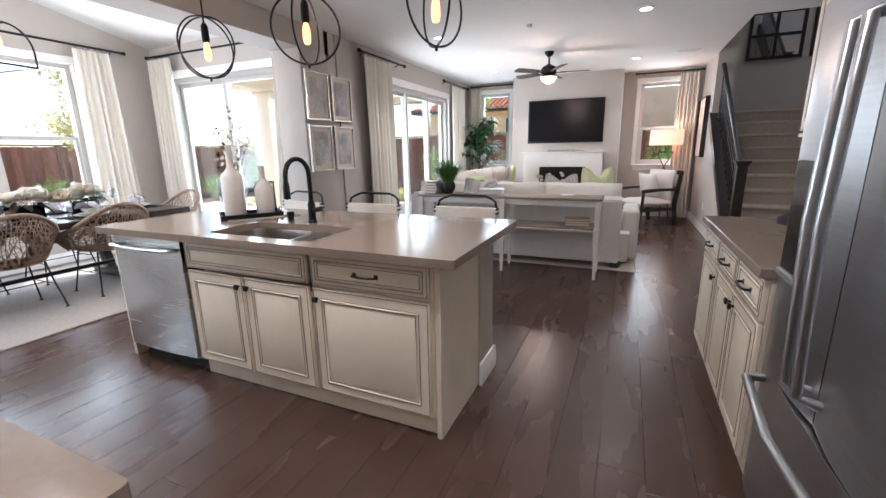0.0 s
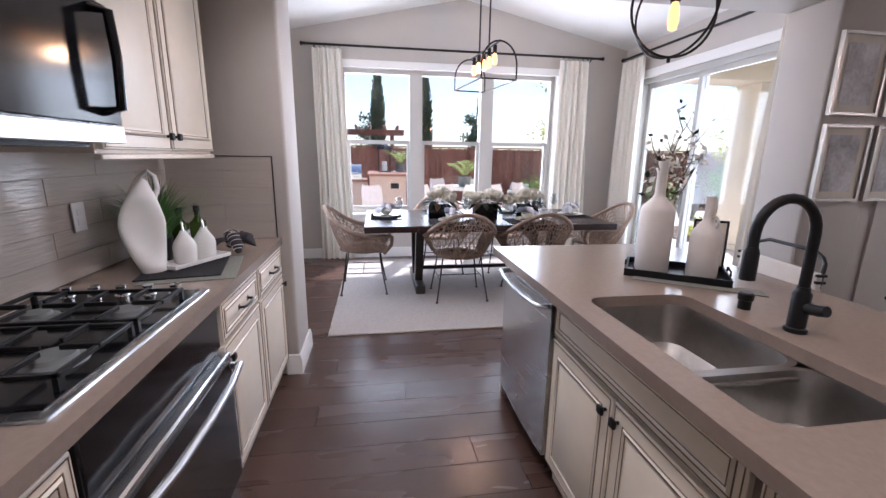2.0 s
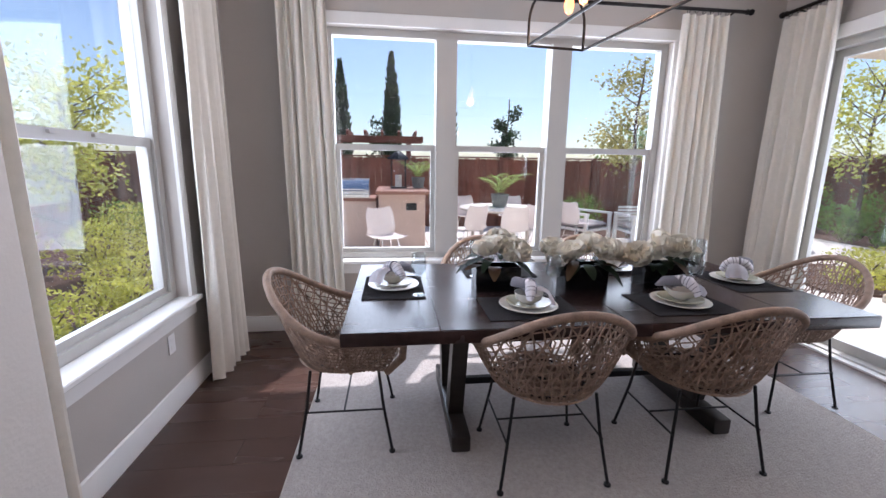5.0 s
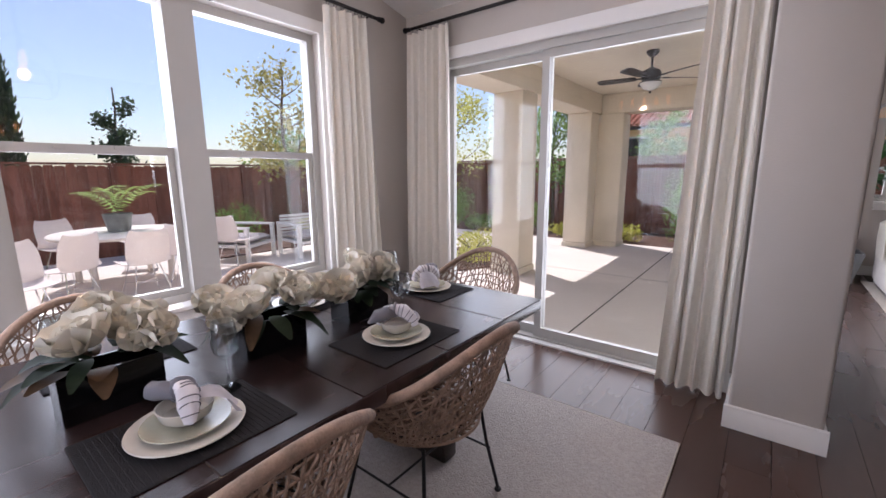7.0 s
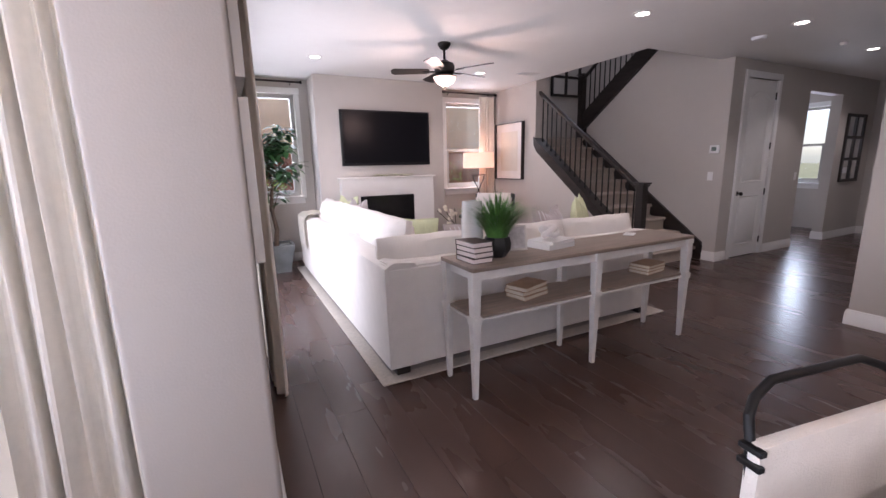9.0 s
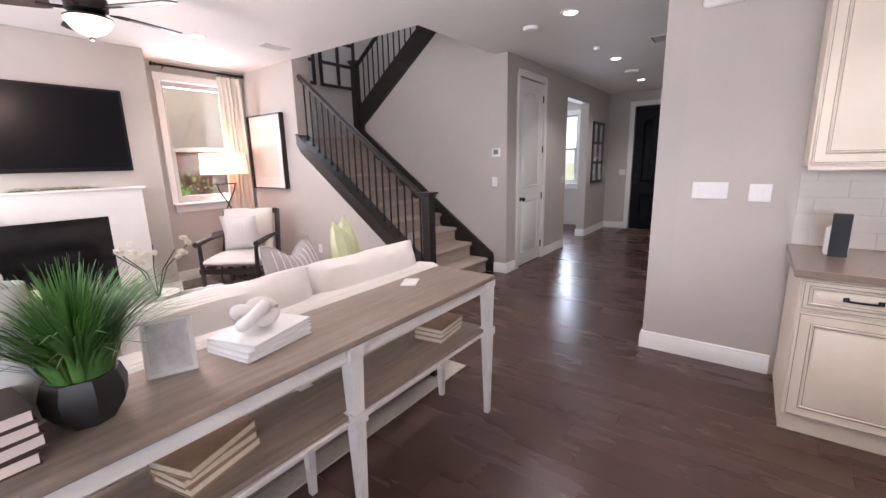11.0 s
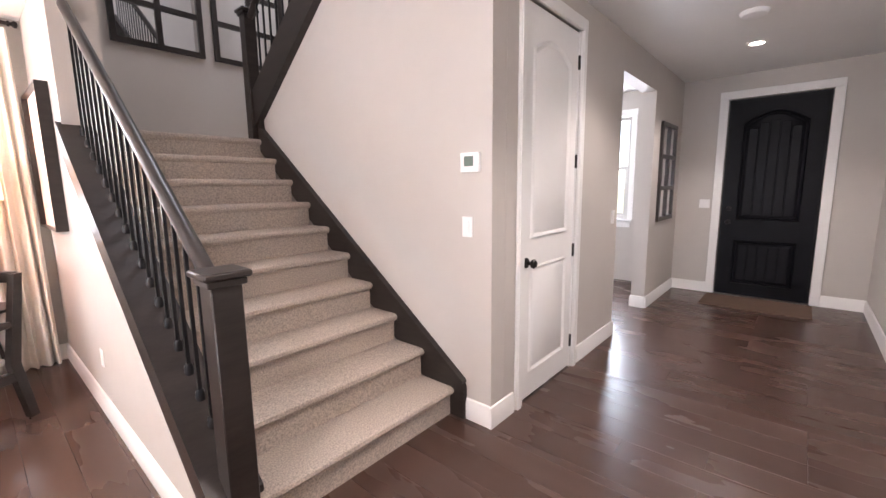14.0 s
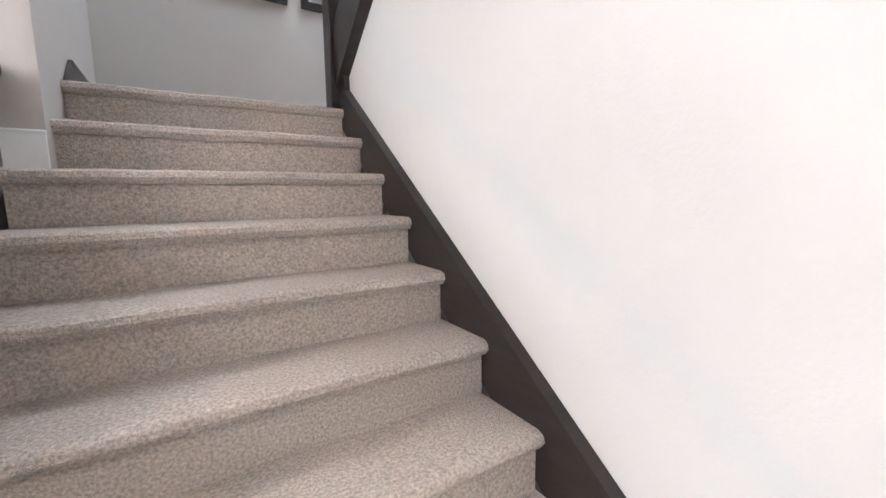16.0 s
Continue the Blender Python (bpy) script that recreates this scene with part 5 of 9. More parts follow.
part("arm", boxm(0.0, 0.96, 3.55, 3.78, 0.06, 0.62, 0.04, 3), M_SOFA, sofa, "block upholstered arm")
for k, (x, y) in enumerate(((0.10, 0.07), (2.56, 0.07), (2.70, 0.88), (0.10, 3.68), (0.88, 3.68))):
    part("foot", boxm(x - 0.05, x + 0.05, y - 0.05, y + 0.05, -0.0, 0.075, 0.004), M_BLACKWOOD, sofa, "low dark block foot")
for k in range(3):
    bm = cushion(0.86, 0.45, 0.26, seed=k)
    bm.transform(pose(0.45 + 0.85 * k, 0.24, 0.715, -8, 0, 0))
    part("back_cushion", bm, M_SOFA, sofa, "plump ivory back cushion")
for k in range(2):
    bm = cushion(0.92, 0.72, 0.20, seed=k + 3)
    bm.transform(pose(1.22 + 0.93 * k, 0.62, 0.475, 90, 0, 0))
    part("seat_cushion", bm, M_SOFA, sofa, "ivory seat cushion")
for k in range(3):
    bm = cushion(0.99, 0.52, 0.29, seed=k + 6)
    bm.transform(pose(0.30, 0.90 + 0.97 * k, 0.765, 9, 0, 90))
    part("back_cushion", bm, M_SOFA, sofa, "plump ivory back cushion")
for k in range(2):
    bm = cushion(1.10, 0.74, 0.20, seed=k + 9)
    bm.transform(pose(0.60, 1.60 + 1.12 * k, 0.475, 90, 0, 90))
    part("seat_cushion", bm, M_SOFA, sofa, "ivory seat cushion")


def pillow(x, y, z, rz, tilt, size, m, label, stripes=None, chop=0.0):
    bm = bmesh.new()
    n = 12
    def P(u, v, s):
        k = (1 - u * u) * (1 - v * v)
        pin = 1 - 0.10 * (1 - max(abs(u), abs(v))) - 0.07 * (1 - abs(u) * abs(v)) * max(abs(u), abs(v))
        dent = chop * size * math.exp(-(u / 0.45) ** 2) * max(0, v) ** 1.5
        return (u * size / 2 * pin * (1 - chop * 0.8 * max(0, v) ** 2), s * 0.085 * max(0, k) ** 0.45, v * size / 2 * pin - dent)
    G = {s: [[bm.verts.new(P(-1 + 2 * i / n, -1 + 2 * j / n, s)) for j in range(n + 1)] for i in range(n + 1)] for s in (-1, 1)}
    for s in (-1, 1):
        for i in range(n):
            for j in range(n):
                q = (G[s][i][j], G[s][i + 1][j], G[s][i + 1][j + 1], G[s][i][j + 1])
                bm.faces.new(q if s < 0 else q[::-1])
    bmesh.ops.remove_doubles(bm, verts=bm.verts, dist=1e-4)
    t = thing("throw_pillow", x, y, z, 0, label, "cushion")
    t.matrix_world = pose(x, y, z, tilt, 0, rz)
    part("cover", bm, m, t)
    e = [P(-1 + 2 * k / n, -1, 0) for k in range(n)] + [P(1, -1 + 2 * k / n, 0) for k in range(n)] + [P(1 - 2 * k / n, 1, 0) for k in range(n)] + [P(-1, 1 - 2 * k / n, 0) for k in range(n)]
    bm = bmesh.new(); tube(bm, e, 0.006, 6, closed=True)
    part("piping", bm, m, t, "corded edge")
    if stripes:
        bm = bmesh.new()
        for k in range(-4, 5):
            u = k * 0.2
            for s in (-1, 1):
                tube(bm, [(P(u, v / 8, s)[0], P(u, v / 8, s)[1] + s * 0.001, P(u, v / 8, s)[2]) for v in range(-7, 8)], 0.003, 4, cap=False)
        part("rib", bm, stripes, t, "raised fine ribs")
    return t


t = thing("console_table", -1.20, 4.64, 0, 0, "white distressed console table with a weathered oak top behind the sofa", "console table")
part("tabletop", boxm(-1.035, 1.035, -0.21, 0.20, 0.825, 0.852, 0.005, 2), M_CONSOLEWOOD, t, "weathered oak top")
part("apron", boxm(-1.0, 1.0, -0.185, 0.175, 0.765, 0.824, 0.002), M_CONSOLEWHT, t, "white apron")
part("shelf", boxm(-1.005, 1.005, -0.17, 0.16, 0.52, 0.542, 0.004), M_CONSOLEWOOD, t, "weathered oak lower shelf")
part("shelf_frame", boxm(-1.01, 1.01, -0.178, 0.168, 0.505, 0.519, 0.002), M_CONSOLEWHT, t, "white shelf frame")
for x in (-1.0, 0.0, 1.0):
    for y in (-0.175, 0.165):
        bm = bmesh.new()
        for (z0, z1, w0, w1) in ((0.0, 0.50, 0.014, 0.026), (0.50, 0.545, 0.033, 0.033), (0.545, 0.79, 0.024, 0.030), (0.79, 0.826, 0.034, 0.034)):
            v = [bm.verts.new((x + a * w, y + b * w, z)) for z, w in ((z0, w0), (z1, w1)) for a, b in ((-1, -1), (1, -1), (1, 1), (-1, 1))]
            for q in ((0, 1, 2, 3), (7, 6, 5, 4), (0, 4, 5, 1), (1, 5, 6, 2), (2, 6, 7, 3), (3, 7, 4, 0)):
                bm.faces.new([v[i] for i in q])
        part("leg", bm, M_CONSOLEWHT, t, "tapered white leg")

t = thing("living_rug", -1.2, 6.6, 0, 0, "cream rug with a pale border under the sectional sofa", "rug")
part("field", boxm(-1.35, 1.25, -1.60, 2.05, 0.001, 0.010, 0.003), M_RUG, t, "oatmeal field")
bm = bmesh.new()
for q in ((-1.46, 1.40, -1.72, -1.602), (-1.46, 1.40, 2.052, 2.17), (-1.46, -1.352, -1.60, 2.05), (1.252, 1.40, -1.60, 2.05)):
    box(bm, *q, 0.001, 0.012, 0.003)
part("border", bm, M_RUG2, t, "pale woven border")


# ---- curtains ----
def rod(axis, fixed, a0, a1, z, label="black curtain rod with turned finials", r=0.014, wall_off=0.09, side=1):
    t = thing("curtain_rod", *((fixed, (a0 + a1) / 2) if axis == "x" else ((a0 + a1) / 2, fixed)), z, 0, label, "curtain rod")
    L = (a1 - a0) / 2
    def pt(u, d=0.0, h=0.0):
        return (d, u, h) if axis == "x" else (u, d, h)
    part("pole", tubem([pt(-L), pt(L)], r, 12), M_BRONZE, t, "dark metal pole")
    for s in (-1, 1):
        bm = bmesh.new()
        tube(bm, [pt(s * L), pt(s * (L + 0.012)), pt(s * (L + 0.02)), pt(s * (L + 0.04)), pt(s * (L + 0.055)), pt(s * (L + 0.062))], [r * 1.5, r * 1.5, r * 0.8, r * 1.9, r * 1.6, r * 0.3], 12)
        part("finial", bm, M_BRONZE, t, "turned dark finial")
        part("bracket", tubem([pt(s * (L - 0.1), 0, 0), pt(s * (L - 0.1), -side * wall_off * 0.6, -0.01), pt(s * (L - 0.1), -side * wall_off, -0.03)], 0.007, 8), M_BRONZE, t, "dark wall bracket")
    return t


def curtain(axis, fixed, t0, t1, b0, b1, z1, z0=0.01, folds=6, seed=0, label="white linen curtain panel hanging from a black rod"):
    """Top from t0 to t1, hem from b0 to b1 along the wall."""
    c = (b0 + b1) / 2
    t = thing("curtain", *((fixed, c) if axis == "x" else (c, fixed)), z0, 0, label, "curtain", "linen curtain panels")
    bm = bmesh.new()
    nu, nv = folds * 10, 16
    rr = random.Random(seed)
    ph = [rr.uniform(-0.5, 0.5) for _ in range(folds + 2)]
    G = []
    for j in range(nv + 1):
        v = j / nv
        a, b = b0 + (t0 - b0) * v ** 0.8 - c, b1 + (t1 - b1) * v ** 0.8 - c
        row = []
        for i in range(nu + 1):
            u = i / nu
            f = u * folds
            amp = 0.040 - 0.012 * v + 0.008 * math.sin(ph[int(f)] * 9)
            w = math.sin(2 * math.pi * f + ph[int(min(f, folds))] * 0.25 + 0.5 * math.sin(v * 2.2 + seed))
            w = math.copysign(abs(w) ** 0.8, w)
            x = a + (b - a) * u + 0.010 * math.sin(f * 4.1 + v * 3 + seed)
            row.append((x, amp * w + 0.006 * noise.noise((f, v * 4, seed))))
        G.append(row)
    V = []
    for side in (0.0, 0.004):
        V.append([[bm.verts.new(((y + side, x, (z1 - z0) * j / nv) if axis == "x" else (x, y + side, (z1 - z0) * j / nv))) for x, y in G[j]] for j in range(nv + 1)])
    for j in range(nv):
        for i in range(nu):
            bm.faces.new((V[0][j][i], V[0][j][i + 1], V[0][j + 1][i + 1], V[0][j + 1][i]))
            bm.faces.new((V[1][j][i], V[1][j + 1][i], V[1][j + 1][i + 1], V[1][j][i + 1]))
    for j in range(nv):
        for i in (0, nu):
            bm.faces.new((V[0][j][i], V[0][j + 1][i], V[1][j + 1][i], V[1][j][i]))
    for i in range(nu):
        for j in (0, nv):
            bm.faces.new((V[0][j][i], V[1][j][i], V[1][j][i + 1], V[0][j][i + 1]))
    part("panel", bm, M_LINEN, t, "pleated white linen")
    for k in range(folds):
        u = t0 + (t1 - t0) * (k + 0.5) / folds - c
        ring = [((0, u, z1 - z0 + 0.028) if axis == "x" else (u, 0, z1 - z0 + 0.028))]
        pts = [(ring[0][0] + (0.019 * math.cos(a) if axis == "x" else 0.0), ring[0][1] + (0.019 * math.cos(a) if axis == "y" else 0.0), ring[0][2] + 0.019 * math.sin(a)) for a in [2 * math.pi * q / 12 for q in range(12)]]
        part("ring", tubem(pts, 0.0028, 6, closed=True), M_BRONZE, t, "thin dark curtain ring")
    return t


RZ = 2.74
rod("x", W + 0.10, 0.02, 3.92, RZ)
curtain("x", W + 0.10, 0.10, 0.46, 0.10, 0.55, RZ - 0.045, folds=6, seed=1)
curtain("x", W + 0.10, 3.36, 3.78, 3.32, 3.88, RZ - 0.045, folds=6, seed=2)
rod("y", 4.28, -6.50, -3.86, RZ, side=-1)
curtain("y", 4.27, -6.50, -6.02, -6.56, -6.00, RZ - 0.045, folds=6, seed=3)
curtain("y", 4.26, -4.12, -3.83, -4.22, -3.83, RZ - 0.045, folds=5, seed=4)
rod("y", -0.22, -6.2, -4.1, RZ, side=1)
curtain("y", -0.22, -6.15, -5.75, -6.22, -5.72, RZ - 0.045, folds=6, seed=5)
curtain("y", -0.22, -4.5, -4.12, -4.5, -4.08, RZ - 0.045, folds=5, seed=6)
LZ = 2.64
rod("x", -3.27, 4.96, 6.10, LZ)
curtain("x", -3.27, 5.02, 5.72, 5.06, 5.78, LZ - 0.045, folds=7, seed=7)
rod("x", -3.27, 7.72, 8.95, LZ)
curtain("x", -3.27, 8.12, 8.80, 8.10, 8.85, LZ - 0.045, folds=7, seed=8)
rod("y", 9.2, -3.22, -2.36, 2.70, side=-1)
curtain("y", 9.19, -3.26, -3.03, -3.28, -3.0, 2.655, folds=4, seed=9)
rod("y", 9.2, 0.10, 1.12, 2.70, side=-1)
curtain("y", 9.19, 0.80, 1.10, 0.78, 1.14, 2.655, folds=5, seed=10)


# ---- lamps ----
def downlight(x, y, z=CH, w=20):
    t = thing("ceiling_downlight", x, y, z, 0, "round white recessed ceiling downlight, lit", "ceiling light", "recessed downlights")
    part("trim_ring", lathem([(0.058, -0.002), (0.062, -0.010), (0.085, -0.006), (0.088, 0.0)], 28), M_TRIM, t, "white trim ring")
    part("lens", lathem([(0.0, -0.004), (0.055, -0.004), (0.057, -0.001), (0.0, -0.001)], 24), M_DOWN, t, "glowing lens")
    spot_down(x, y, z - 0.03, w)


for q in ((0.09, 5.26), (0.03, 7.92), (-2.34, 7.88), (-2.3, 5.3), (-0.1, 3.2)):
    downlight(*q)
for q in ((1.81, 4.78), (3.94, 4.93), (5.85, 5.0)):
    downlight(*q, w=17)
# unseen downlights, added over the kitchen aisle and pantry to brighten them
for q in ((-0.3, 0.9), (-1.7, 0.95), (-3.0, 0.95), (0.4, -0.9)):
    downlight(*q, w=36)


def orb(x, y, z, turn):
    t = thing("pendant_light", x, y, z, turn, "dark bronze double-ring globe pendant with amber bulb above island", "pendant light", "pendants over the island")
    R_ = 0.19
    for nm, a in (("ring", 0), ("ring", 64)):
        ca, sa = math.cos(radians(a)), math.sin(radians(a))
        part(nm, tubem([(R_ * math.cos(q) * ca, R_ * math.cos(q) * sa, R_ * math.sin(q)) for q in [2 * math.pi * k / 48 for k in range(48)]], 0.0058, 6, closed=True), M_BRONZE, t, "thin bronze ring")
    part("socket", lathem([(0.0, 0.15), (0.012, 0.15), (0.022, 0.13), (0.024, 0.05), (0.020, 0.03), (0, 0.03)], 16), M_BRONZE, t, "bronze bulb socket")
    part("stem", tubem([(0, 0, 0.15), (0, 0, 0.215)], 0.006, 8), M_BRONZE, t, "short bronze stem")
    part("bulb", lathem([(0.0, -0.085), (0.016, -0.078), (0.022, -0.05), (0.020, 0.0), (0.012, 0.03), (0.0, 0.03)], 14), M_BULB, t, "glowing amber bulb")
    part("chain", tubem([(0, 0, 0.21), (0, 0, CH - z - 0.02)], 0.0055, 6), M_BRONZE, t, "slim bronze chain")
    part("canopy", lathem([(0.0, CH - z - 0.03), (0.05, CH - z - 0.025), (0.062, CH - z - 0.002)], 24), M_BRONZE, t, "round ceiling canopy")
    part("knob", lathem([(0.0, -0.215), (0.008, -0.21), (0.008, -0.19)], 10), M_BRONZE, t, "small bottom finial")
    bulb_light(x, y, z - 0.03, 6)


for x, y, a in ((-2.60, 2.14, 20), (-1.72, 2.10, 45), (-0.88, 2.06, 70)):
    orb(x, y, 2.045, a)

# chandelier over the dining table
t = thing("chandelier", -5.07, 1.92, 2.10, -83.4, "dark bronze arched cage chandelier with five amber bulbs", "chandelier")
hl, hw = 0.40, 0.17
for s in (-1, 1):
    y = s * hl
    arch = [(-hw, y, 0)] + [(-hw * math.cos(a), y, 0.12 + 0.20 * math.sin(a)) for a in [math.pi * k / 14 for k in range(15)]] + [(hw, y, 0)]
    part("arch", tubem(arch, 0.008, 6), M_BRONZE, t, "arched end frame")
    part("end_bar", tubem([(-hw, y, 0), (hw, y, 0)], 0.008, 6), M_BRONZE, t, "lower end bar")
    part("side_bar", tubem([(s * hw, -hl, 0), (s * hw, hl, 0)], 0.008, 6), M_BRONZE, t, "long lower bar")
    part("stem", tubem([(0, s * 0.13, 0.32), (0, s * 0.13, 1.24)], 0.008, 8), M_BRONZE, t, "long suspension rod")
part("top_bar", tubem([(0, -hl, 0.32), (0, hl, 0.32)], 0.009, 8), M_BRONZE, t, "top spine bar")
part("canopy", boxm(-0.06, 0.06, -0.2, 0.2, 1.23, 1.262, 0.006), M_BRONZE, t, "rectangular canopy")
for k in range(5):
    y = -0.28 + 0.14 * k
    part("socket", lathem([(0.0, 0.32), (0.019, 0.31), (0.019, 0.24), (0, 0.24)], 14, (0, y, 0)), M_BRONZE, t, "bronze socket")
    part("bulb", lathem([(0.0, 0.135), (0.018, 0.145), (0.027, 0.18), (0.018, 0.225), (0.012, 0.24), (0, 0.24)], 14, (0, y, 0)), M_BULB, t, "glowing amber bulb")
bulb_light(-5.07, 1.92, 2.22, 12)


def ceiling_fan(x, y, ztop, drop, lit, label, m, spin=20, blade=0.56):
    t = thing("ceiling_fan", x, y, ztop, spin, label, "ceiling fan")
    part("canopy", lathem([(0.07, 0), (0.072, -0.02), (0.045, -0.06), (0.02, -0.075), (0, -0.075)], 24), m, t, "ceiling canopy")
    part("downrod", tubem([(0, 0, -0.07), (0, 0, -drop)], 0.013, 10), m, t, "down rod")
    part("motor", lathem([(0.02, 0.01), (0.05, -0.01), (0.10, -0.035), (0.115, -0.07), (0.11, -0.13), (0.08, -0.155), (0.06, -0.16), (0, -0.16)], 28, (0, 0, -drop)), m, t, "rounded motor housing")
    for k in range(5):
        mt = pose(0, 0, -drop - 0.11, 0, 0, 72 * k)
        bm = bmesh.new()
        prism(bm, [(0.17, -0.045), (0.22, -0.06), (blade, -0.072), (blade + 0.03, -0.04), (blade + 0.035, 0.03), (blade, 0.066), (0.22, 0.055), (0.17, 0.04)], "z", -0.004, 0.004)
        bm.transform(mt @ pose(0, 0, 0, 12, 0, 0))
        b = part("blade", bm, M_BLACKWOOD if lit else m, t, "dark tapered blade")
        bm = boxm(0.08, 0.24, -0.016, 0.016, -0.012, -0.003, 0.003)
        bm.transform(mt @ pose(0, 0, 0, 12, 0, 0))
        part("blade_arm", bm, m, b, "metal blade arm")
    part("light_bowl", lathem([(0.125, 0.0), (0.12, -0.02), (0.085, -0.065), (0.04, -0.088), (0.0, -0.095)], 28, (0, 0, -drop - 0.175)), M_FROST if lit else M_GLAZEWHITE, t, "frosted glass light bowl")
    part("collar", lathem([(0.06, 0.03), (0.13, 0.002), (0.128, -0.006), (0.0, -0.006)], 24, (0, 0, -drop - 0.17)), m, t, "metal light collar")
    part("finial", lathem([(0, -0.125), (0.012, -0.12), (0.016, -0.105), (0.006, -0.095)], 12, (0, 0, -drop - 0.175)), m, t, "small finial")
    if lit:
        bulb_light(x, y, ztop - drop - 0.34, 14, (1, 0.72, 0.55), 0.08)


ceiling_fan(-1.16, 6.78, CH, 0.18, True, "bronze ceiling fan with dark blades and lit glass bowl", M_BRONZE, 12)


# ---- foliage helpers ----
def leaves(pts, size, rr, up=0.3, long=1.8):
    """Many small pointed leaves, one at each point, joined into one mesh."""
    vs, fs = [], []
    for p in pts:
        d = Vector((rr.uniform(-1, 1), rr.uniform(-1, 1), rr.uniform(-0.6, 1) + up)).normalized()
        s = d.cross(Vector((rr.uniform(-1, 1), rr.uniform(-1, 1), rr.uniform(-1, 1)))).normalized()
        n = d.cross(s)
        L = size * rr.uniform(0.6, 1.3)
        w = L / long
        p = Vector(p)
        i = len(vs)
        vs += [p, p + d * L * 0.5 + s * w * 0.5 + n * L * 0.06, p + d * L, p + d * L * 0.5 - s * w * 0.5 + n * L * 0.06]
        fs.append((i, i + 1, i + 2, i + 3))
    return vs, fs


def raw_part(name, vs, fs, material, parent, label="", kind=""):
    me = bpy.data.meshes.new(name)
    me.from_pydata([tuple(v) for v in vs], [], fs)
    me.materials.append(material)
    ob = new(name, me)
    ob.parent = parent
    return tagged(ob, label=label, kind=kind)


def shrub(x, y, z, r, h, material, seed, n=900, size=0.05, label="rounded green garden shrub in mulch", name="shrub"):
    rr = random.Random(seed)
    t = thing(name, x, y, z, 0, label, "shrub")
    bm = bmesh.new()
    for k in range(7):
        a = rr.uniform(0, 6.28)
        tube(bm, [(0, 0, 0), (0.3 * r * math.cos(a), 0.3 * r * math.sin(a), h * 0.4), (0.6 * r * math.cos(a), 0.6 * r * math.sin(a), h * 0.75)], [0.012, 0.008, 0.004], 5)
    part("stem", bm, M_BARK, t, "thin woody stems")
    lumps = [(rr.uniform(-0.5, 0.5) * r, rr.uniform(-0.5, 0.5) * r, h * rr.uniform(0.35, 0.7), rr.uniform(0.4, 0.6)) for _ in range(7)]
    pts = []
    for _ in range(n):
        c = rr.choice(lumps)
        d = Vector((rr.gauss(0, 1), rr.gauss(0, 1), rr.gauss(0, 0.9))).normalized() * rr.uniform(0.55, 1.0) ** 0.5
        pts.append((c[0] + d.x * r * c[3], c[1] + d.y * r * c[3], max(0.02, c[2] + d.z * h * 0.42)))
    raw_part("crown", *leaves(pts, size, rr), material, t, "dense small leaves")
    return t


def tree(x, y, z, h, spread, material, seed, n=1800, size=0.09, low=0.35, label="slender young garden tree with sparse yellow-green leaves", lean=0.0):
    rr = random.Random(seed)
    t = thing("tree", x, y, z, 0, label, "tree")
    bm = bmesh.new()
    tr = [(lean * k / 8 * 0.4 + 0.03 * math.sin(k), 0.03 * math.cos(k * 1.7), h * k / 8 * 0.95) for k in range(9)]
    tube(bm, tr, [0.045 * (1 - k / 9.5) + 0.008 for k in range(9)], 8)
    tips = []
    for k in range(22):
        f = rr.uniform(low, 0.95)
        i = min(7, int(f * 8))
        b = Vector(tr[i]).lerp(Vector(tr[i + 1]), f * 8 - i)
        a = rr.uniform(0, 6.28)
        L = spread * (1.1 - f * 0.75) * rr.uniform(0.6, 1.1)
        e = b + Vector((math.cos(a) * L, math.sin(a) * L, L * rr.uniform(0.35, 0.9)))
        m_ = b.lerp(e, 0.5) + Vector((0, 0, -0.04))
        tube(bm, [b, m_, e], [0.014, 0.009, 0.004], 5)
        tips += [m_, e, b.lerp(e, 0.75)]
    part("trunk", bm, M_BARK, t, "thin tapered trunk with limbs")
    pts = []
    for _ in range(n):
        c = rr.choice(tips)
        g = rr.gauss
        pts.append((c.x + g(0, 0.13 * spread), c.y + g(0, 0.13 * spread), c.z + g(0, 0.11 * spread)))
    raw_part("crown", *leaves(pts, size, rr, 0.0), material, t, "sparse uneven leaf clumps")
    return t


def cypress(x, y, z, h, seed):
    rr = random.Random(seed)
    t = thing("cypress_tree", x, y, z, 0, "tall narrow dark cypress behind the fence", "tree")
    part("trunk", tubem([(0, 0, 0), (0.02, 0, h * 0.5), (0, 0, h * 0.93)], [0.08, 0.05, 0.01], 8), M_BARK, t, "straight trunk")
    pts = []
    for _ in range(4200):
        f = rr.random()
        R_ = 0.50 * (0.10 + 0.34 * math.sin(math.pi * min(1, f * 0.62 + 0.2)) ** 1.2) * (1 - f ** 5) * rr.uniform(0.5, 1.12)
        a = rr.uniform(0, 6.28)
        pts.append((R_ * math.cos(a), R_ * math.sin(a), 0.2 + f * (h - 0.2) + rr.gauss(0, 0.04)))
    raw_part("crown", *leaves(pts, 0.16, rr, 2.2, 3.0), M_CYPRESS, t, "narrow ragged crown")


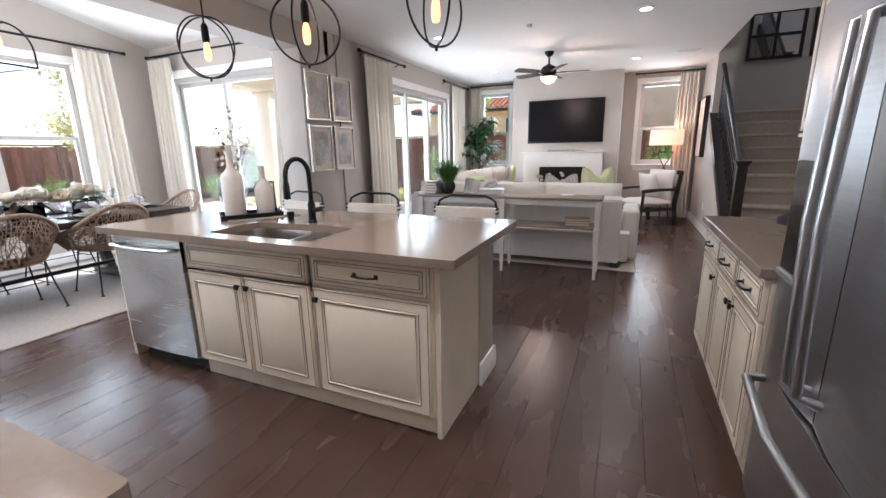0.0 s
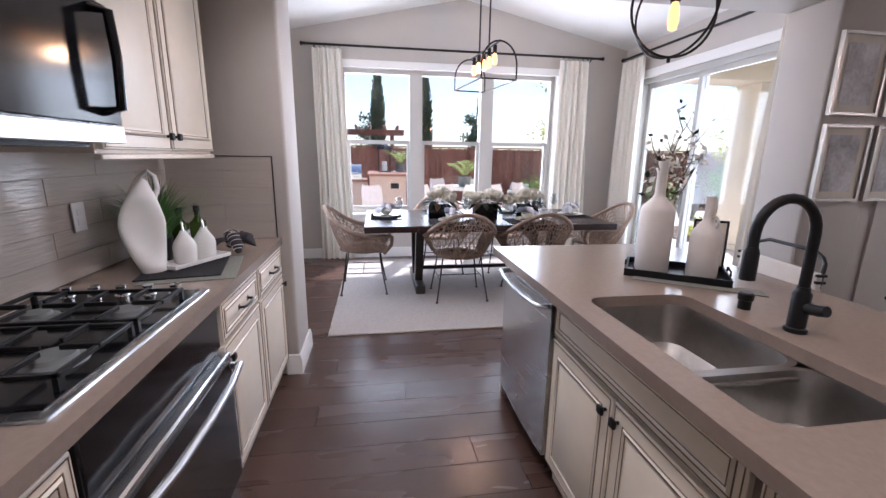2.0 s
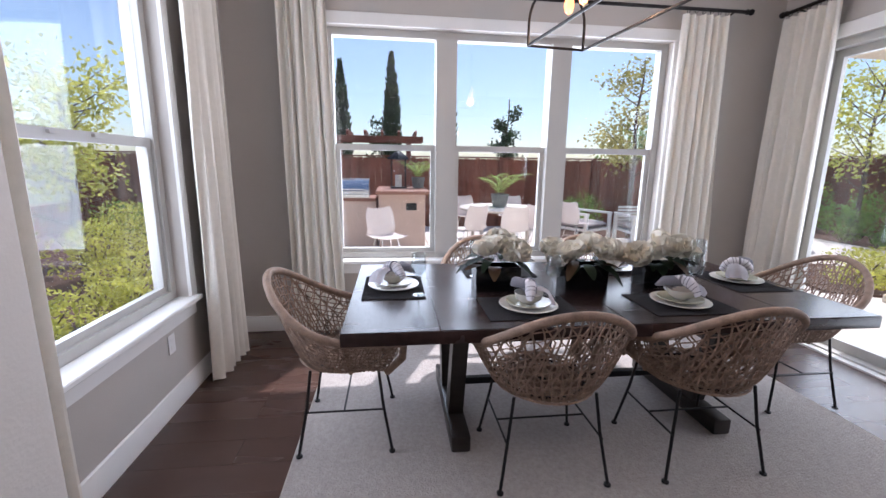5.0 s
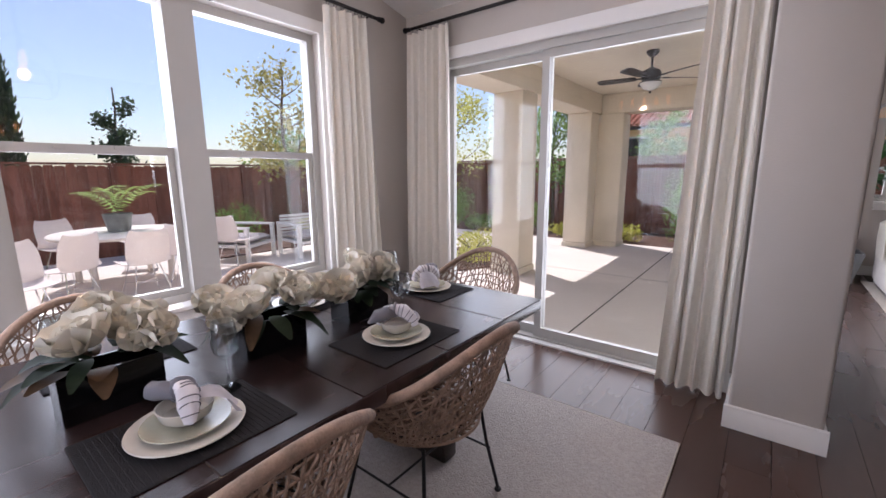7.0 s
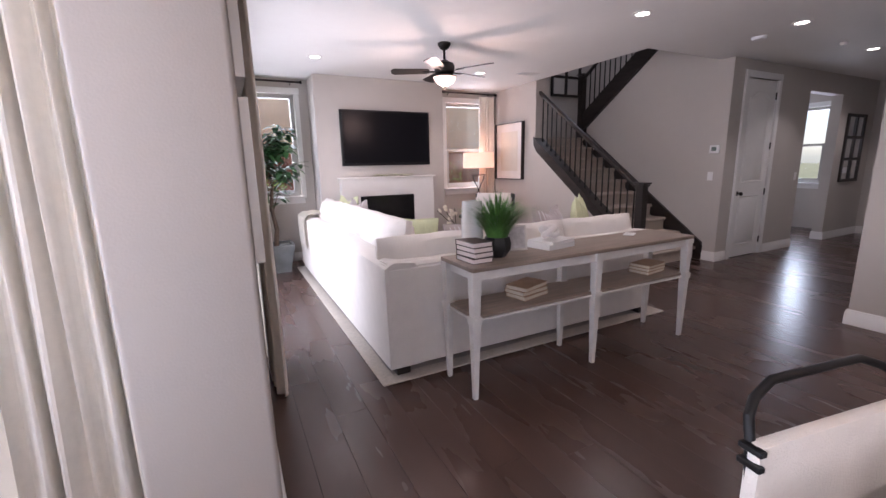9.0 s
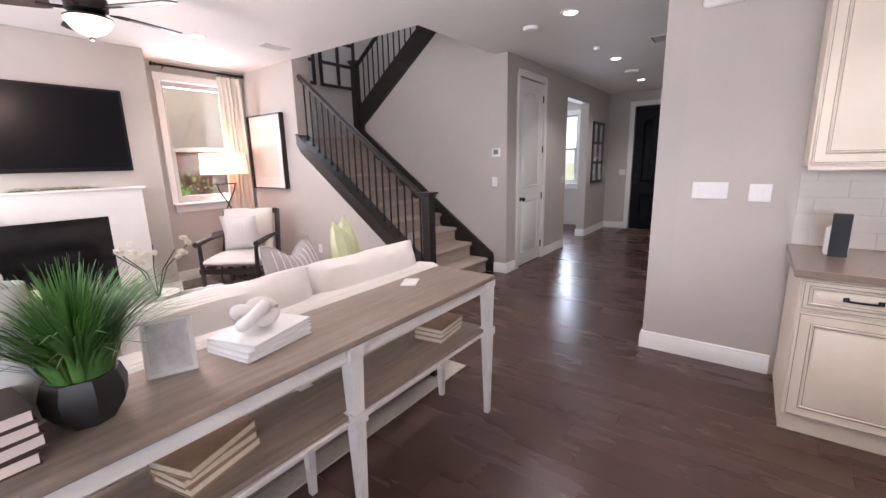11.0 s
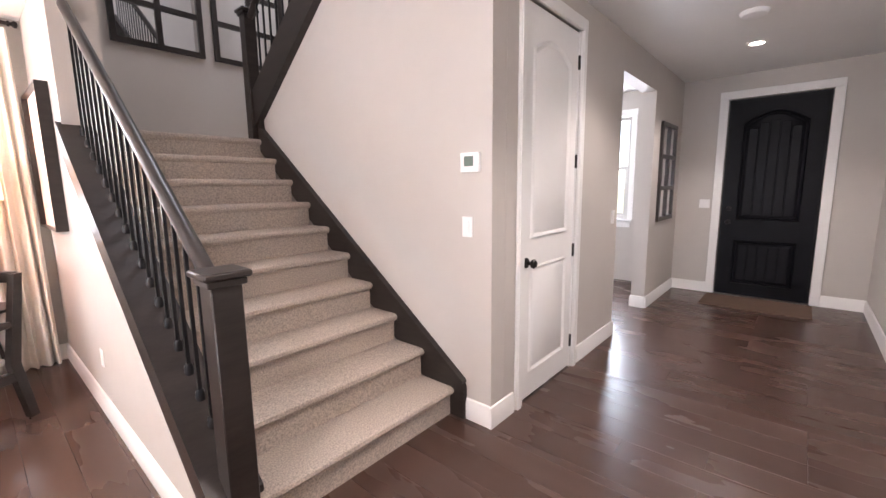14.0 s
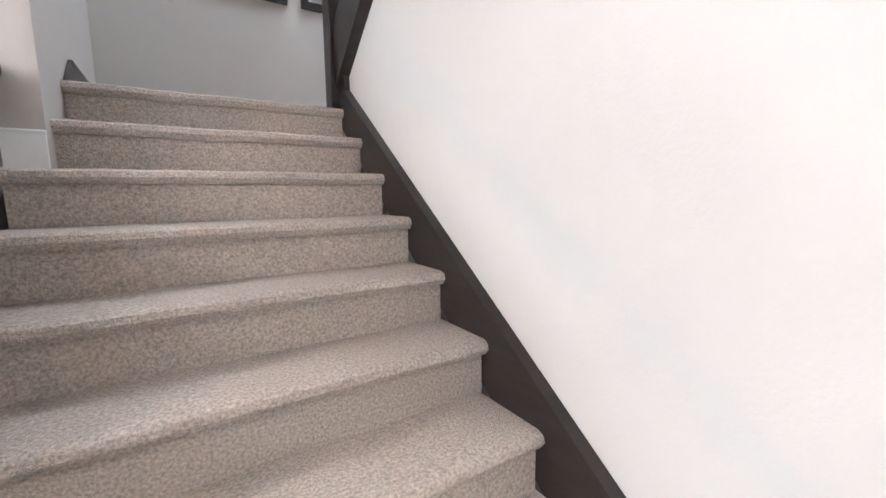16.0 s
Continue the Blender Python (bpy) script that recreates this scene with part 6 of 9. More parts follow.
def blades(bm, n, r0, h, spread, rr, w=0.006, z=0.0, segs=4):
    for k in range(n):
        a, q = rr.uniform(0, 6.283), rr.random() ** 0.6
        L = h * rr.uniform(0.7, 1.1)
        out = spread * q * rr.uniform(0.8, 1.15)
        ca, sa = math.cos(a), math.sin(a)
        px_, prev = r0 * q, None
        for s in range(segs + 1):
            f = s / segs
            ww = w * (1 - f * 0.85)
            c = Vector((ca * (px_ + out * f ** 1.6), sa * (px_ + out * f ** 1.6), z + L * (f - 0.42 * q * f ** 2.6)))
            row = [bm.verts.new(c + Vector((-sa * ww, ca * ww, 0))), bm.verts.new(c + Vector((sa * ww, -ca * ww, 0)))]
            if prev:
                bm.faces.new((prev[0], prev[1], row[1], row[0]))
            prev = row


def frond_plant(x, y, z, h, pot_r, pot_h, potmat, seed, label, name="potted_palm", cat="potted plant"):
    rr = random.Random(seed)
    t = thing(name, x, y, z, 0, label, cat)
    part("pot", lathem([(pot_r * 0.75, 0), (pot_r, pot_h), (pot_r * 0.92, pot_h), (pot_r * 0.88, pot_h - 0.03), (0, pot_h - 0.03)], 24), potmat, t, "round tapered planter")
    vs, fs = [], []
    for k in range(15):
        a = k * 2.4 + rr.uniform(-0.3, 0.3)
        L = h * rr.uniform(0.8, 1.15)
        for s in range(1, 15):
            f = s / 14
            c = Vector((math.cos(a) * L * 0.75 * f ** 1.3, math.sin(a) * L * 0.75 * f ** 1.3, pot_h + L * (1.05 * f - 0.62 * f ** 2.4)))
            for sd in (-1, 1):
                d = Vector((-math.sin(a) * sd + math.cos(a) * 0.7, math.cos(a) * sd + math.sin(a) * 0.7, -0.25)).normalized()
                ll = h * 0.26 * math.sin(math.pi * (0.12 + 0.85 * f))
                n_ = d.cross(Vector((0, 0, 1))).normalized() * 0.011
                i = len(vs)
                vs += [c, c + d * ll * 0.5 + n_, c + d * ll, c + d * ll * 0.5 - n_]
                fs.append((i, i + 1, i + 2, i + 3))
    raw_part("frond", vs, fs, M_PALM, t, "arching feathered fronds", "stuff")
    return t


# ---- outdoors ----
G = -0.08
struct("ground", boxm(-160, 160, -160, 160, -0.62, -0.42), M_LAWN, "dry ground reaching the horizon", "ground")
struct("garden_bed", prismm([(-13.2, -6.2), (-3.0, -6.2), (-3.0, -0.56), (-6.84, -0.56), (-6.84, -0.4), (-13.2, -0.9)], "z", -0.42, -0.10), M_MULCH, "brown mulch bed south of the house", "garden bed")
struct("garden_bed", boxm(-13.2, 1.0, 10.2, 12.6, -0.42, -0.06), M_MULCH, "brown mulch bed along the north fence", "garden bed")
struct("garden_bed", prismm([(-8.5, 6.4), (-7.3, 6.2), (-6.96, 6.9), (-7.1, 7.9), (-8.0, 8.3), (-8.8, 7.4)], "z", -0.30, 0.005), M_MULCH, "island mulch bed beside the patio column", "garden bed")
struct("garden_bed", boxm(-13.2, -11.3, 4.5, 10.2, -0.42, -0.01), M_MULCH, "brown mulch bed along the west fence", "garden bed")
pv = tagged(new("patio"), "pale concrete paving slabs around the house", "paving", kind="structure")
xs = [-13.2, -11.25, -9.1, -6.97]
ys = [-0.9, 1.6, 4.1, 6.6, 9.2, 10.18]
for i in range(3):
    for j in range(5):
        part("slab", boxm(xs[i] + 0.006, xs[i + 1] - 0.006, ys[j] + 0.006, ys[j + 1] - 0.006, -0.2, -0.02 - (0.02 if i == 0 else 0), 0.005), M_CONC, pv)
for a, b in ((-6.965, -5.06), (-5.05, -3.61)):
    for c, d in ((4.585, 7.3), (7.31, 10.18)):
        part("slab", boxm(a, b, c, d, -0.2, -0.015, 0.004), M_CONC, pv)
struct("patio_ceiling", boxm(-6.98, -3.6, 4.585, 10.1, 2.90, 3.1), M_STUCCO, "cream stucco patio ceiling", "ceiling")
struct("patio_roof", boxm(-7.2, -3.6, 4.585, 10.3, 3.105, 3.3), M_ROOF, "patio roof slab", "roof")
for nm, q in (("patio_beam", (-6.95, -6.45, 4.59, 10.1, 2.54, 2.898)), ("patio_beam", (-6.448, -3.61, 9.72, 10.1, 2.54, 2.898))):
    struct(nm, boxm(*q, 0.012, 2), M_STUCCO, "cream stucco patio beam", "beam")
for x, y in ((-6.69, 6.71), (-6.69, 9.44), (-6.24, 9.90)):
    t = thing("patio_column", x, y, -0.02, 0, "square cream stucco patio column on the concrete slab", "column", "patio columns", "structure")
    part("shaft", boxm(-0.23, 0.23, -0.23, 0.23, 0.10, 2.556, 0.02, 2), M_STUCCO, t, "cream stucco shaft")
    part("plinth", boxm(-0.245, 0.245, -0.245, 0.245, 0.006, 0.099, 0.01), M_STUCCO, t, "low plinth")
wall("wall_outside_living", "x", -3.62, -3.605, 4.6, 9.6, -0.05, 3.0, [(5.5, 8.3, 0, 2.5)], "cream stucco outside face", M_STUCCO)
wall("wall_outside_dining", "x", W - 0.222, W - 0.204, -0.56, 4.6, -0.4, 3.3, [(0.36, 3.40, 0.54, 2.58)], "cream stucco outside face", M_STUCCO)
ceiling_fan(-5.03, 7.08, 2.90, 0.20, False, "dark bronze outdoor ceiling fan with glass bowl under patio roof", M_BRONZE, 40, 0.6)


def fence(axis, fixed, a0, a1, z0, z1, side, label, seed):
    f = tagged(new("fence"), label, "fence", kind="structure")
    rr = random.Random(seed)
    w, meshes = 0.142, []
    for k in range(6):
        bm = bmesh.new()
        prism(bm, [(-w / 2 + 0.002, 0), (w / 2 - 0.002, 0), (w / 2 - 0.002, z1 - z0 - 0.03), (w / 2 - 0.02, z1 - z0), (-w / 2 + 0.02, z1 - z0), (-w / 2 + 0.002, z1 - z0 - 0.03)], "y", -0.009, 0.009)
        if axis == "x":
            bm.transform(pose(0, 0, 0, 0, 0, 90))
        me = bpy.data.meshes.new("board")
        bm.to_mesh(me)
        bm.free()
        me.materials.append(M_FENCE)
        meshes.append(me)
    n = int((a1 - a0) / w)
    for k in range(n):
        b = new("board", rr.choice(meshes))
        b.parent = f
        u, d = a0 + (k + 0.5) * w, fixed + rr.uniform(-0.004, 0.004)
        b.location = (d, u, z0 + rr.uniform(-0.01, 0.01)) if axis == "x" else (u, d, z0 + rr.uniform(-0.01, 0.01))
        b.rotation_euler = (0, 0, radians(rr.uniform(-1.5, 1.5)))
    for zz in (z0 + 0.3, z1 - 0.25):
        q = (fixed + side * 0.012, fixed + side * 0.05)
        part("rail", boxm(min(q), max(q), a0, a1, zz, zz + 0.09) if axis == "x" else boxm(a0, a1, min(q), max(q), zz, zz + 0.09), M_FENCE, f, "horizontal timber rail")
    q = (fixed - 0.05, fixed + 0.07)
    part("cap", boxm(*q, a0, a1, z1 + 0.012, z1 + 0.045) if axis == "x" else boxm(a0, a1, *q, z1 + 0.012, z1 + 0.045), M_FENCE, f, "flat timber cap")
    u = a0
    while u <= a1:
        part("post", boxm(fixed - 0.055, fixed + 0.055, u - 0.05, u + 0.05, z0, z1 + 0.05) if axis == "x" else boxm(u - 0.05, u + 0.05, fixed - 0.055, fixed + 0.055, z0, z1 + 0.05), M_FENCE, f, "square fence post")
        u += 2.4
    return f


fence("x", -13.25, -6.0, 12.4, -0.15, 1.62, -1, "red-brown timber board fence west of the patio", 1)
fence("y", 12.45, -13.2, 6.0, -0.10, 1.78, 1, "red-brown timber board fence north of the patio", 2)
fence("y", -6.15, -13.2, -2.5, -0.75, 0.50, -1, "grey-brown timber fence beyond the south bed", 3)

# outdoor kitchen
t = thing("grill_counter", -10.9, -0.55, -0.04, 0, "pink stucco outdoor kitchen counter with a raised brick-red bar top", "outdoor kitchen")
part("base", boxm(-0.35, 0.35, -1.2, 1.20, 0.0, 0.84, 0.01), M_STUCCOPINK, t, "pink stucco base")
part("worktop", boxm(-0.38, 0.38, -1.22, 1.20, 0.842, 0.90, 0.008), M_TERRA, t, "brick red counter slab")
part("bar_base", boxm(-0.45, 0.70, 1.25, 2.05, 0.0, 1.0, 0.01), M_STUCCOPINK, t, "pink stucco bar base")
part("bar_top", boxm(-0.55, 0.95, 1.21, 2.12, 1.002, 1.06, 0.01), M_TERRA, t, "brick red bar slab")
part("vent", boxm(0.70, 0.712, 1.72, 1.9, 0.72, 0.84), M_BLACK, t, "dark vent opening")
t = thing("gas_grill", -10.85, 0.12, 0.862, 0, "stainless steel built-in barbecue with a closed hood", "barbecue")
bm = bmesh.new()
prism(bm, [(-0.30, 0.06), (-0.28, 0.26), (-0.1, 0.33), (0.16, 0.30), (0.29, 0.16), (0.30, 0.06)], "y", -0.40, 0.40)
part("hood", bm, M_STEEL, t, "rounded stainless hood")
part("body", boxm(-0.32, 0.33, -0.41, 0.41, 0.0, 0.058, 0.004), M_STEEL, t, "stainless grill body")
part("handle", tubem([(0.29, -0.33, 0.15), (0.34, -0.31, 0.15), (0.34, 0.31, 0.15), (0.29, 0.33, 0.15)], 0.012, 8), M_CHROME, t, "bar handle")
t = thing("lantern", -10.9, 1.05, 1.022, 0, "tall black metal candle lantern on the bar top", "lantern")
for sx in (-1, 1):
    for sy in (-1, 1):
        part("post", boxm(sx * 0.13 - 0.01, sx * 0.13 + 0.01, sy * 0.13 - 0.01, sy * 0.13 + 0.01, 0.02, 0.52), M_BLACK, t, "black corner post")
part("base", boxm(-0.15, 0.15, -0.15, 0.15, 0, 0.02), M_BLACK, t, "black base")
part("roof", lathem([(0.20, 0.52), (0.19, 0.55), (0.05, 0.66), (0.0, 0.67)], 4), M_BLACK, t, "black pyramid top")
part("candle", lathem([(0.06, 0.02), (0.06, 0.24), (0.0, 0.24)], 16), M_CERAMIC, t, "thick white candle")
frond_plant(-10.95, 1.42, 1.022, 0.55, 0.13, 0.2, M_GREYPOT, 5, "small green palm in a grey pot on the bar top")

t = thing("pergola", -13.9, 0.45, -0.15, 0, "red-brown timber pergola beyond the fence", "pergola")
for y in (-0.8, 0.9):
    part("post", boxm(-0.06, 0.06, y - 0.06, y + 0.06, 0, 2.14), M_PERGOLA, t, "timber post")
for x in (-0.25, 0.22):
    part("beam", boxm(x, x + 0.05, -1.15, 1.25, 2.142, 2.29, 0.004), M_PERGOLA, t, "long timber beam")
for k in range(6):
    y = -0.95 + 0.4 * k
    part("rafter", prismm([(-0.6, 2.292), (0.6, 2.292), (0.66, 2.36), (0.6, 2.40), (-0.6, 2.40), (-0.66, 2.36)], "y", y - 0.025, y + 0.025), M_PERGOLA, t, "notched timber rafter")


def shell_chair():
    t = thing("patio_chair", 0, 0, 0, 0, "blush white moulded shell chair on thin wire legs outdoors", "chair", "patio chairs")
    bm = bmesh.new()
    n, m = 12, 14
    V = []
    for off in (0.0, 0.006):
        rows = []
        for j in range(m + 1):
            f = j / m
            if f < 0.5:
                yy, zz = 0.22 - 0.40 * f / 0.5, 0.44 - 0.02 * math.sin(math.pi * f / 0.5)
            else:
                q = (f - 0.5) / 0.5
                yy, zz = -0.18 - 0.09 * q, 0.44 + 0.39 * q ** 0.9
            wdt = 0.23 - 0.05 * max(0, (f - 0.75) / 0.25) ** 2
            rows.append([bm.verts.new((wdt * (2 * i / n - 1), yy + (0.05 * abs(2 * i / n - 1) ** 2 if f > 0.5 else 0) - off, zz + 0.03 * abs(2 * i / n - 1) ** 3 - off)) for i in range(n + 1)])
        V.append(rows)
    for j in range(m):
        for i in range(n):
            bm.faces.new((V[0][j][i], V[0][j][i + 1], V[0][j + 1][i + 1], V[0][j + 1][i]))
            bm.faces.new((V[1][j][i], V[1][j + 1][i], V[1][j + 1][i + 1], V[1][j][i + 1]))
        for i in (0, n):
            bm.faces.new((V[0][j][i], V[0][j + 1][i], V[1][j + 1][i], V[1][j][i]))
    for i in range(n):
        for j in (0, m):
            bm.faces.new((V[0][j][i], V[1][j][i], V[1][j][i + 1], V[0][j][i + 1]))
    part("seat", bm, M_WHTPLASTIC, t, "one-piece moulded seat shell")
    for sx in (-1, 1):
        for sy in (-1, 1):
            part("leg", tubem([(sx * 0.12, sy * 0.1, 0.42), (sx * 0.21, sy * 0.2, 0.0)], 0.007, 6), M_CHROME, t, "thin wire leg")
    bm = bmesh.new()
    tube(bm, [(-0.17, -0.15, 0.2), (0.17, 0.15, 0.2)], 0.005, 6)
    tube(bm, [(0.17, -0.15, 0.2), (-0.17, 0.15, 0.2)], 0.005, 6)
    part("brace", bm, M_CHROME, t, "crossed wire brace")
    return t


PCH = [(-9.0, 0.85, -60), (-9.15, 1.75, -80), (-9.75, 2.20, 120), (-9.55, 2.85, 95), (-9.85, 3.45, 60), (-11.55, 2.5, -70), (-11.6, 3.4, -110), (-10.4, 4.35, 20)]
sc = shell_chair()
for i, (x, y, rz) in enumerate(PCH[1:]):
    copy_thing(sc, pose(x, y, -0.018, 0, 0, rz))
sc.matrix_world = pose(PCH[0][0], PCH[0][1], -0.018, 0, 0, PCH[0][2])
t = thing("patio_table", -10.72, 2.95, -0.018, 0, "round pale grey outdoor dining table on the concrete", "outdoor table")
part("tabletop", lathem([(0.0, 0.66), (0.74, 0.66), (0.76, 0.68), (0.76, 0.695), (0.74, 0.71), (0.0, 0.71)], 40), M_CONC, t, "round pale tabletop")
for k in range(4):
    a = radians(45 + 90 * k)
    part("leg", tubem([(0.62 * math.cos(a), 0.62 * math.sin(a), 0.66), (0.6 * math.cos(a), 0.6 * math.sin(a), 0.0)], 0.04, 10), M_CONC, t, "sturdy pale leg")
frond_plant(-10.72, 2.95, 0.693, 0.72, 0.17, 0.24, M_GREYPOT, 8, "feathery green palm in a grey bowl on the patio table")
for (x, y, rz) in ((-10.45, 5.75, -95), (-11.0, 4.75, -60)):
    t = thing("lounge_chair", x, y, -0.018, rz, "white slatted outdoor lounge chair with a grey cushion", "outdoor chair")
    for k in range(7):
        part("slat", boxm(-0.36, 0.36, -0.40, -0.375, 0.30 + k * 0.062, 0.345 + k * 0.062), M_TRIM, t, "white back slat")
    for sx in (-1, 1):
        part("arm", boxm(sx * 0.39 - 0.035, sx * 0.39 + 0.035, -0.42, 0.40, 0.56, 0.60, 0.004), M_TRIM, t, "flat white arm")
        for yy in (-0.39, 0.36):
            part("leg", boxm(sx * 0.39 - 0.03, sx * 0.39 + 0.03, yy - 0.03, yy + 0.03, 0, 0.56), M_TRIM, t, "square white leg")
    part("seat_frame", boxm(-0.36, 0.36, -0.37, 0.37, 0.24, 0.29), M_TRIM, t, "white seat frame")
    bm = cushion(0.70, 0.70, 0.14, seed=2)
    bm.transform(pose(0, 0, 0.36, 90, 0, 0))
    part("seat_cushion", bm, M_TAUPE, t, "grey seat cushion")
t = thing("planter", -10.05, 8.5, -0.038, 0, "tall dark ceramic urn beside the garden bed", "planter")
part("urn", lathem([(0.16, 0), (0.24, 0.25), (0.28, 0.5), (0.25, 0.70), (0.20, 0.78), (0.23, 0.82), (0.19, 0.82), (0.0, 0.74)], 28), M_GREYPOT, t, "bellied dark urn")

tree(-11.2, 5.85, -0.05, 3.75, 1.05, M_TREELEAF, 21, 2300, 0.09)
tree(-15.5, 0.65, -0.2, 3.15, 0.6, M_CYPRESS, 29, 900, 0.12, 0.25, "small dark evergreen tree between the cypresses")
tree(-10.9, 10.95, -0.08, 3.7, 1.55, M_SHRUBY, 22, 2500, 0.10, 0.28, "young garden tree with yellow-green leaves by the north fence")
tree(-8.15, 11.5, -0.08, 3.3, 1.1, M_SHRUB, 23, 2200, 0.11, 0.3, "young green garden tree by the north fence")
tree(-15.5, 4.34, -0.2, 3.75, 0.62, M_CYPRESS, 24, 1300, 0.12, 0.25, "small dark evergreen tree behind the west fence")
tree(-15.5, 9.0, -0.2, 3.2, 1.5, M_SHRUB, 25, 2000, 0.14, 0.2, "green tree behind the west fence")
tree(-9.6, -3.6, -0.1, 2.7, 1.5, M_SHRUBY, 26, 3200, 0.09, 0.2, "spreading shrub-like tree with yellow flowers in the south bed")
tree(-12.5, -8.5, -0.4, 4.2, 1.8, M_TREELEAF, 27, 2600, 0.14, 0.2, "young tree beyond the south fence")
tree(-7.6, 22.0, -0.2, 4.2, 1.6, M_SHRUB, 28, 2000, 0.16, 0.2, "green tree beyond the north fence")
for q in ((-14.3, -0.34, 4.04, 31), (-14.3, 0.94, 4.3, 32), (-14.6, 2.43, 4.42, 33)):
    cypress(q[0], q[1], -0.2, q[2], q[3])
rr = random.Random(77)
SH = [(-9.9, 10.55, 0.45, 0.4, M_SHRUB), (-10.7, 10.5, 0.55, 0.8, M_SHRUB), (-7.4, 10.6, 0.45, 0.35, M_SHRUBY), (-9.1, 10.7, 0.5, 0.55, M_SHRUB), (-8.4, 11.2, 0.5, 0.8, M_SHRUB),
      (-6.2, 10.75, 0.42, 0.35, M_SHRUBY), (-5.0, 11.4, 0.6, 1.6, M_SHRUB), (-4.6, 10.7, 0.45, 0.5, M_SHRUB), (-11.9, 9.2, 0.6, 0.7, M_SHRUB), (-12.2, 7.8, 0.6, 0.8, M_SHRUB), (-11.7, 6.6, 0.45, 0.5, M_SHRUBY),
      (-12.3, 5.2, 0.6, 0.9, M_SHRUB), (-7.9, 7.5, 0.62, 0.40, M_SHRUBY), (-7.5, 6.75, 0.40, 0.26, M_SHRUBY), (-8.3, -2.2, 0.5, 0.5, M_SHRUBY), (-8.9, -3.0, 0.6, 0.8, M_SHRUBY), (-10.3, -3.3, 0.75, 1.0, M_SHRUBY),
      (-7.3, -1.7, 0.5, 0.4, M_SHRUBY), (-11.6, -3.9, 0.7, 0.8, M_SHRUB), (-7.4, -3.4, 0.6, 0.8, M_SHRUBY), (-9.3, -1.4, 0.4, 0.3, M_SHRUBY), (-6.3, -1.8, 0.45, 0.5, M_SHRUBY), (-12.3, -2.2, 0.6, 0.8, M_SHRUB),
      (-2.9, 11.5, 0.7, 1.5, M_SHRUB), (1.0, 11.6, 0.8, 1.6, M_SHRUB), (-0.3, 11.4, 0.6, 1.1, M_SHRUBY), (-11.2, 11.6, 0.6, 1.1, M_SHRUB), (-12.4, 11.4, 0.6, 1.2, M_SHRUB)]
for i, (x, y, r, h, m) in enumerate(SH):
    z = -0.10 if y < 0 else (0.0 if -8.6 < x < -7 and 6 < y < 8.4 else (-0.012 if x < -11.3 and y < 10.2 else -0.062))
    shrub(x, y, z, r, h, m, 100 + i, int(700 + 700 * r * h * 2), 0.055,
          "low yellow-green mounded shrub in mulch" if m is M_SHRUBY else "rounded green garden shrub in mulch")


def house(x0, x1, y0, y1, h, material, label, windows, e=0.5):
    t = tagged(new("neighbouring_house"), label, "house", kind="structure")
    bm = bmesh.new()
    box(bm, x0, x1, y0, y1, -0.4, h)
    part("wall", bm, material, t, "rendered wall")
    part("eave", boxm(x0 - e, x1 + e, y0 - e, y1 + e, h + 0.001, h + 0.14), M_BLACKWOOD, t, "dark eave board")
    e, cy, rz = e + 0.05, (y0 + y1) / 2, (y1 - y0) / 2 * 0.42
    r0, r1 = x0 + (y1 - y0) / 2, x1 - (y1 - y0) / 2
    if r1 < r0:
        r0 = r1 = (x0 + x1) / 2
    zz = h + 0.145
    bm = bmesh.new()
    A = [bm.verts.new(p) for p in ((x0 - e, y0 - e, zz), (x1 + e, y0 - e, zz), (x1 + e, y1 + e, zz), (x0 - e, y1 + e, zz), (r0, cy, zz + rz), (r1, cy, zz + rz))]
    bm.faces.new((A[0], A[1], A[5], A[4])); bm.faces.new((A[2], A[3], A[4], A[5])); bm.faces.new((A[3], A[0], A[4])); bm.faces.new((A[1], A[2], A[5])); bm.faces.new((A[3], A[2], A[1], A[0]))
    roof = part("roof", bm, M_ROOF, t, "hipped terracotta roof")
    bm = bmesh.new()
    n = int((x1 - x0 + 2 * e) / 0.28)
    hy = cy - y0 + e
    for k in range(n):
        x = x0 - e + 0.14 + k * 0.28
        top = min(1.0, (x - (x0 - e)) / (r0 - x0 + e), ((x1 + e) - x) / (x1 + e - r1))
        rows = max(1, int(top * hy / 0.40))
        for r in range(rows):
            fa, fb = r * 0.40 / hy, min((r + 1) * 0.40 / hy, 1) + 0.01
            tube(bm, [(x, y0 - e + hy * fa, zz + rz * fa + 0.035), (x, y0 - e + hy * fb, zz + rz * fb + 0.015)], [0.09, 0.075], 6)
    tagged(part("roof_tile", bm, M_ROOF, roof, "rows of rounded clay tiles"), kind="stuff")
    bm = bmesh.new()
    n2 = int((y1 - y0 + 2 * e) / 0.28)
    for k in range(n2):
        y = y0 - e + 0.14 + k * 0.28
        top = 1 - abs(y - cy) / hy
        hx = r0 - x0 + e
        rows = max(1, int(top * hx / 0.40))
        for r in range(rows):
            fa, fb = r * 0.40 / hx, (r + 1) * 0.40 / hx
            tube(bm, [(x0 - e + hx * fa, y, zz + rz * fa + 0.035), (x0 - e + hx * fb, y, zz + rz * fb + 0.015)], [0.09, 0.075], 6)
    tagged(part("roof_tile", bm, M_ROOF, roof, "rows of rounded clay tiles"), kind="stuff")
    for (a, b, c, d) in windows:
        w = part("window", boxm(a - 0.08, b + 0.08, y0 - 0.03, y0 - 0.001, c - 0.08, d + 0.08), M_TRIM, t, "white window surround")
        part("pane", boxm(a, b, y0 - 0.036, y0 - 0.031, c, d), M_GLOSSBLK, w, "dark window pane")


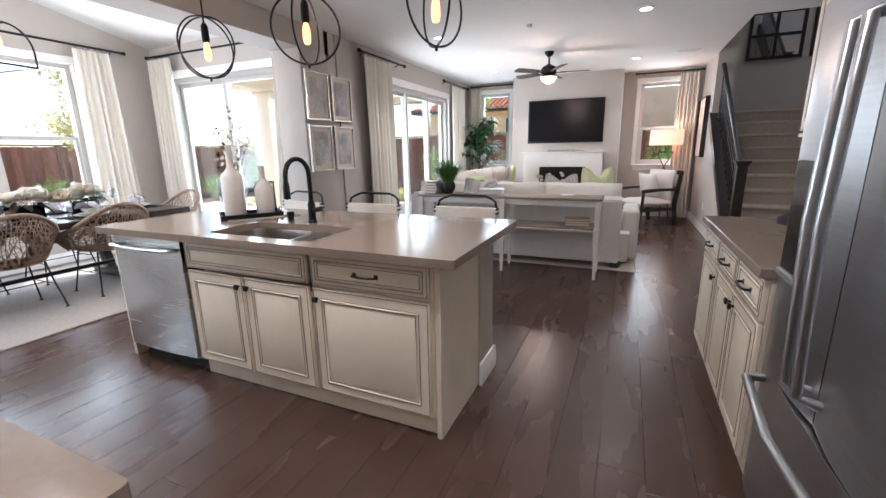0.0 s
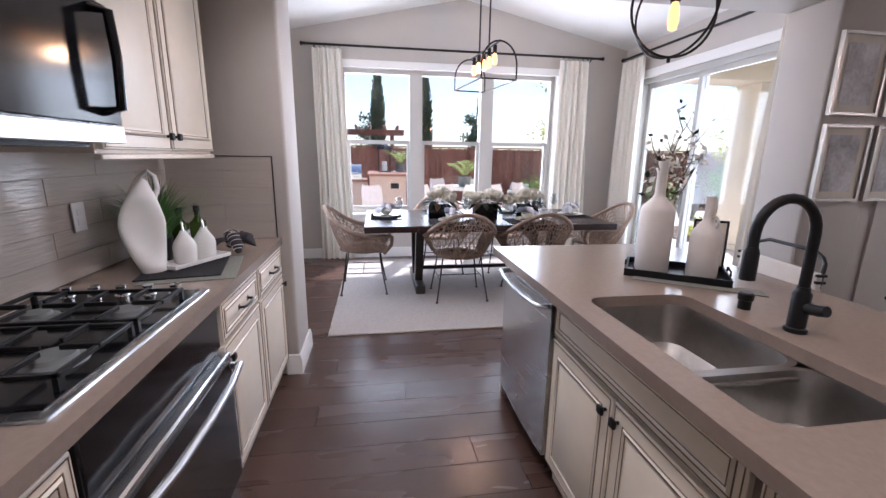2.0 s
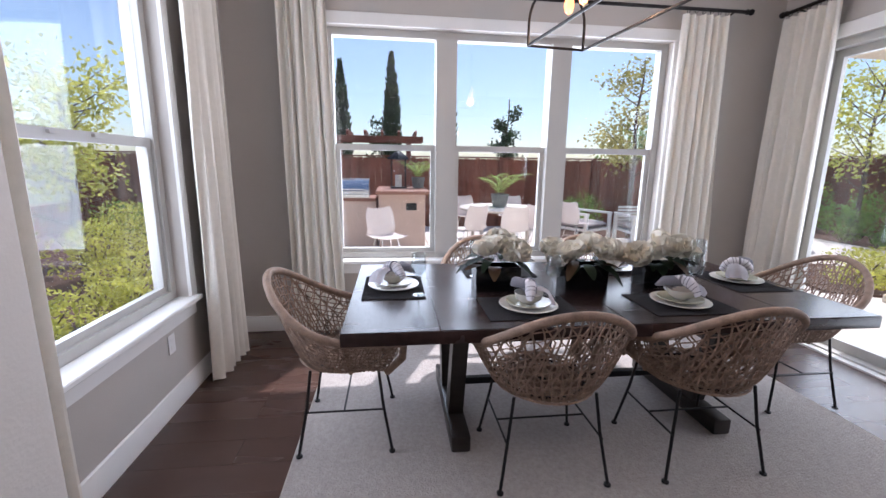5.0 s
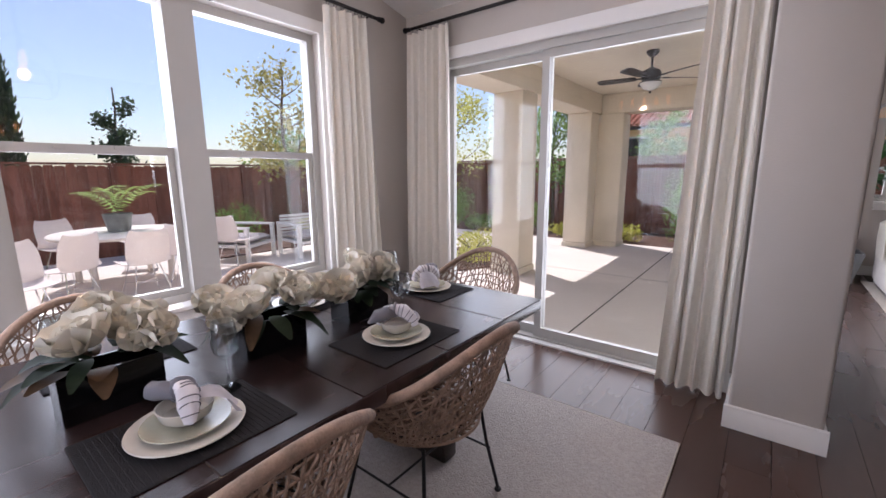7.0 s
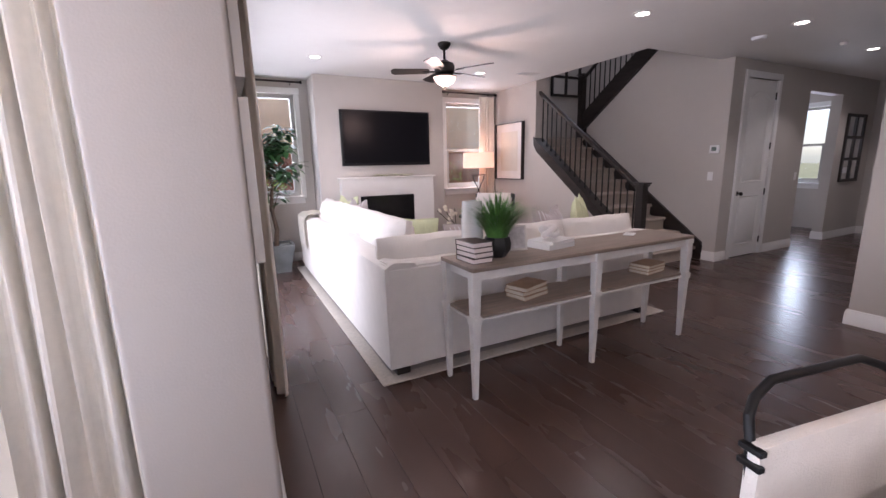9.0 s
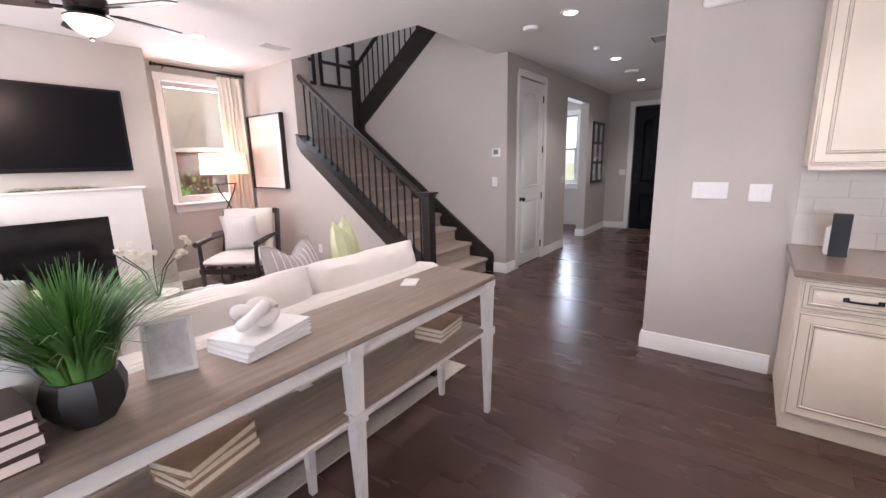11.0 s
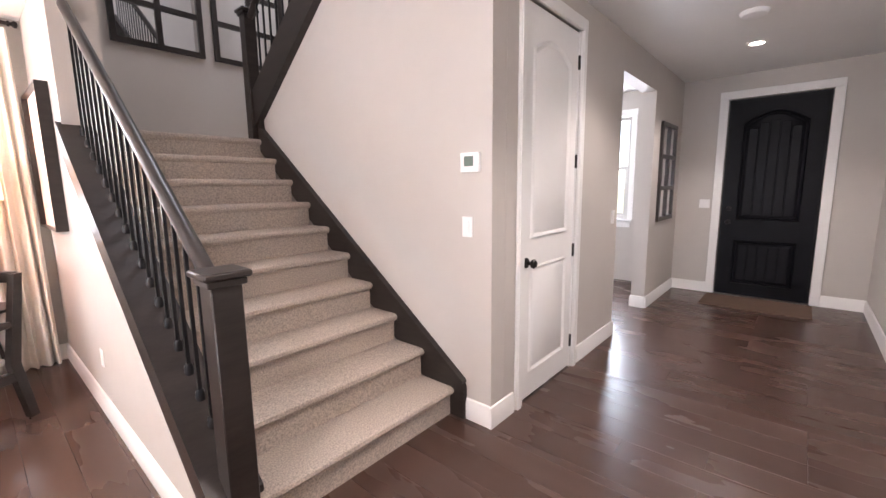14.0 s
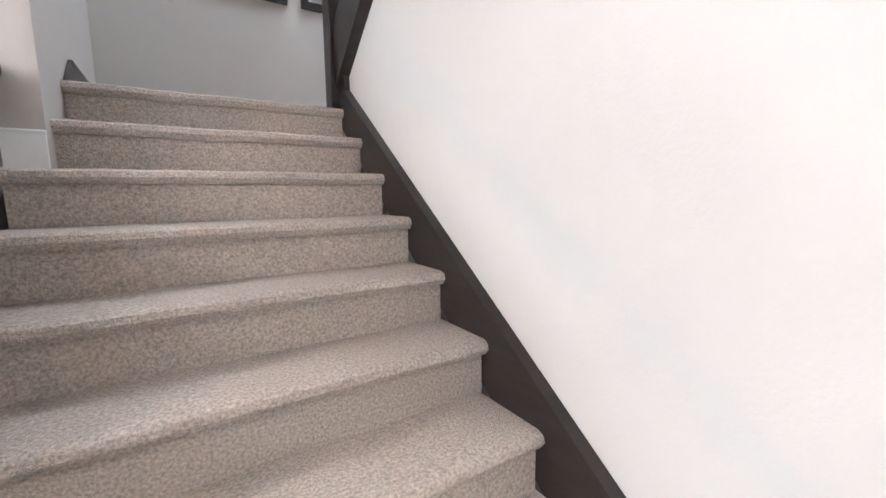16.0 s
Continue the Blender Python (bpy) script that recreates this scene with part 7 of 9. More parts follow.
house(-11.8, -1.0, 24.0, 34.0, 3.5, M_STUCCOOR, "orange stucco neighbouring house with a terracotta tile roof", [(-10.2, -8.6, 1.9, 3.1), (-6.5, -5.0, 1.9, 3.1)])
house(-3.0, 8.0, 14.2, 22.0, 5.2, M_STUCCOOR, "two-storey orange stucco house close behind the north fence", [(-2.0, -1.0, 3.4, 4.6)], 0.12)


# ---- tabletop things ----
def plate(t, r, z, m, label):
    return part("plate", lathem([(0.0, z + 0.001), (r * 0.62, z), (r * 0.7, z + 0.004), (r, z + 0.016), (r * 0.99, z + 0.019), (r * 0.68, z + 0.009), (0.0, z + 0.006)], 36), m, t, label)


def cloth_knot(t, seed, m1, m2, z, s=1.0, lines=None):
    """A soft cloth drawn through a knot: an arched bundle, a corner draped outwards and a pointed tail."""
    rr = random.Random(seed)
    bundle = [(-0.078, 0.004, 0.030), (-0.060, 0, 0.062), (-0.030, -0.003, 0.084), (0.0, 0, 0.090), (0.030, 0.004, 0.080), (0.058, 0.006, 0.052), (0.070, 0.004, 0.030)]
    rad = [0.014, 0.022, 0.027, 0.023, 0.027, 0.022, 0.012]
    P = [Vector((x * s, y * s, z + h * s)) for x, y, h in bundle]
    bm = bmesh.new()
    tube(bm, P, [r * s for r in rad], 18)
    for v in bm.verts:
        n_ = noise.noise((v.co.x * 34 + seed, v.co.y * 60, v.co.z * 34))
        v.co += Vector((0.0, n_ * 0.010 * s, n_ * 0.008 * s))
    part("fold", bm, m1, t, "gathered arched cloth fold")
    if lines:
        bm = bmesh.new()
        for k in range(1, 12):
            f = k / 12 * (len(P) - 1)
            i, g = int(f), f - int(f)
            c, r = P[i].lerp(P[i + 1], g), (rad[i] + (rad[i + 1] - rad[i]) * g) * s * 1.05
            d = (P[i + 1] - P[i]).normalized()
            up = Vector((0, 1, 0)).cross(d)
            tube(bm, [c + Vector((0, 1, 0)) * r * math.cos(q) + up * r * math.sin(q) for q in [2 * math.pi * j / 18 for j in range(18)]], 0.0016 * s, 4, closed=True)
        tagged(part("stripe", bm, lines, t, "thin woven stripes"), kind="stuff")
    bm = bmesh.new()
    path = [(0.0, 0.070), (0.028, 0.082), (0.058, 0.078), (0.082, 0.062), (0.098, 0.036), (0.108, 0.014)]
    G_ = []
    for i, (r, h) in enumerate(path):
        row = []
        for j in range(13):
            v = j / 6 - 1
            w = (0.016 + 0.048 * (i / 5) ** 0.7) * (1 - 0.25 * (i == 5) * abs(v))
            fold = 0.007 * math.sin(v * 6.5 + seed) * (i / 5)
            row.append(bm.verts.new((v * w * s - 0.02 * s, -(r + fold) * s, z + (h + 0.5 * fold - 0.010 * v * v) * s)))
        G_.append(row)
    for i in range(5):
        for j in range(12):
            bm.faces.new((G_[i][j], G_[i + 1][j], G_[i + 1][j + 1], G_[i][j + 1]))
    bmesh.ops.solidify(bm, geom=bm.faces[:], thickness=0.003)
    part("draped_corner", bm, m1, t, "corner draped outwards")
    bm = bmesh.new()
    tube(bm, [(0.0, 0.01 * s, z + 0.07 * s), (0.028 * s, 0.035 * s, z + 0.086 * s), (0.058 * s, 0.055 * s, z + 0.080 * s), (0.09 * s, 0.072 * s, z + 0.054 * s)], [0.010 * s, 0.026 * s, 0.024 * s, 0.004 * s], 14)
    for v in bm.verts:
        n_ = noise.noise((v.co.x * 40, v.co.y * 40 + seed, v.co.z * 40))
        v.co += Vector((n_ * 0.007 * s, 0, n_ * 0.009 * s))
    part("tail", bm, m2, t, "pointed folded tail")
    bm = bmesh.new()
    tube(bm, [(0.002 * s, 0.026 * s * math.cos(a), z + s * 0.088 + 0.026 * s * math.sin(a)) for a in [2 * math.pi * k / 14 for k in range(14)]], 0.0055 * s, 8, closed=True)
    part("knot", bm, m2, t, "tight knot")


TZ = 0.764
def setting(x, y, rz, seed):
    pm = thing("placemat", x, y, TZ, rz, "charcoal ribbed cloth placemat on the dark table", "placemat", "placemats on the dining table")
    part("cloth", boxm(-0.225, 0.225, -0.165, 0.165, 0.0, 0.004, 0.0015), M_MAT, pm)
    bm = bmesh.new()
    for k in range(30):
        xx = -0.218 + 0.4365 * k / 29
        box(bm, xx - 0.002, xx + 0.002, -0.16, 0.16, 0.0042, 0.0056)
    tagged(part("rib", bm, M_MAT, pm, "fine woven ribs", ), kind="stuff")
    pl = thing("dinner_plate", x, y, TZ + 0.006, rz, "cream stoneware dinner plate under a smaller sage plate", "plate", "dinner plates")
    plate(pl, 0.142, 0, M_PLATE, "cream dinner plate")
    p2 = thing("salad_plate", x, y, TZ + 0.018, rz, "sage stoneware salad plate stacked on a cream plate", "plate", "salad plates")
    plate(p2, 0.108, 0, M_PLATE2, "sage salad plate")
    b = thing("bowl", x, y, TZ + 0.028, rz, "small pale stoneware bowl holding a knotted napkin", "bowl", "soup bowls")
    part("body", lathem([(0.0, 0.004), (0.03, 0.0), (0.036, 0.004), (0.06, 0.022), (0.070, 0.052), (0.066, 0.052), (0.055, 0.024), (0.0, 0.012)], 30), M_PLATE, b)
    nk = thing("napkin", x, y, TZ + 0.03, rz + seed * 40, "white and charcoal striped napkin knotted in a bowl", "napkin", "knotted napkins")
    cloth_knot(nk, seed, M_NAPKIN, M_STRIPE, 0.0, 1.05, M_STRIPE)
    c, s = math.cos(radians(rz)), math.sin(radians(rz))
    gx, gy = x + c * 0.17 - s * 0.13, y + s * 0.17 + c * 0.13
    g = thing("wine_glass", gx, gy, TZ + 0.006, 0, "clear stemmed wine glass beside the plates", "wine glass", "wine glasses")
    part("bowl", lathem([(0.0, 0.098), (0.012, 0.10), (0.034, 0.125), (0.041, 0.155), (0.036, 0.205), (0.032, 0.225), (0.0308, 0.225), (0.0348, 0.2), (0.0395, 0.155), (0.033, 0.127), (0.0, 0.102)], 24), M_WINE, g, "tapered glass bowl")
    part("stem", lathem([(0.0, 0.0035), (0.034, 0.001), (0.035, 0.0), (0.0, -0.0005)], 24), M_WINE, g, "flat glass foot")
    part("stem", tubem([(0, 0, 0.002), (0, 0, 0.05), (0, 0, 0.10)], [0.006, 0.0032, 0.005], 10), M_WINE, g, "slim glass stem")


setting(-5.30, 0.95, 0, 1)
setting(-4.90, 1.60, 90, 2)
setting(-4.90, 2.40, 90, 3)
setting(-5.62, 1.62, -90, 4)
setting(-5.62, 2.42, -90, 5)
setting(-5.28, 3.05, 180, 6)


def magnolia(t, c, r, rr):
    """One open flower of cupped petals."""
    bm = bmesh.new()
    tilt = pose(*c, rr.uniform(-50, 50), rr.uniform(-50, 50), rr.uniform(0, 360))
    for ring, n, op, L in ((0, 5, rr.uniform(0.16, 0.30), 0.80), (1, 6, rr.uniform(0.42, 0.78), 1.0)):
        for k in range(n):
            a = 2 * math.pi * (k + 0.5 * ring) / n
            ca, sa = math.cos(a), math.sin(a)
            G_ = []
            for i in range(6):
                f = i / 5
                out = r * L * math.sin(f * 1.35) * op
                up = r * L * (f * 1.0 - 0.22 * op * f * f)
                w = r * 0.78 * math.sin(math.pi * (0.12 + 0.80 * f)) ** 0.6
                G_.append([bm.verts.new((ca * (out - abs(v) ** 2 * r * 0.12) - sa * w * v, sa * (out - abs(v) ** 2 * r * 0.12) + ca * w * v, up + abs(v) ** 2 * r * 0.08)) for v in (-1, -0.5, 0, 0.5, 1)])
            for i in range(5):
                for j in range(4):
                    bm.faces.new((G_[i][j], G_[i][j + 1], G_[i + 1][j + 1], G_[i + 1][j]))
    bm.transform(tilt)
    part("flower", bm, M_PETAL, t, "open ivory magnolia flower")


def big_leaf(bm, base, d, L, w, bend=0.3):
    d = Vector(d).normalized()
    s = d.cross(Vector((0, 0, 1)))
    s = s.normalized() if s.length > 0.01 else Vector((1, 0, 0))
    n = s.cross(d)
    rows = []
    for i in range(6):
        f = i / 5
        ww = w * math.sin(math.pi * (0.06 + 0.90 * f)) ** 0.8
        c = Vector(base) + d * L * f - Vector((0, 0, 1)) * L * bend * f * f
        rows.append([bm.verts.new(c - s * ww + n * ww * 0.2), bm.verts.new(c), bm.verts.new(c + s * ww + n * ww * 0.2)])
    for i in range(5):
        for j in range(2):
            bm.faces.new((rows[i][j], rows[i][j + 1], rows[i + 1][j + 1], rows[i + 1][j]))


def centrepiece(x, y, seed, rz=90):
    rr = random.Random(seed)
    t = thing("flower_arrangement", x, y, TZ, rz, "ivory magnolias with dark leaves in a black glass box", "flower arrangement", "magnolia boxes on the table")
    bm = bmesh.new()
    a, b, h = 0.125, 0.065, 0.135
    for q in ((-a, a, -b, -b + 0.006), (-a, a, b - 0.006, b), (-a, -a + 0.006, -b + 0.006, b - 0.006), (a - 0.006, a, -b + 0.006, b - 0.006)):
        box(bm, *q, 0, h)
    box(bm, -a + 0.006, a - 0.006, -b + 0.006, b - 0.006, 0, 0.1)
    part("vase", bm, M_GLOSSBLK, t, "black glass box vase")
    for k in range(9):
        u, v = rr.uniform(-0.20, 0.20), rr.uniform(-0.11, 0.11)
        magnolia(t, (u, v, h + 0.02 + 0.075 * (1 - abs(u) / 0.18) + rr.uniform(-0.01, 0.02)), rr.uniform(0.082, 0.104), rr)
    for k in range(20):
        bm = bmesh.new()
        an = rr.uniform(0, 6.28)
        big_leaf(bm, (0.09 * math.cos(an), 0.05 * math.sin(an), h - 0.005 + rr.uniform(0, 0.05)), (math.cos(an), math.sin(an), rr.uniform(-0.1, 0.6)), rr.uniform(0.10, 0.16), rr.uniform(0.024, 0.036), rr.uniform(0.2, 0.7))
        part("leaf", bm, M_LEAFDK if k % 3 else M_LEAFBRN, t, "glossy dark leaf" if k % 3 else "brown-backed leaf")


centrepiece(-5.24, 1.52, 41)
centrepiece(-5.24, 2.03, 42)
centrepiece(-5.24, 2.50, 43)


# island tray with bottles and branches
def bottle(x, y, r, h, neck_h, nr, label, handle=False, z=0.938):
    t = thing("bottle_vase", x, y, z, 0, label, "vase")
    part("body", lathem([(0.0, 0.0), (r * 0.93, 0.0), (r, 0.01), (r, h), (r * 0.93, h + 0.018), (nr * 1.5, h + 0.055), (nr * 1.05, h + 0.07), (nr, h + 0.08), (nr, h + neck_h), (nr * 0.8, h + neck_h), (nr * 0.75, h + 0.08)], 40), M_CERAMIC, t, "matte cylindrical body")
    if handle:
        part("handle", tubem([(nr, 0, h + 0.08), (nr + 0.02, 0, h + 0.085), (nr + 0.032, 0, h + 0.065), (nr + 0.025, 0, h + 0.04)], 0.006, 8), M_CERAMIC, t, "small loop handle")
    return t


t = thing("tray", -2.40, 2.155, ISL_TOP, 54, "black rectangular metal tray on the island", "tray")
bm = bmesh.new()
box(bm, -0.20, 0.20, -0.13, 0.13, 0.0, 0.006)
for q in ((-0.20, 0.20, -0.13, -0.122), (-0.20, 0.20, 0.122, 0.13), (-0.20, -0.192, -0.122, 0.122), (0.192, 0.20, -0.122, 0.122)):
    box(bm, *q, 0.006, 0.032)
part("base", bm, M_BLACK, t, "black tray with low walls")
for s in (-1, 1):
    part("handle", tubem([(s * 0.2, -0.05, 0.03), (s * 0.2, -0.045, 0.05), (s * 0.2, 0.045, 0.05), (s * 0.2, 0.05, 0.03)], 0.004, 6), M_BLACK, t, "thin wire handle")
bottle(-2.46, 2.08, 0.070, 0.27, 0.215, 0.021, "tall matte white bottle vase on the black tray", z=0.922)
bottle(-2.33, 2.225, 0.060, 0.18, 0.165, 0.020, "short matte white handled bottle vase on the black tray", True, z=0.922)
t = thing("cloth_runner", -2.31, 2.10, ISL_TOP, 54, "sage cloth runner under the black tray", "table linen")
part("cloth", boxm(-0.17, 0.30, -0.08, 0.0, 0.0005, 0.0035, 0.001), M_SAGE, t)
t = thing("picture_frame", -2.46, 2.36, ISL_TOP, 50, "small standing frame with a sage green mat", "picture frame")
bm = boxm(-0.07, 0.07, -0.006, 0.006, 0.0, 0.23, 0.003)
bm.transform(pose(0, 0, 0.002, -10, 0, 0))
part("frame", bm, M_BLACK, t)
bm = boxm(-0.06, 0.06, -0.009, -0.007, 0.012, 0.218)
bm.transform(pose(0, 0, 0.002, -10, 0, 0))
part("print", bm, M_PAPERART, t, "cream and sage print")
t = thing("branch_vase", -2.62, 2.16, ISL_TOP, 0, "clear glass vase with bare twigs and pale blossoms", "vase")
part("glass", lathem([(0.0, 0.0), (0.05, 0.0), (0.055, 0.01), (0.06, 0.26), (0.057, 0.26), (0.05, 0.014), (0, 0.012)], 28), M_WINE, t, "clear cylinder")
rr = random.Random(5)
tips = []
for k in range(7):
    a = rr.uniform(0, 6.28)
    p = Vector((0.01 * math.cos(a), 0.01 * math.sin(a), 0.02))
    pts = [p]
    d = Vector((math.cos(a) * 0.35, math.sin(a) * 0.35, 1)).normalized()
    for s in range(6):
        d = (d + Vector((rr.uniform(-0.35, 0.35), rr.uniform(-0.35, 0.35), 0.05))).normalized()
        p = p + d * 0.105
        pts.append(p)
        if s > 1:
            e = p + Vector((rr.uniform(-0.09, 0.09), rr.uniform(-0.09, 0.09), rr.uniform(0.02, 0.09)))
            tips += [p, e]
            part("twig", tubem([p, p.lerp(e, 0.5) + Vector((0, 0, -0.008)), e], [0.0025, 0.002, 0.0012], 5), M_BARK, t, "bare side twig")
    part("branch", tubem(pts, [0.005, 0.0045, 0.004, 0.0035, 0.003, 0.0022, 0.0015], 6), M_BARK, t, "bare dark branch")
vs, fs = leaves([Vector(rr.choice(tips)) + Vector((rr.gauss(0, 0.012), rr.gauss(0, 0.012), rr.gauss(0, 0.012))) for _ in range(130)], 0.034, rr)
raw_part("blossom", vs, fs, M_PETAL, t, "pale blossoms", "stuff")
vs, fs = leaves([Vector(rr.choice(tips)) + Vector((rr.gauss(0, 0.012), rr.gauss(0, 0.012), rr.gauss(0, 0.012))) for _ in range(50)], 0.034, rr)
raw_part("leaf", vs, fs, M_LEAFDK, t, "small dark leaves", "stuff")


def stool(x, y, rz):
    t = thing("bar_stool", x, y, 0, rz, "cream canvas sling bar stool with a black metal frame", "bar stool", "bar stools at the island")
    for sx in (-1, 1):
        part("leg", tubem([(sx * 0.20, 0.20, 0.0), (sx * 0.20, 0.20, 0.66)], 0.010, 8), M_BLACK, t, "black front leg")
        part("leg", tubem([(sx * 0.20, -0.19, 0.0), (sx * 0.20, -0.19, 0.62), (sx * 0.21, -0.25, 0.80)], 0.010, 8), M_BLACK, t, "black rear leg")
        part("arm_bar", tubem([(sx * 0.20, 0.20, 0.64), (sx * 0.20, -0.2, 0.64)], 0.010, 8), M_BLACK, t, "black side bar")
    part("footrest", tubem([(-0.2, 0.2, 0.22), (0.2, 0.2, 0.22)], 0.009, 8), M_BLACK, t, "black footrest")
    part("stretcher", tubem([(-0.2, -0.19, 0.3), (0.2, -0.19, 0.3)], 0.009, 8), M_BLACK, t, "black rear stretcher")
    hoop = [(-0.225, -0.25, 0.74), (-0.225, -0.27, 0.94), (-0.215, -0.285, 0.99), (-0.185, -0.30, 1.01), (-0.13, -0.31, 1.03), (0.13, -0.31, 1.03), (0.185, -0.30, 1.01), (0.215, -0.285, 0.99), (0.225, -0.27, 0.94), (0.225, -0.25, 0.74)]
    part("hoop", tubem(hoop, 0.009, 10), M_BLACK, t, "black metal back hoop")
    bm = bmesh.new()
    box(bm, -0.235, 0.235, -0.275, -0.243, 0.70, 0.955, 0.012, 2)
    part("backrest", bm, M_CANVAS, t, "cream canvas back sling")
    for zz in (0.74, 0.77, 0.91, 0.94):
        for sx in (-1, 1):
            part("strap", boxm(sx * 0.235 - 0.008, sx * 0.235 + 0.008, -0.28, -0.238, zz, zz + 0.012, 0.002), M_BLACK, t, "black lacing strap")
    part("seat", boxm(-0.19, 0.19, -0.19, 0.20, 0.645, 0.675, 0.012, 2), M_CANVAS, t, "cream canvas seat")


for x, y, rz in ((-2.48, 2.47, 171), (-1.77, 2.50, 180), (-1.0, 2.52, 180)):
    stool(x, y, rz)

# range counter things
t = thing("place_mat", -2.69, 0.07, ISL_TOP, 12, "black and sage layered cloth mats on the worktop", "table linen")
part("cloth", boxm(-0.22, 0.18, -0.18, 0.17, 0.0, 0.0035, 0.001), M_SAGE, t, "sage fringed cloth")
part("cloth", boxm(-0.23, 0.13, -0.20, 0.11, 0.004, 0.009, 0.002), M_MAT, t, "charcoal folded cloth")
t = thing("sculptural_vase", -2.66, -0.08, 0.925, -48, "tall white teardrop ceramic vase on a dark mat", "vase")
bm = bmesh.new()
rings = []
for k in range(22):
    f = k / 21
    half = 0.045 + 0.040 * math.sin(math.pi * min(1, f / 0.62) / 2) - 0.068 * max(0.0, (f - 0.5) / 0.5) ** 1.5
    deep = 0.036 + 0.016 * math.sin(math.pi * f) - 0.022 * f
    cx = -0.018 * f + 0.030 * math.sin(f * 2.6)
    ring = []
    for q in range(32):
        a = 2 * math.pi * q / 32
        hollow = max(0.0, math.sin(a)) ** 2 * math.sin(math.pi * min(1, max(0, (f - 0.08) / 0.70))) ** 0.6 * deep * 0.85
        ring.append(bm.verts.new((cx + half * math.cos(a), deep * math.sin(a) - hollow, 0.385 * f + (0.012 * math.cos(a) if k > 18 else 0))))
    rings.append(ring)
for A, B in zip(rings, rings[1:]):
    for q in range(32):
        bm.faces.new((A[q], A[(q + 1) % 32], B[(q + 1) % 32], B[q]))
bm.faces.new(rings[0][::-1])
part("body", bm, M_GLAZEWHITE, t, "white hollowed ceramic body")
part("loop", tubem([(-0.030, 0.0, 0.30), (-0.050, 0.002, 0.345), (-0.045, 0.002, 0.395), (-0.020, 0.0, 0.415), (0.004, 0.0, 0.395), (0.006, 0.0, 0.36)], [0.011, 0.010, 0.009, 0.009, 0.009, 0.010], 10), M_GLAZEWHITE, t, "open ceramic loop at the top")
t = thing("serving_dish", -2.81, 0.02, 0.925, -27, "white rectangular ceramic dish holding two cruets", "dish")
bm = bmesh.new()
box(bm, -0.145, 0.145, -0.055, 0.055, 0, 0.006, 0.002)
for q in ((-0.15, 0.15, -0.06, -0.054), (-0.15, 0.15, 0.054, 0.06), (-0.15, -0.144, -0.054, 0.054), (0.144, 0.15, -0.054, 0.054)):
    box(bm, *q, 0.003, 0.02, 0.001)
part("body", bm, M_GLAZEWHITE, t)
for dx in (-0.055, 0.05):
    c, s = math.cos(radians(-27)), math.sin(radians(-27))
    t = thing("oil_cruet", -2.82 + dx * c, 0.02 + dx * s, 0.932, 0, "white ceramic oil cruet with a steel spout", "cruet", "white cruets")
    part("body", lathem([(0, 0), (0.042, 0), (0.046, 0.01), (0.048, 0.075), (0.042, 0.095), (0.016, 0.135), (0.012, 0.145), (0, 0.145)], 28), M_GLAZEWHITE, t, "white bottle body")
    part("spout", tubem([(0, 0, 0.143), (0, 0, 0.16), (0.006, 0, 0.185)], [0.007, 0.005, 0.0035], 8), M_CHROME, t, "steel pourer")
for x, y in ((-3.16, -0.09), (-3.07, -0.14)):
    t = thing("olive_oil_bottle", x, y, ISL_TOP, 10, "green glass oil bottle with a cream label", "bottle", "green oil bottles")
    part("body", boxm(-0.035, 0.035, -0.035, 0.035, 0.0, 0.15, 0.010, 3), M_OIL, t, "square green glass body")
    part("neck", lathem([(0.03, 0.148), (0.014, 0.17), (0.013, 0.20), (0, 0.20)], 16), M_OIL, t, "green glass neck")
    part("cap", lathem([(0.016, 0.196), (0.016, 0.228), (0, 0.228)], 16), M_BLACK, t, "black cap")
    part("label", boxm(-0.026, 0.026, 0.0352, 0.0362, 0.03, 0.115), M_LABEL, t, "cream label with a dark round mark")
    part("label", lathem([(0.0, 0.0369), (0.017, 0.0368), (0.017, 0.0363)], 20, (0, 0, 0.082), "y"), M_BLACK, t, "dark round mark")
t = thing("potted_grass", -2.90, -0.17, ISL_TOP, 0, "spiky green artificial grass in a dark pot", "potted plant")
part("pot", lathem([(0.05, 0), (0.065, 0.11), (0.06, 0.11), (0, 0.10)], 24), M_POT, t, "dark round pot")
bm = bmesh.new()
blades(bm, 420, 0.05, 0.30, 0.26, random.Random(8), 0.0035, 0.10)
tagged(part("grass", bm, M_GRASS_BLADE, t, "long arching blades"), kind="stuff")
for x, y, rz, nm in ((-3.02, 0.12, 30, "striped black and white tea towel bunched on the worktop"), (0.80, 2.45, 70, "striped black and white tea towel beside the fridge"), (-1.35, -0.03, 0, "striped black and white tea towel near the cooktop")):
    t = thing("tea_towel", x, y, ISL_TOP - 0.012, rz, nm, "tea towel")
    cloth_knot(t, int(abs(x) * 10), M_SASH, M_SASH, -0.002, 1.15, M_NAPKIN)
t = thing("cream_jar", 1.02, 2.9, ISL_TOP, 0, "white ceramic canister with a black stand", "jar")
part("body", lathem([(0, 0), (0.05, 0), (0.055, 0.01), (0.055, 0.15), (0.03, 0.17), (0, 0.17)], 28), M_GLAZEWHITE, t, "white canister")
part("stand", boxm(-0.08, -0.065, -0.04, 0.04, 0.0, 0.24), M_BLACK, t, "black upright stand")


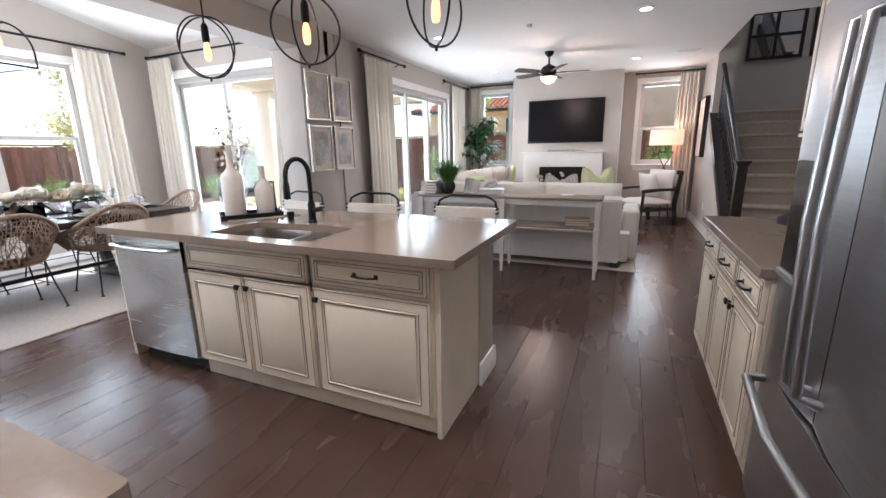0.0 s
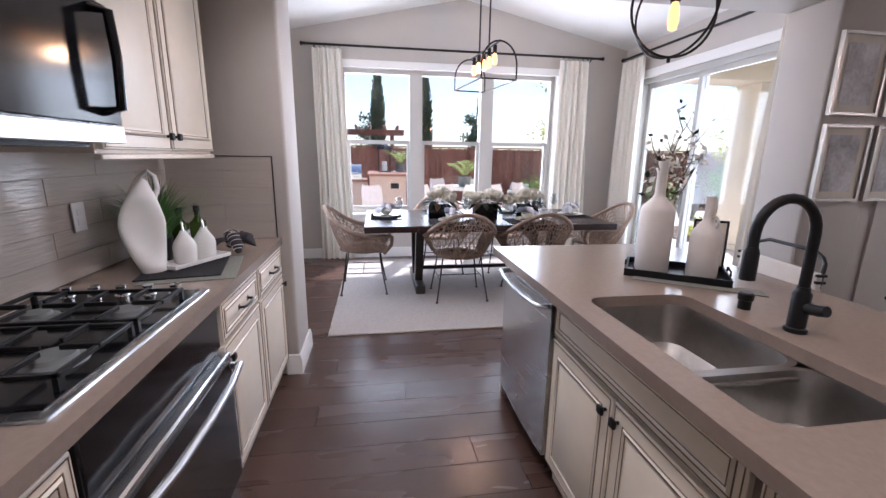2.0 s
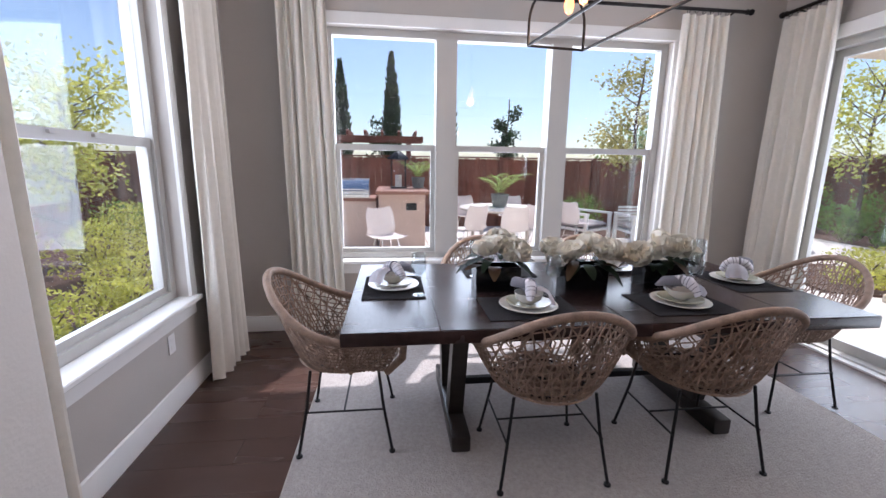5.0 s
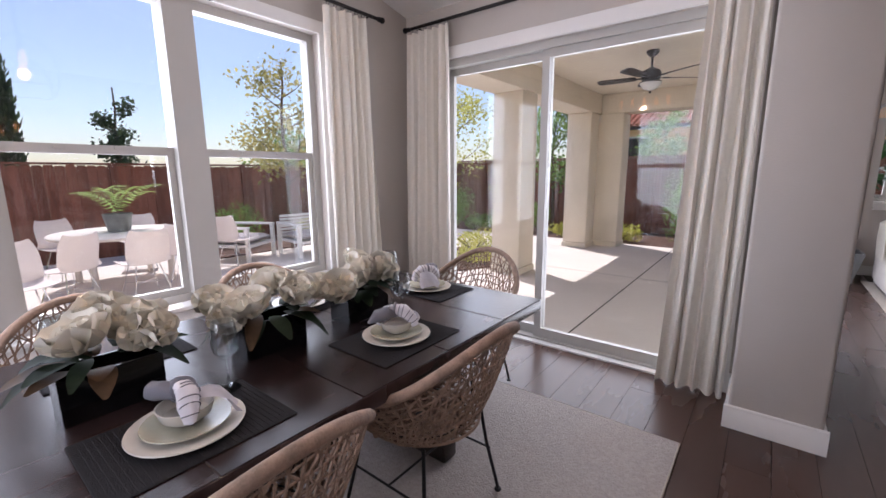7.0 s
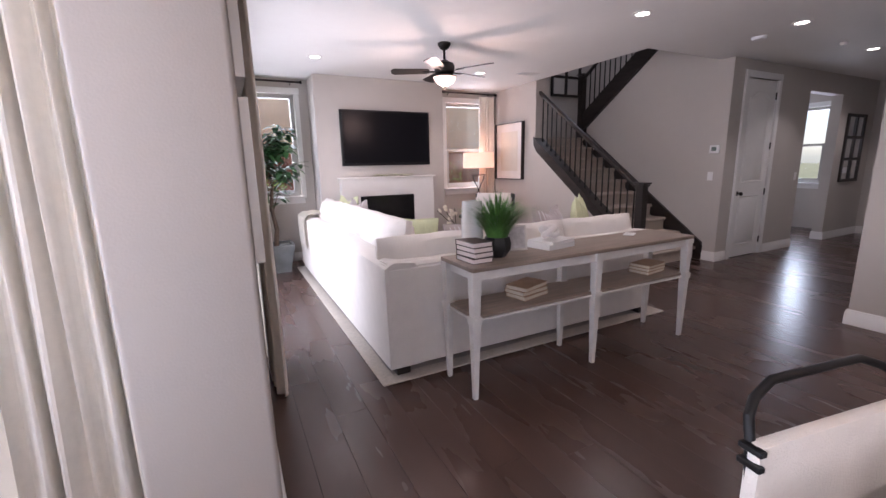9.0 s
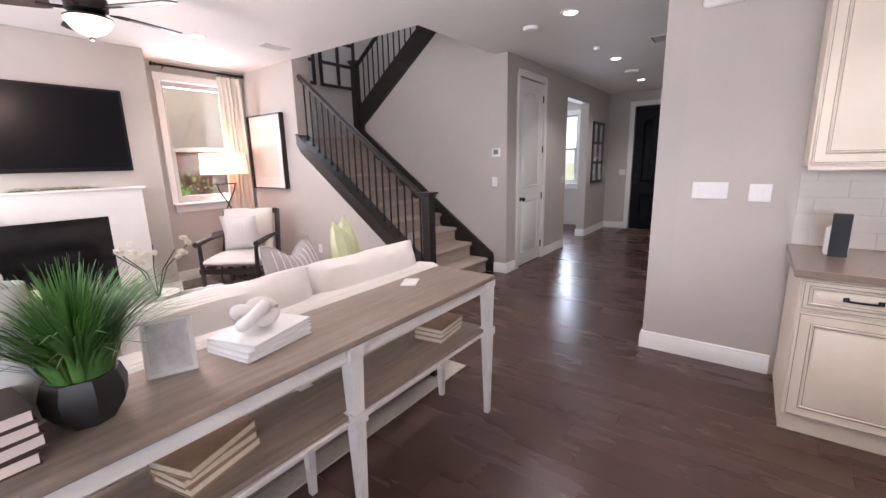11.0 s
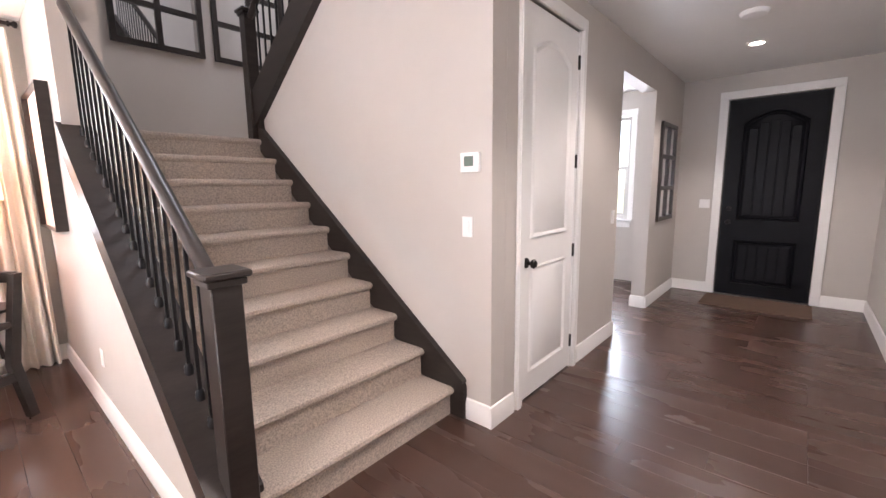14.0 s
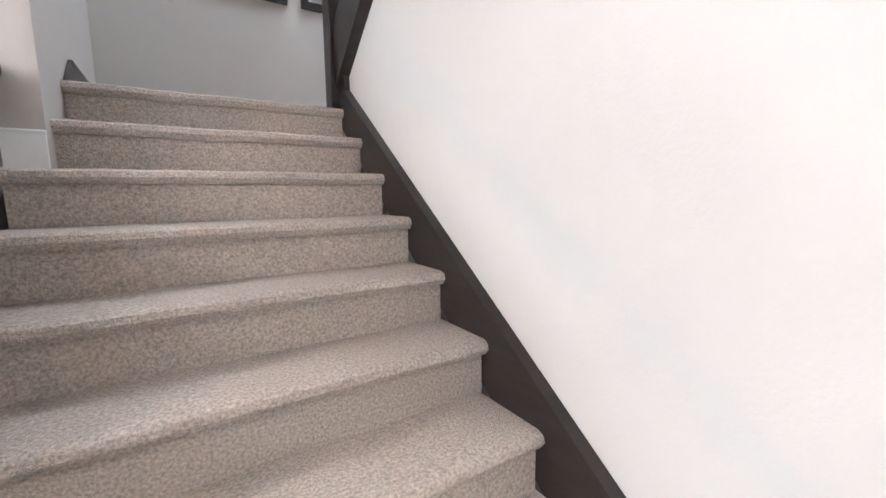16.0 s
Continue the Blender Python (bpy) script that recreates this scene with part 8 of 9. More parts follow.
# ---- backsplash tiles ----
def tile_wall(name, axis, face, side, a0, a1, z0, z1, w=0.30, h=0.10):
    root = tagged(new(name), "glossy off-white rectangular backsplash tiles with thin grout", "backsplash", kind="structure")
    bk = boxm(a0, a1, *sorted((face, face + side * 0.003)), z0, z1) if axis == "y" else boxm(*sorted((face, face + side * 0.003)), a0, a1, z0, z1)
    part("grout", bk, M_GROUT, root, "light grout bed")
    cache = {}
    j, z = 0, z0
    while z < z1 - 0.01:
        ze = min(z + h, z1)
        a = a0 - (w / 2 if j % 2 else 0)
        while a < a1 - 0.005:
            b, c = max(a, a0), min(a + w, a1)
            if c - b > 0.012:
                key = (round(c - b, 3), round(ze - z, 3))
                if key not in cache:
                    g = 0.0012
                    u, v = key[0] / 2 - g, key[1] / 2 - g
                    bm = boxm(-u, u, -0.0045, 0.0, -v, v, 0.0012)
                    if axis == "x":
                        bm.transform(Matrix.Rotation(radians(90), 4, "Z"))
                    me = bpy.data.meshes.new("tile")
                    bm.to_mesh(me)
                    bm.free()
                    me.materials.append(M_TILE)
                    cache[key] = me
                o = new("tile", cache[key])
                o.parent = root
                o.location = ((b + c) / 2, face + side * 0.0032 + (0.0045 if side > 0 else 0), (z + ze) / 2) if axis == "y" else (face + side * 0.0032 + (0 if side > 0 else -0.0045), (b + c) / 2, (z + ze) / 2)
            a += w
        z = ze
        j += 1
    return root


tile_wall("backsplash", "y", -0.34, 1, -3.416, -0.55, ISL_TOP + 0.001, 1.44, 0.60, 0.1)
tile_wall("backsplash", "x", -3.42, 1, -0.335, 0.245, ISL_TOP + 0.001, 1.395, 0.60, 0.1)
struct("trim", boxm(-3.419, -3.410, 0.246, 0.251, ISL_TOP + 0.001, 1.401), M_BRONZE, "thin dark metal edge strip beside the tiles", "trim")
struct("trim", boxm(-3.419, -3.410, -0.335, 0.2455, 1.396, 1.401), M_BRONZE, "thin dark metal edge strip above the tiles", "trim")
tile_wall("backsplash", "x", 1.27, -1, 1.80, 3.08, ISL_TOP + 0.001, 1.41)


# ---- wall things ----
def wall_plate(axis, face, side, a, z, w, h, n, label, kind_="switch"):
    t = thing("light_switch" if kind_ == "switch" else "wall_outlet", *((face, a) if axis == "x" else (a, face)), z, 0, label, "light switch" if kind_ == "switch" else "wall outlet")
    def b(d0, d1, u0, u1, z0, z1, bev=0.0):
        d = sorted((side * d0, side * d1))
        return boxm(*d, u0, u1, z0, z1, bev) if axis == "x" else boxm(u0, u1, *d, z0, z1, bev)
    part("plate", b(0.0005, 0.006, -w / 2, w / 2, -h / 2, h / 2, 0.002), M_PLASTIC, t, "white cover plate")
    for k in range(n):
        u = -w / 2 + (k + 0.5) * w / n
        if kind_ == "switch":
            part("rocker", b(0.0062, 0.0095, u - 0.016, u + 0.016, -0.033, 0.033, 0.001), M_PLASTIC, t, "white rocker")
        else:
            for dz in (-0.02, 0.02):
                part("socket", b(0.0062, 0.008, u - 0.015, u + 0.015, dz - 0.013, dz + 0.013, 0.001), M_TRIM, t, "white socket face")


wall_plate("x", 1.27, -1, 3.55, 1.245, 0.21, 0.115, 4, "white four-gang rocker switch plate on the kitchen wall end")
wall_plate("x", 1.27, -1, 3.27, 1.235, 0.12, 0.115, 2, "white two-gang switch plate on the kitchen wall end")
wall_plate("x", 2.66, -1, 6.02, 1.21, 0.075, 0.12, 1, "white single switch below the thermostat")
wall_plate("x", 7.16, -1, 5.52, 1.18, 0.12, 0.115, 2, "white two-gang switch plate beside the front door")
wall_plate("y", 5.85, -1, 4.62, 1.15, 0.075, 0.12, 1, "white single switch beside the cased opening")
wall_plate("x", 1.2, -1, 7.81, 0.40, 0.072, 0.115, 1, "white duplex outlet low on the stair wall", "outlet")
wall_plate("y", 3.9, 1, 2.43, 0.40, 0.072, 0.115, 1, "white duplex outlet low on the hall wall", "outlet")
wall_plate("y", 3.9, 1, 5.6, 0.40, 0.072, 0.115, 1, "white duplex outlet low on the hall wall", "outlet")
wall_plate("y", -0.34, 1, -5.46, 0.40, 0.072, 0.115, 1, "white duplex outlet under the dining window", "outlet")
wall_plate("y", -0.325, 1, -2.65, 1.16, 0.072, 0.115, 1, "white outlet in the tile backsplash", "outlet")
t = thing("thermostat", 2.66, 5.99, 1.58, 0, "white wall thermostat with a small grey display", "thermostat")
part("body", boxm(-0.026, -0.0005, -0.065, 0.065, -0.055, 0.055, 0.006, 2), M_PLASTIC, t, "white plastic body")
part("display", boxm(-0.0275, -0.0262, -0.03, 0.035, -0.022, 0.034), M_LCD, t, "grey-green display")
t = thing("door_chime", 1.27, 3.58, 2.47, 0, "white plastic door chime box high on the wall", "door chime")
part("body", boxm(-0.05, -0.0005, -0.115, 0.115, -0.06, 0.06, 0.02, 3), M_PLASTIC, t, "white rounded cover")


def picture(axis, face, side, a0, a1, z0, z1, fm, mm, art, fw=0.025, depth=0.03, mw=0.06, label="", name="picture"):
    t = thing(name, *((face, (a0 + a1) / 2) if axis == "x" else ((a0 + a1) / 2, face)), (z0 + z1) / 2, 0, label, "picture")
    w, h = (a1 - a0) / 2, (z1 - z0) / 2
    def b(bm, d0, d1, u0, u1, c, e, bev=0.0):
        d = sorted((side * d0, side * d1))
        box(bm, *(d if axis == "x" else (u0, u1)), *((u0, u1) if axis == "x" else d), c, e, bev)
    bm = bmesh.new()
    b(bm, 0.001, depth, -w, w, h - fw, h); b(bm, 0.001, depth, -w, w, -h, -h + fw)
    b(bm, 0.001, depth, -w, -w + fw, -h + fw, h - fw); b(bm, 0.001, depth, w - fw, w, -h + fw, h - fw)
    part("frame", bm, fm, t, "picture frame")
    if mw:
        bm = bmesh.new(); b(bm, 0.002, depth * 0.5, -w + fw, w - fw, -h + fw, h - fw)
        part("mat", bm, mm, t, "pale mat board")
    bm = bmesh.new(); b(bm, depth * 0.5 + 0.001, depth * 0.5 + 0.003, -w + fw + mw, w - fw - mw, -h + fw + mw, h - fw - mw)
    part("print", bm, art, t, "print")
    return t


for a0, a1 in ((3.95, 4.35), (4.40, 4.80)):
    for z0, z1 in ((1.13, 1.67), (1.73, 2.27)):
        picture("x", -3.38, 1, a0, a1, z0, z1, M_SILVERFR, M_PAPERART, M_ARTGREY, 0.02, 0.03, 0.05, "silver-framed grey botanical watercolour, one of four", "botanical_print")
picture("x", 1.2, -1, 8.36, 9.16, 1.17, 2.16, M_BLACKWOOD, M_CERAMIC, M_PAPERART, 0.012, 0.07, 0.14, "cream abstract paper art in a deep shadow box frame", "shadow_box_art")
t = picture("y", 3.9, 1, 2.0, 4.26, 1.06, 2.40, M_BLACK, M_BLACK, M_ARTABS, 0.012, 0.05, 0, "large abstract grey and white painting with touches of green", "painting")


def grid_mirror(axis, face, side, a0, a1, z0, z1, nu, nv, label, name="window_pane_mirror"):
    t = thing(name, *((face, (a0 + a1) / 2) if axis == "x" else ((a0 + a1) / 2, face)), (z0 + z1) / 2, 0, label, "mirror")
    w, h, fw = (a1 - a0) / 2, (z1 - z0) / 2, 0.05
    cw, chh = (2 * w - fw * (nu + 1)) / nu, (2 * h - fw * (nv + 1)) / nv
    def b(bm, d0, d1, u0, u1, c, e, bev=0.0):
        d = sorted((side * d0, side * d1))
        box(bm, *(d if axis == "x" else (u0, u1)), *((u0, u1) if axis == "x" else d), c, e, bev)
    bm = bmesh.new()
    for i in range(nu + 1):
        b(bm, 0.002, 0.032, -w + i * (cw + fw), -w + i * (cw + fw) + fw, -h, h)
    for j in range(nv + 1):
        for i in range(nu):
            b(bm, 0.002, 0.030, -w + fw + i * (cw + fw), -w + i * (cw + fw) + fw + cw, -h + j * (chh + fw), -h + j * (chh + fw) + fw)
    part("frame", bm, M_BLACKWOOD, t, "dark wooden grid frame")
    for i in range(nu):
        for j in range(nv):
            bm = bmesh.new()
            u, v = -w + fw + i * (cw + fw), -h + fw + j * (chh + fw)
            b(bm, 0.003, 0.014, u, u + cw, v, v + chh)
            part("pane", bm, M_MIRROR, t, "mirror pane")


grid_mirror("y", 5.85, -1, 6.10, 6.80, 1.0, 2.16, 2, 3, "dark wooden six-pane mirror on the hall wall")
grid_mirror("y", 9.45, -1, 1.80, 2.60, 2.80, 3.95, 2, 3, "dark wooden six-pane mirror over the stair landing")
grid_mirror("y", 9.45, -1, 2.70, 3.50, 2.80, 3.95, 2, 3, "dark wooden six-pane mirror over the stair landing")


def ceiling_vent(x, y, w, d, label="white louvred ceiling air vent"):
    t = thing("ceiling_vent", x, y, CH, 0, label, "ceiling vent")
    bm = bmesh.new()
    for q in ((-w, w, -d, -d + 0.02), (-w, w, d - 0.02, d), (-w, -w + 0.02, -d + 0.02, d - 0.02), (w - 0.02, w, -d + 0.02, d - 0.02)):
        box(bm, *q, -0.008, -0.001)
    part("frame", bm, M_TRIM, t, "white frame")
    part("backing", boxm(-w + 0.02, w - 0.02, -d + 0.02, d - 0.02, -0.002, -0.0005), M_POT, t, "dark backing")
    n = int((2 * d - 0.05) / 0.022)
    for k in range(n):
        y_ = -d + 0.028 + k * 0.022
        part("slat", prismm([(y_, -0.002), (y_ + 0.004, -0.002), (y_ + 0.014, -0.010), (y_ + 0.010, -0.010)], "x", -w + 0.02, w - 0.02), M_TRIM, t, "thin white slat")


ceiling_vent(0.74, 7.72, 0.16, 0.08)
ceiling_vent(3.30, 4.28, 0.16, 0.12)
for x, y, r in ((1.98, 5.24, 0.075), (4.93, 4.95, 0.10), (3.2, 4.95, 0.04), (-1.14, 5.28, 0.035)):
    t = thing("smoke_detector" if r > 0.05 else "sprinkler_cap", x, y, CH, 0, "round white plastic ceiling detector" if r > 0.05 else "small round white sprinkler cap", "smoke detector" if r > 0.05 else "sprinkler")
    part("body", lathem([(r, -0.001), (r, -0.012), (r * 0.85, -0.03), (r * 0.4, -0.036), (0, -0.036)], 28), M_PLASTIC, t, "white domed body")


# ---- console things ----
def book_stack(x, y, z, rz, n, w, d, th, cover, label, page=None):
    rr = random.Random(int((x + 9) * 97))
    for k in range(n):
        t = thing("book", x + rr.uniform(-0.008, 0.008), y + rr.uniform(-0.006, 0.006), z + k * th, rz + rr.uniform(-5, 5), label, "book", "stacked books")
        bm = bmesh.new()
        box(bm, -w / 2, w / 2, -d / 2, d / 2, 0.0, 0.003)
        box(bm, -w / 2, w / 2, -d / 2, d / 2, th - 0.0035, th - 0.0006)
        box(bm, -w / 2, w / 2, d / 2 - 0.003, d / 2, 0.003, th - 0.0035)
        part("cover", bm, cover, t, "cloth cover")
        part("page_block", boxm(-w / 2 + 0.004, w / 2 - 0.004, -d / 2 + 0.004, d / 2 - 0.0035, 0.0032, th - 0.0037), page or M_PAPER, t, "cream page block")


CT = 0.853
book_stack(-2.11, 4.62, CT, 5, 4, 0.145, 0.20, 0.032, M_BOOKDK, "small dark book with blush page edges on the console", M_WHTPLASTIC)
t = thing("potted_grass", -1.92, 4.64, CT, 0, "bushy green artificial grass in a faceted black pot", "potted plant")
part("pot", lathem([(0.055, 0), (0.088, 0.05), (0.092, 0.09), (0.080, 0.13), (0.072, 0.13), (0, 0.12)], 8), M_POT, t, "faceted black pot")
bm = bmesh.new()
blades(bm, 640, 0.065, 0.31, 0.26, random.Random(9), 0.0048, 0.12)
tagged(part("grass", bm, M_GRASS_BLADE, t, "long arching blades"), kind="stuff")
t = thing("ribbed_vase", -2.03, 4.77, CT, 0, "tall white ribbed ceramic vase on the console", "vase")
bm = bmesh.new()
rings = []
for k in range(22):
    f = k / 21
    rings.append([bm.verts.new(((0.062 + 0.008 * math.sin(f * 3.1) + 0.0016 * (q % 2)) * math.cos(math.pi * q / 24), (0.062 + 0.008 * math.sin(f * 3.1) + 0.0016 * (q % 2)) * math.sin(math.pi * q / 24), 0.36 * f)) for q in range(48)])
for A, B in zip(rings, rings[1:]):
    for q in range(48):
        bm.faces.new((A[q], A[(q + 1) % 48], B[(q + 1) % 48], B[q]))
bm.faces.new(rings[0][::-1])
part("body", bm, M_GLAZEWHITE, t, "finely ribbed white body")
book_stack(-1.40, 4.71, CT, 12, 3, 0.28, 0.21, 0.018, M_BOOKW, "white magazine-size book on the console", M_BOOKW)
t = thing("knot_ornament", -1.42, 4.71, CT + 0.054, 0, "white ceramic knot ornament on stacked books", "ornament")
bm = bmesh.new()
tube(bm, [((0.05 + 0.022 * math.cos(3 * a)) * math.cos(2 * a), (0.05 + 0.022 * math.cos(3 * a)) * math.sin(2 * a) * 0.55, 0.058 + 0.028 * math.sin(3 * a)) for a in [2 * math.pi * k / 60 for k in range(60)]], 0.022, 10, closed=True)
part("body", bm, M_CERAMIC, t, "looped white ceramic")
t = thing("small_picture_frame", -1.70, 4.71, CT, -20, "small leaning white picture frame on the console", "picture frame")
bm = boxm(-0.07, 0.07, -0.005, 0.005, 0, 0.18, 0.003); bm.transform(pose(0, 0, 0.001, -18, 0, 0))
part("frame", bm, M_CONSOLEWHT, t, "white frame")
bm = boxm(-0.055, 0.055, -0.008, -0.006, 0.015, 0.165); bm.transform(pose(0, 0, 0.001, -18, 0, 0))
part("print", bm, M_ARTGREY, t, "grey photograph")
t = thing("coaster", -0.54, 4.74, CT, 30, "flat white notepad on the console", "notepad")
part("pad", boxm(-0.06, 0.06, -0.04, 0.04, 0, 0.006, 0.001), M_BOOKW, t)
book_stack(-1.66, 4.65, 0.543, 14, 3, 0.26, 0.17, 0.03, M_BOOKTAN, "tan cloth book on the console shelf")
book_stack(-0.42, 4.65, 0.543, 8, 3, 0.25, 0.17, 0.026, M_BOOKTAN, "tan cloth book on the console shelf")

# sofa cushions and throw
pillow(-0.28, 5.55, 0.87, 40, -8, 0.50, M_GREEN, "lime green ribbed throw pillow with a peaked corner on the sofa", M_GREEN, 0.22)
pillow(-0.72, 5.50, 0.82, 12, -16, 0.44, M_TAUPE, "taupe throw pillow with white lattice lines on the sofa", M_NAPKIN, 0.18)
pillow(-2.02, 5.83, 0.76, -40, -16, 0.46, M_GREEN, "lime green throw pillow in the sofa corner", M_GREEN)
pillow(-1.62, 5.56, 0.74, 10, -16, 0.42, M_TAUPE, "taupe patterned throw pillow on the sofa", M_NAPKIN)
pillow(-2.02, 7.63, 0.82, -78, -12, 0.46, M_TAUPE, "taupe throw pillow with white lattice on the long sofa side", M_NAPKIN, 0.18)
pillow(-2.04, 8.03, 0.84, -70, -12, 0.46, M_GREEN, "lime green throw pillow on the long sofa side", M_GREEN, 0.18)
t = thing("throw_blanket", -2.47, 8.15, 0.83, 0, "soft white throw draped over the sofa back", "blanket")
bm = bmesh.new()
path = [(-0.16, -0.42), (-0.165, -0.2), (-0.155, -0.02), (-0.10, 0.03), (0.02, 0.045), (0.13, 0.03), (0.23, -0.05), (0.26, -0.15)]
G_ = []
for i in range(13):
    v = i / 12 - 0.5
    G_.append([bm.verts.new((x + 0.006 * math.sin(v * 30 + k), v * 0.5 + 0.03 * math.sin(k * 0.9), z + 0.010 * math.sin(v * 26 + k * 0.7))) for k, (x, z) in enumerate(path)])
for i in range(12):
    for k in range(len(path) - 1):
        bm.faces.new((G_[i][k], G_[i + 1][k], G_[i + 1][k + 1], G_[i][k + 1]))
bmesh.ops.solidify(bm, geom=bm.faces[:], thickness=0.014)
part("cloth", bm, M_LINEN, t, "draped white knit")


# ---- living room corner ----
t = thing("armchair", 0.36, 8.25, 0.0, 128, "dark wooden armchair with cream cushions by the window", "armchair")
for sx in (-1, 1):
    part("front_leg", tubem([(sx * 0.31, 0.33, 0.0), (sx * 0.31, 0.31, 0.30), (sx * 0.32, 0.30, 0.62)], [0.018, 0.026, 0.022], 8), M_BLACKWOOD, t, "turned dark front leg")
    part("rear_leg", prismm([(-0.42, 0.0), (-0.37, 0.0), (-0.30, 0.38), (-0.40, 0.94), (-0.45, 0.94), (-0.36, 0.38)], "x", sx * 0.33 - 0.022, sx * 0.33 + 0.022), M_BLACKWOOD, t, "raked dark rear leg")
    part("arm", tubem([(sx * 0.33, -0.34, 0.63), (sx * 0.345, 0.0, 0.64), (sx * 0.34, 0.34, 0.62)], [0.022, 0.028, 0.034], 10), M_BLACKWOOD, t, "curved dark arm")
    part("side_rail", boxm(sx * 0.33 - 0.018, sx * 0.33 + 0.018, -0.32, 0.32, 0.27, 0.33), M_BLACKWOOD, t, "dark side rail")
part("front_rail", boxm(-0.31, 0.31, 0.29, 0.33, 0.27, 0.33), M_BLACKWOOD, t, "dark front rail")
part("top_rail", boxm(-0.33, 0.33, -0.45, -0.41, 0.88, 0.95, 0.008), M_BLACKWOOD, t, "dark top rail")
bm = cushion(0.62, 0.64, 0.15, seed=1); bm.transform(pose(0, 0.0, 0.40, 90, 0, 0))
part("seat_cushion", bm, M_SOFA, t, "thick cream seat cushion")
bm = cushion(0.60, 0.52, 0.15, seed=2); bm.transform(pose(0, -0.29, 0.70, 10, 0, 0))
part("back_cushion", bm, M_SOFA, t, "cream back cushion")
pillow(0.40, 8.27, 0.70, 128, -14, 0.42, M_CERAMIC, "white channelled throw pillow on the armchair", M_NAPKIN)
t = thing("side_table", 0.66, 9.0, 0, 0, "small round dark side table behind the armchair", "side table")
part("tabletop", lathem([(0.0, 0.58), (0.24, 0.58), (0.25, 0.59), (0.25, 0.605), (0.0, 0.61)], 32), M_BLACKWOOD, t, "round dark top")
for k in range(3):
    a = radians(30 + 120 * k)
    part("leg", tubem([(0.10 * math.cos(a), 0.10 * math.sin(a), 0.58), (0.20 * math.cos(a), 0.20 * math.sin(a), 0)], 0.014, 8), M_BLACKWOOD, t, "slim splayed leg")
t = thing("table_lamp", 0.66, 9.0, 0.61, 0, "dark iron crossed-base table lamp with a glowing linen shade", "table lamp")
part("base", boxm(-0.08, 0.08, -0.06, 0.06, 0, 0.02, 0.004), M_BLACK, t, "iron base")
for s in (-1, 1):
    part("stem", tubem([(s * 0.05, 0, 0.02), (s * 0.07, 0, 0.12), (s * 0.045, 0, 0.28), (-s * 0.02, 0, 0.42), (-s * 0.10, 0, 0.56), (-s * 0.12, 0, 0.64)], 0.009, 8), M_BLACK, t, "curved crossing iron strap")
part("crossbar", boxm(-0.14, 0.14, -0.012, 0.012, 0.64, 0.655), M_BLACK, t, "iron crossbar")
part("neck", tubem([(0, 0, 0.655), (0, 0, 0.80)], 0.007, 8), M_BLACK, t, "iron neck")
part("shade", lathem([(0.285, 0.775), (0.275, 1.045), (0.272, 1.045), (0.282, 0.775)], 40), M_SHADE, t, "drum linen shade")
bulb_light(0.66, 9.0, 1.53, 3.5, (1, 0.62, 0.42), 0.05)

t = thing("ficus_tree", -2.92, 8.72, 0.0, 0, "leafy ficus tree in a tapered square grey planter", "potted plant")
part("planter", prismm([(-0.16, -0.16), (0.16, -0.16), (0.16, 0.16), (-0.16, 0.16)], "z", 0.0, 0.06), M_GREYPOT, t, "planter foot")
bm = bmesh.new()
v = [bm.verts.new(p) for p in ((-0.15, -0.15, 0.0), (0.15, -0.15, 0.0), (0.15, 0.15, 0.0), (-0.15, 0.15, 0.0), (-0.23, -0.23, 0.40), (0.23, -0.23, 0.40), (0.23, 0.23, 0.40), (-0.23, 0.23, 0.40), (-0.20, -0.20, 0.40), (0.20, -0.20, 0.40), (0.20, 0.20, 0.40), (-0.20, 0.20, 0.40), (-0.19, -0.19, 0.36), (0.19, -0.19, 0.36), (0.19, 0.19, 0.36), (-0.19, 0.19, 0.36))]
for s in (0, 4, 8):
    for i in range(4):
        j = (i + 1) % 4
        bm.faces.new((v[s + i], v[s + j], v[s + 4 + j], v[s + 4 + i]))
bm.faces.new(v[12:16]); bm.faces.new(v[3::-1])
part("planter", bm, M_GREYPOT, t, "tapered grey planter")
rr = random.Random(15)
bm = bmesh.new()
tube(bm, [(0, 0, 0.34), (0.03, 0.01, 0.6), (-0.01, 0.02, 0.9), (0.02, 0, 1.2), (0, 0, 1.7)], [0.035, 0.03, 0.026, 0.02, 0.01], 8)
stations = []
for k in range(26):
    z = rr.uniform(0.85, 1.75)
    a = rr.uniform(0, 6.28)
    L = rr.uniform(0.22, 0.50) * (1.15 - abs(z - 1.15) * 0.8)
    e = Vector((math.cos(a) * L, math.sin(a) * L * 0.85, z + rr.uniform(0.02, 0.32)))
    tube(bm, [(0.01, 0, z), (e.x * 0.5, e.y * 0.5, (z + e.z) / 2 + 0.03), e], [0.010, 0.007, 0.004], 5)
    for q in (0.45, 0.65, 0.85, 1.0):
        stations.append(Vector((0.01, 0, z)).lerp(e, q))
part("trunk", bm, M_BARK, t, "woody branching trunk")
bm = bmesh.new()
for k in range(480):
    s = rr.choice(stations)
    a = rr.uniform(0, 6.28)
    big_leaf(bm, s + Vector((rr.gauss(0, 0.03), rr.gauss(0, 0.03), rr.gauss(0, 0.03))), (math.cos(a), math.sin(a), rr.uniform(-0.5, 0.5)), rr.uniform(0.12, 0.18), rr.uniform(0.032, 0.046), rr.uniform(0.1, 0.5))
tagged(part("leaf", bm, M_LEAF, t, "broad glossy ficus leaves"), kind="stuff")

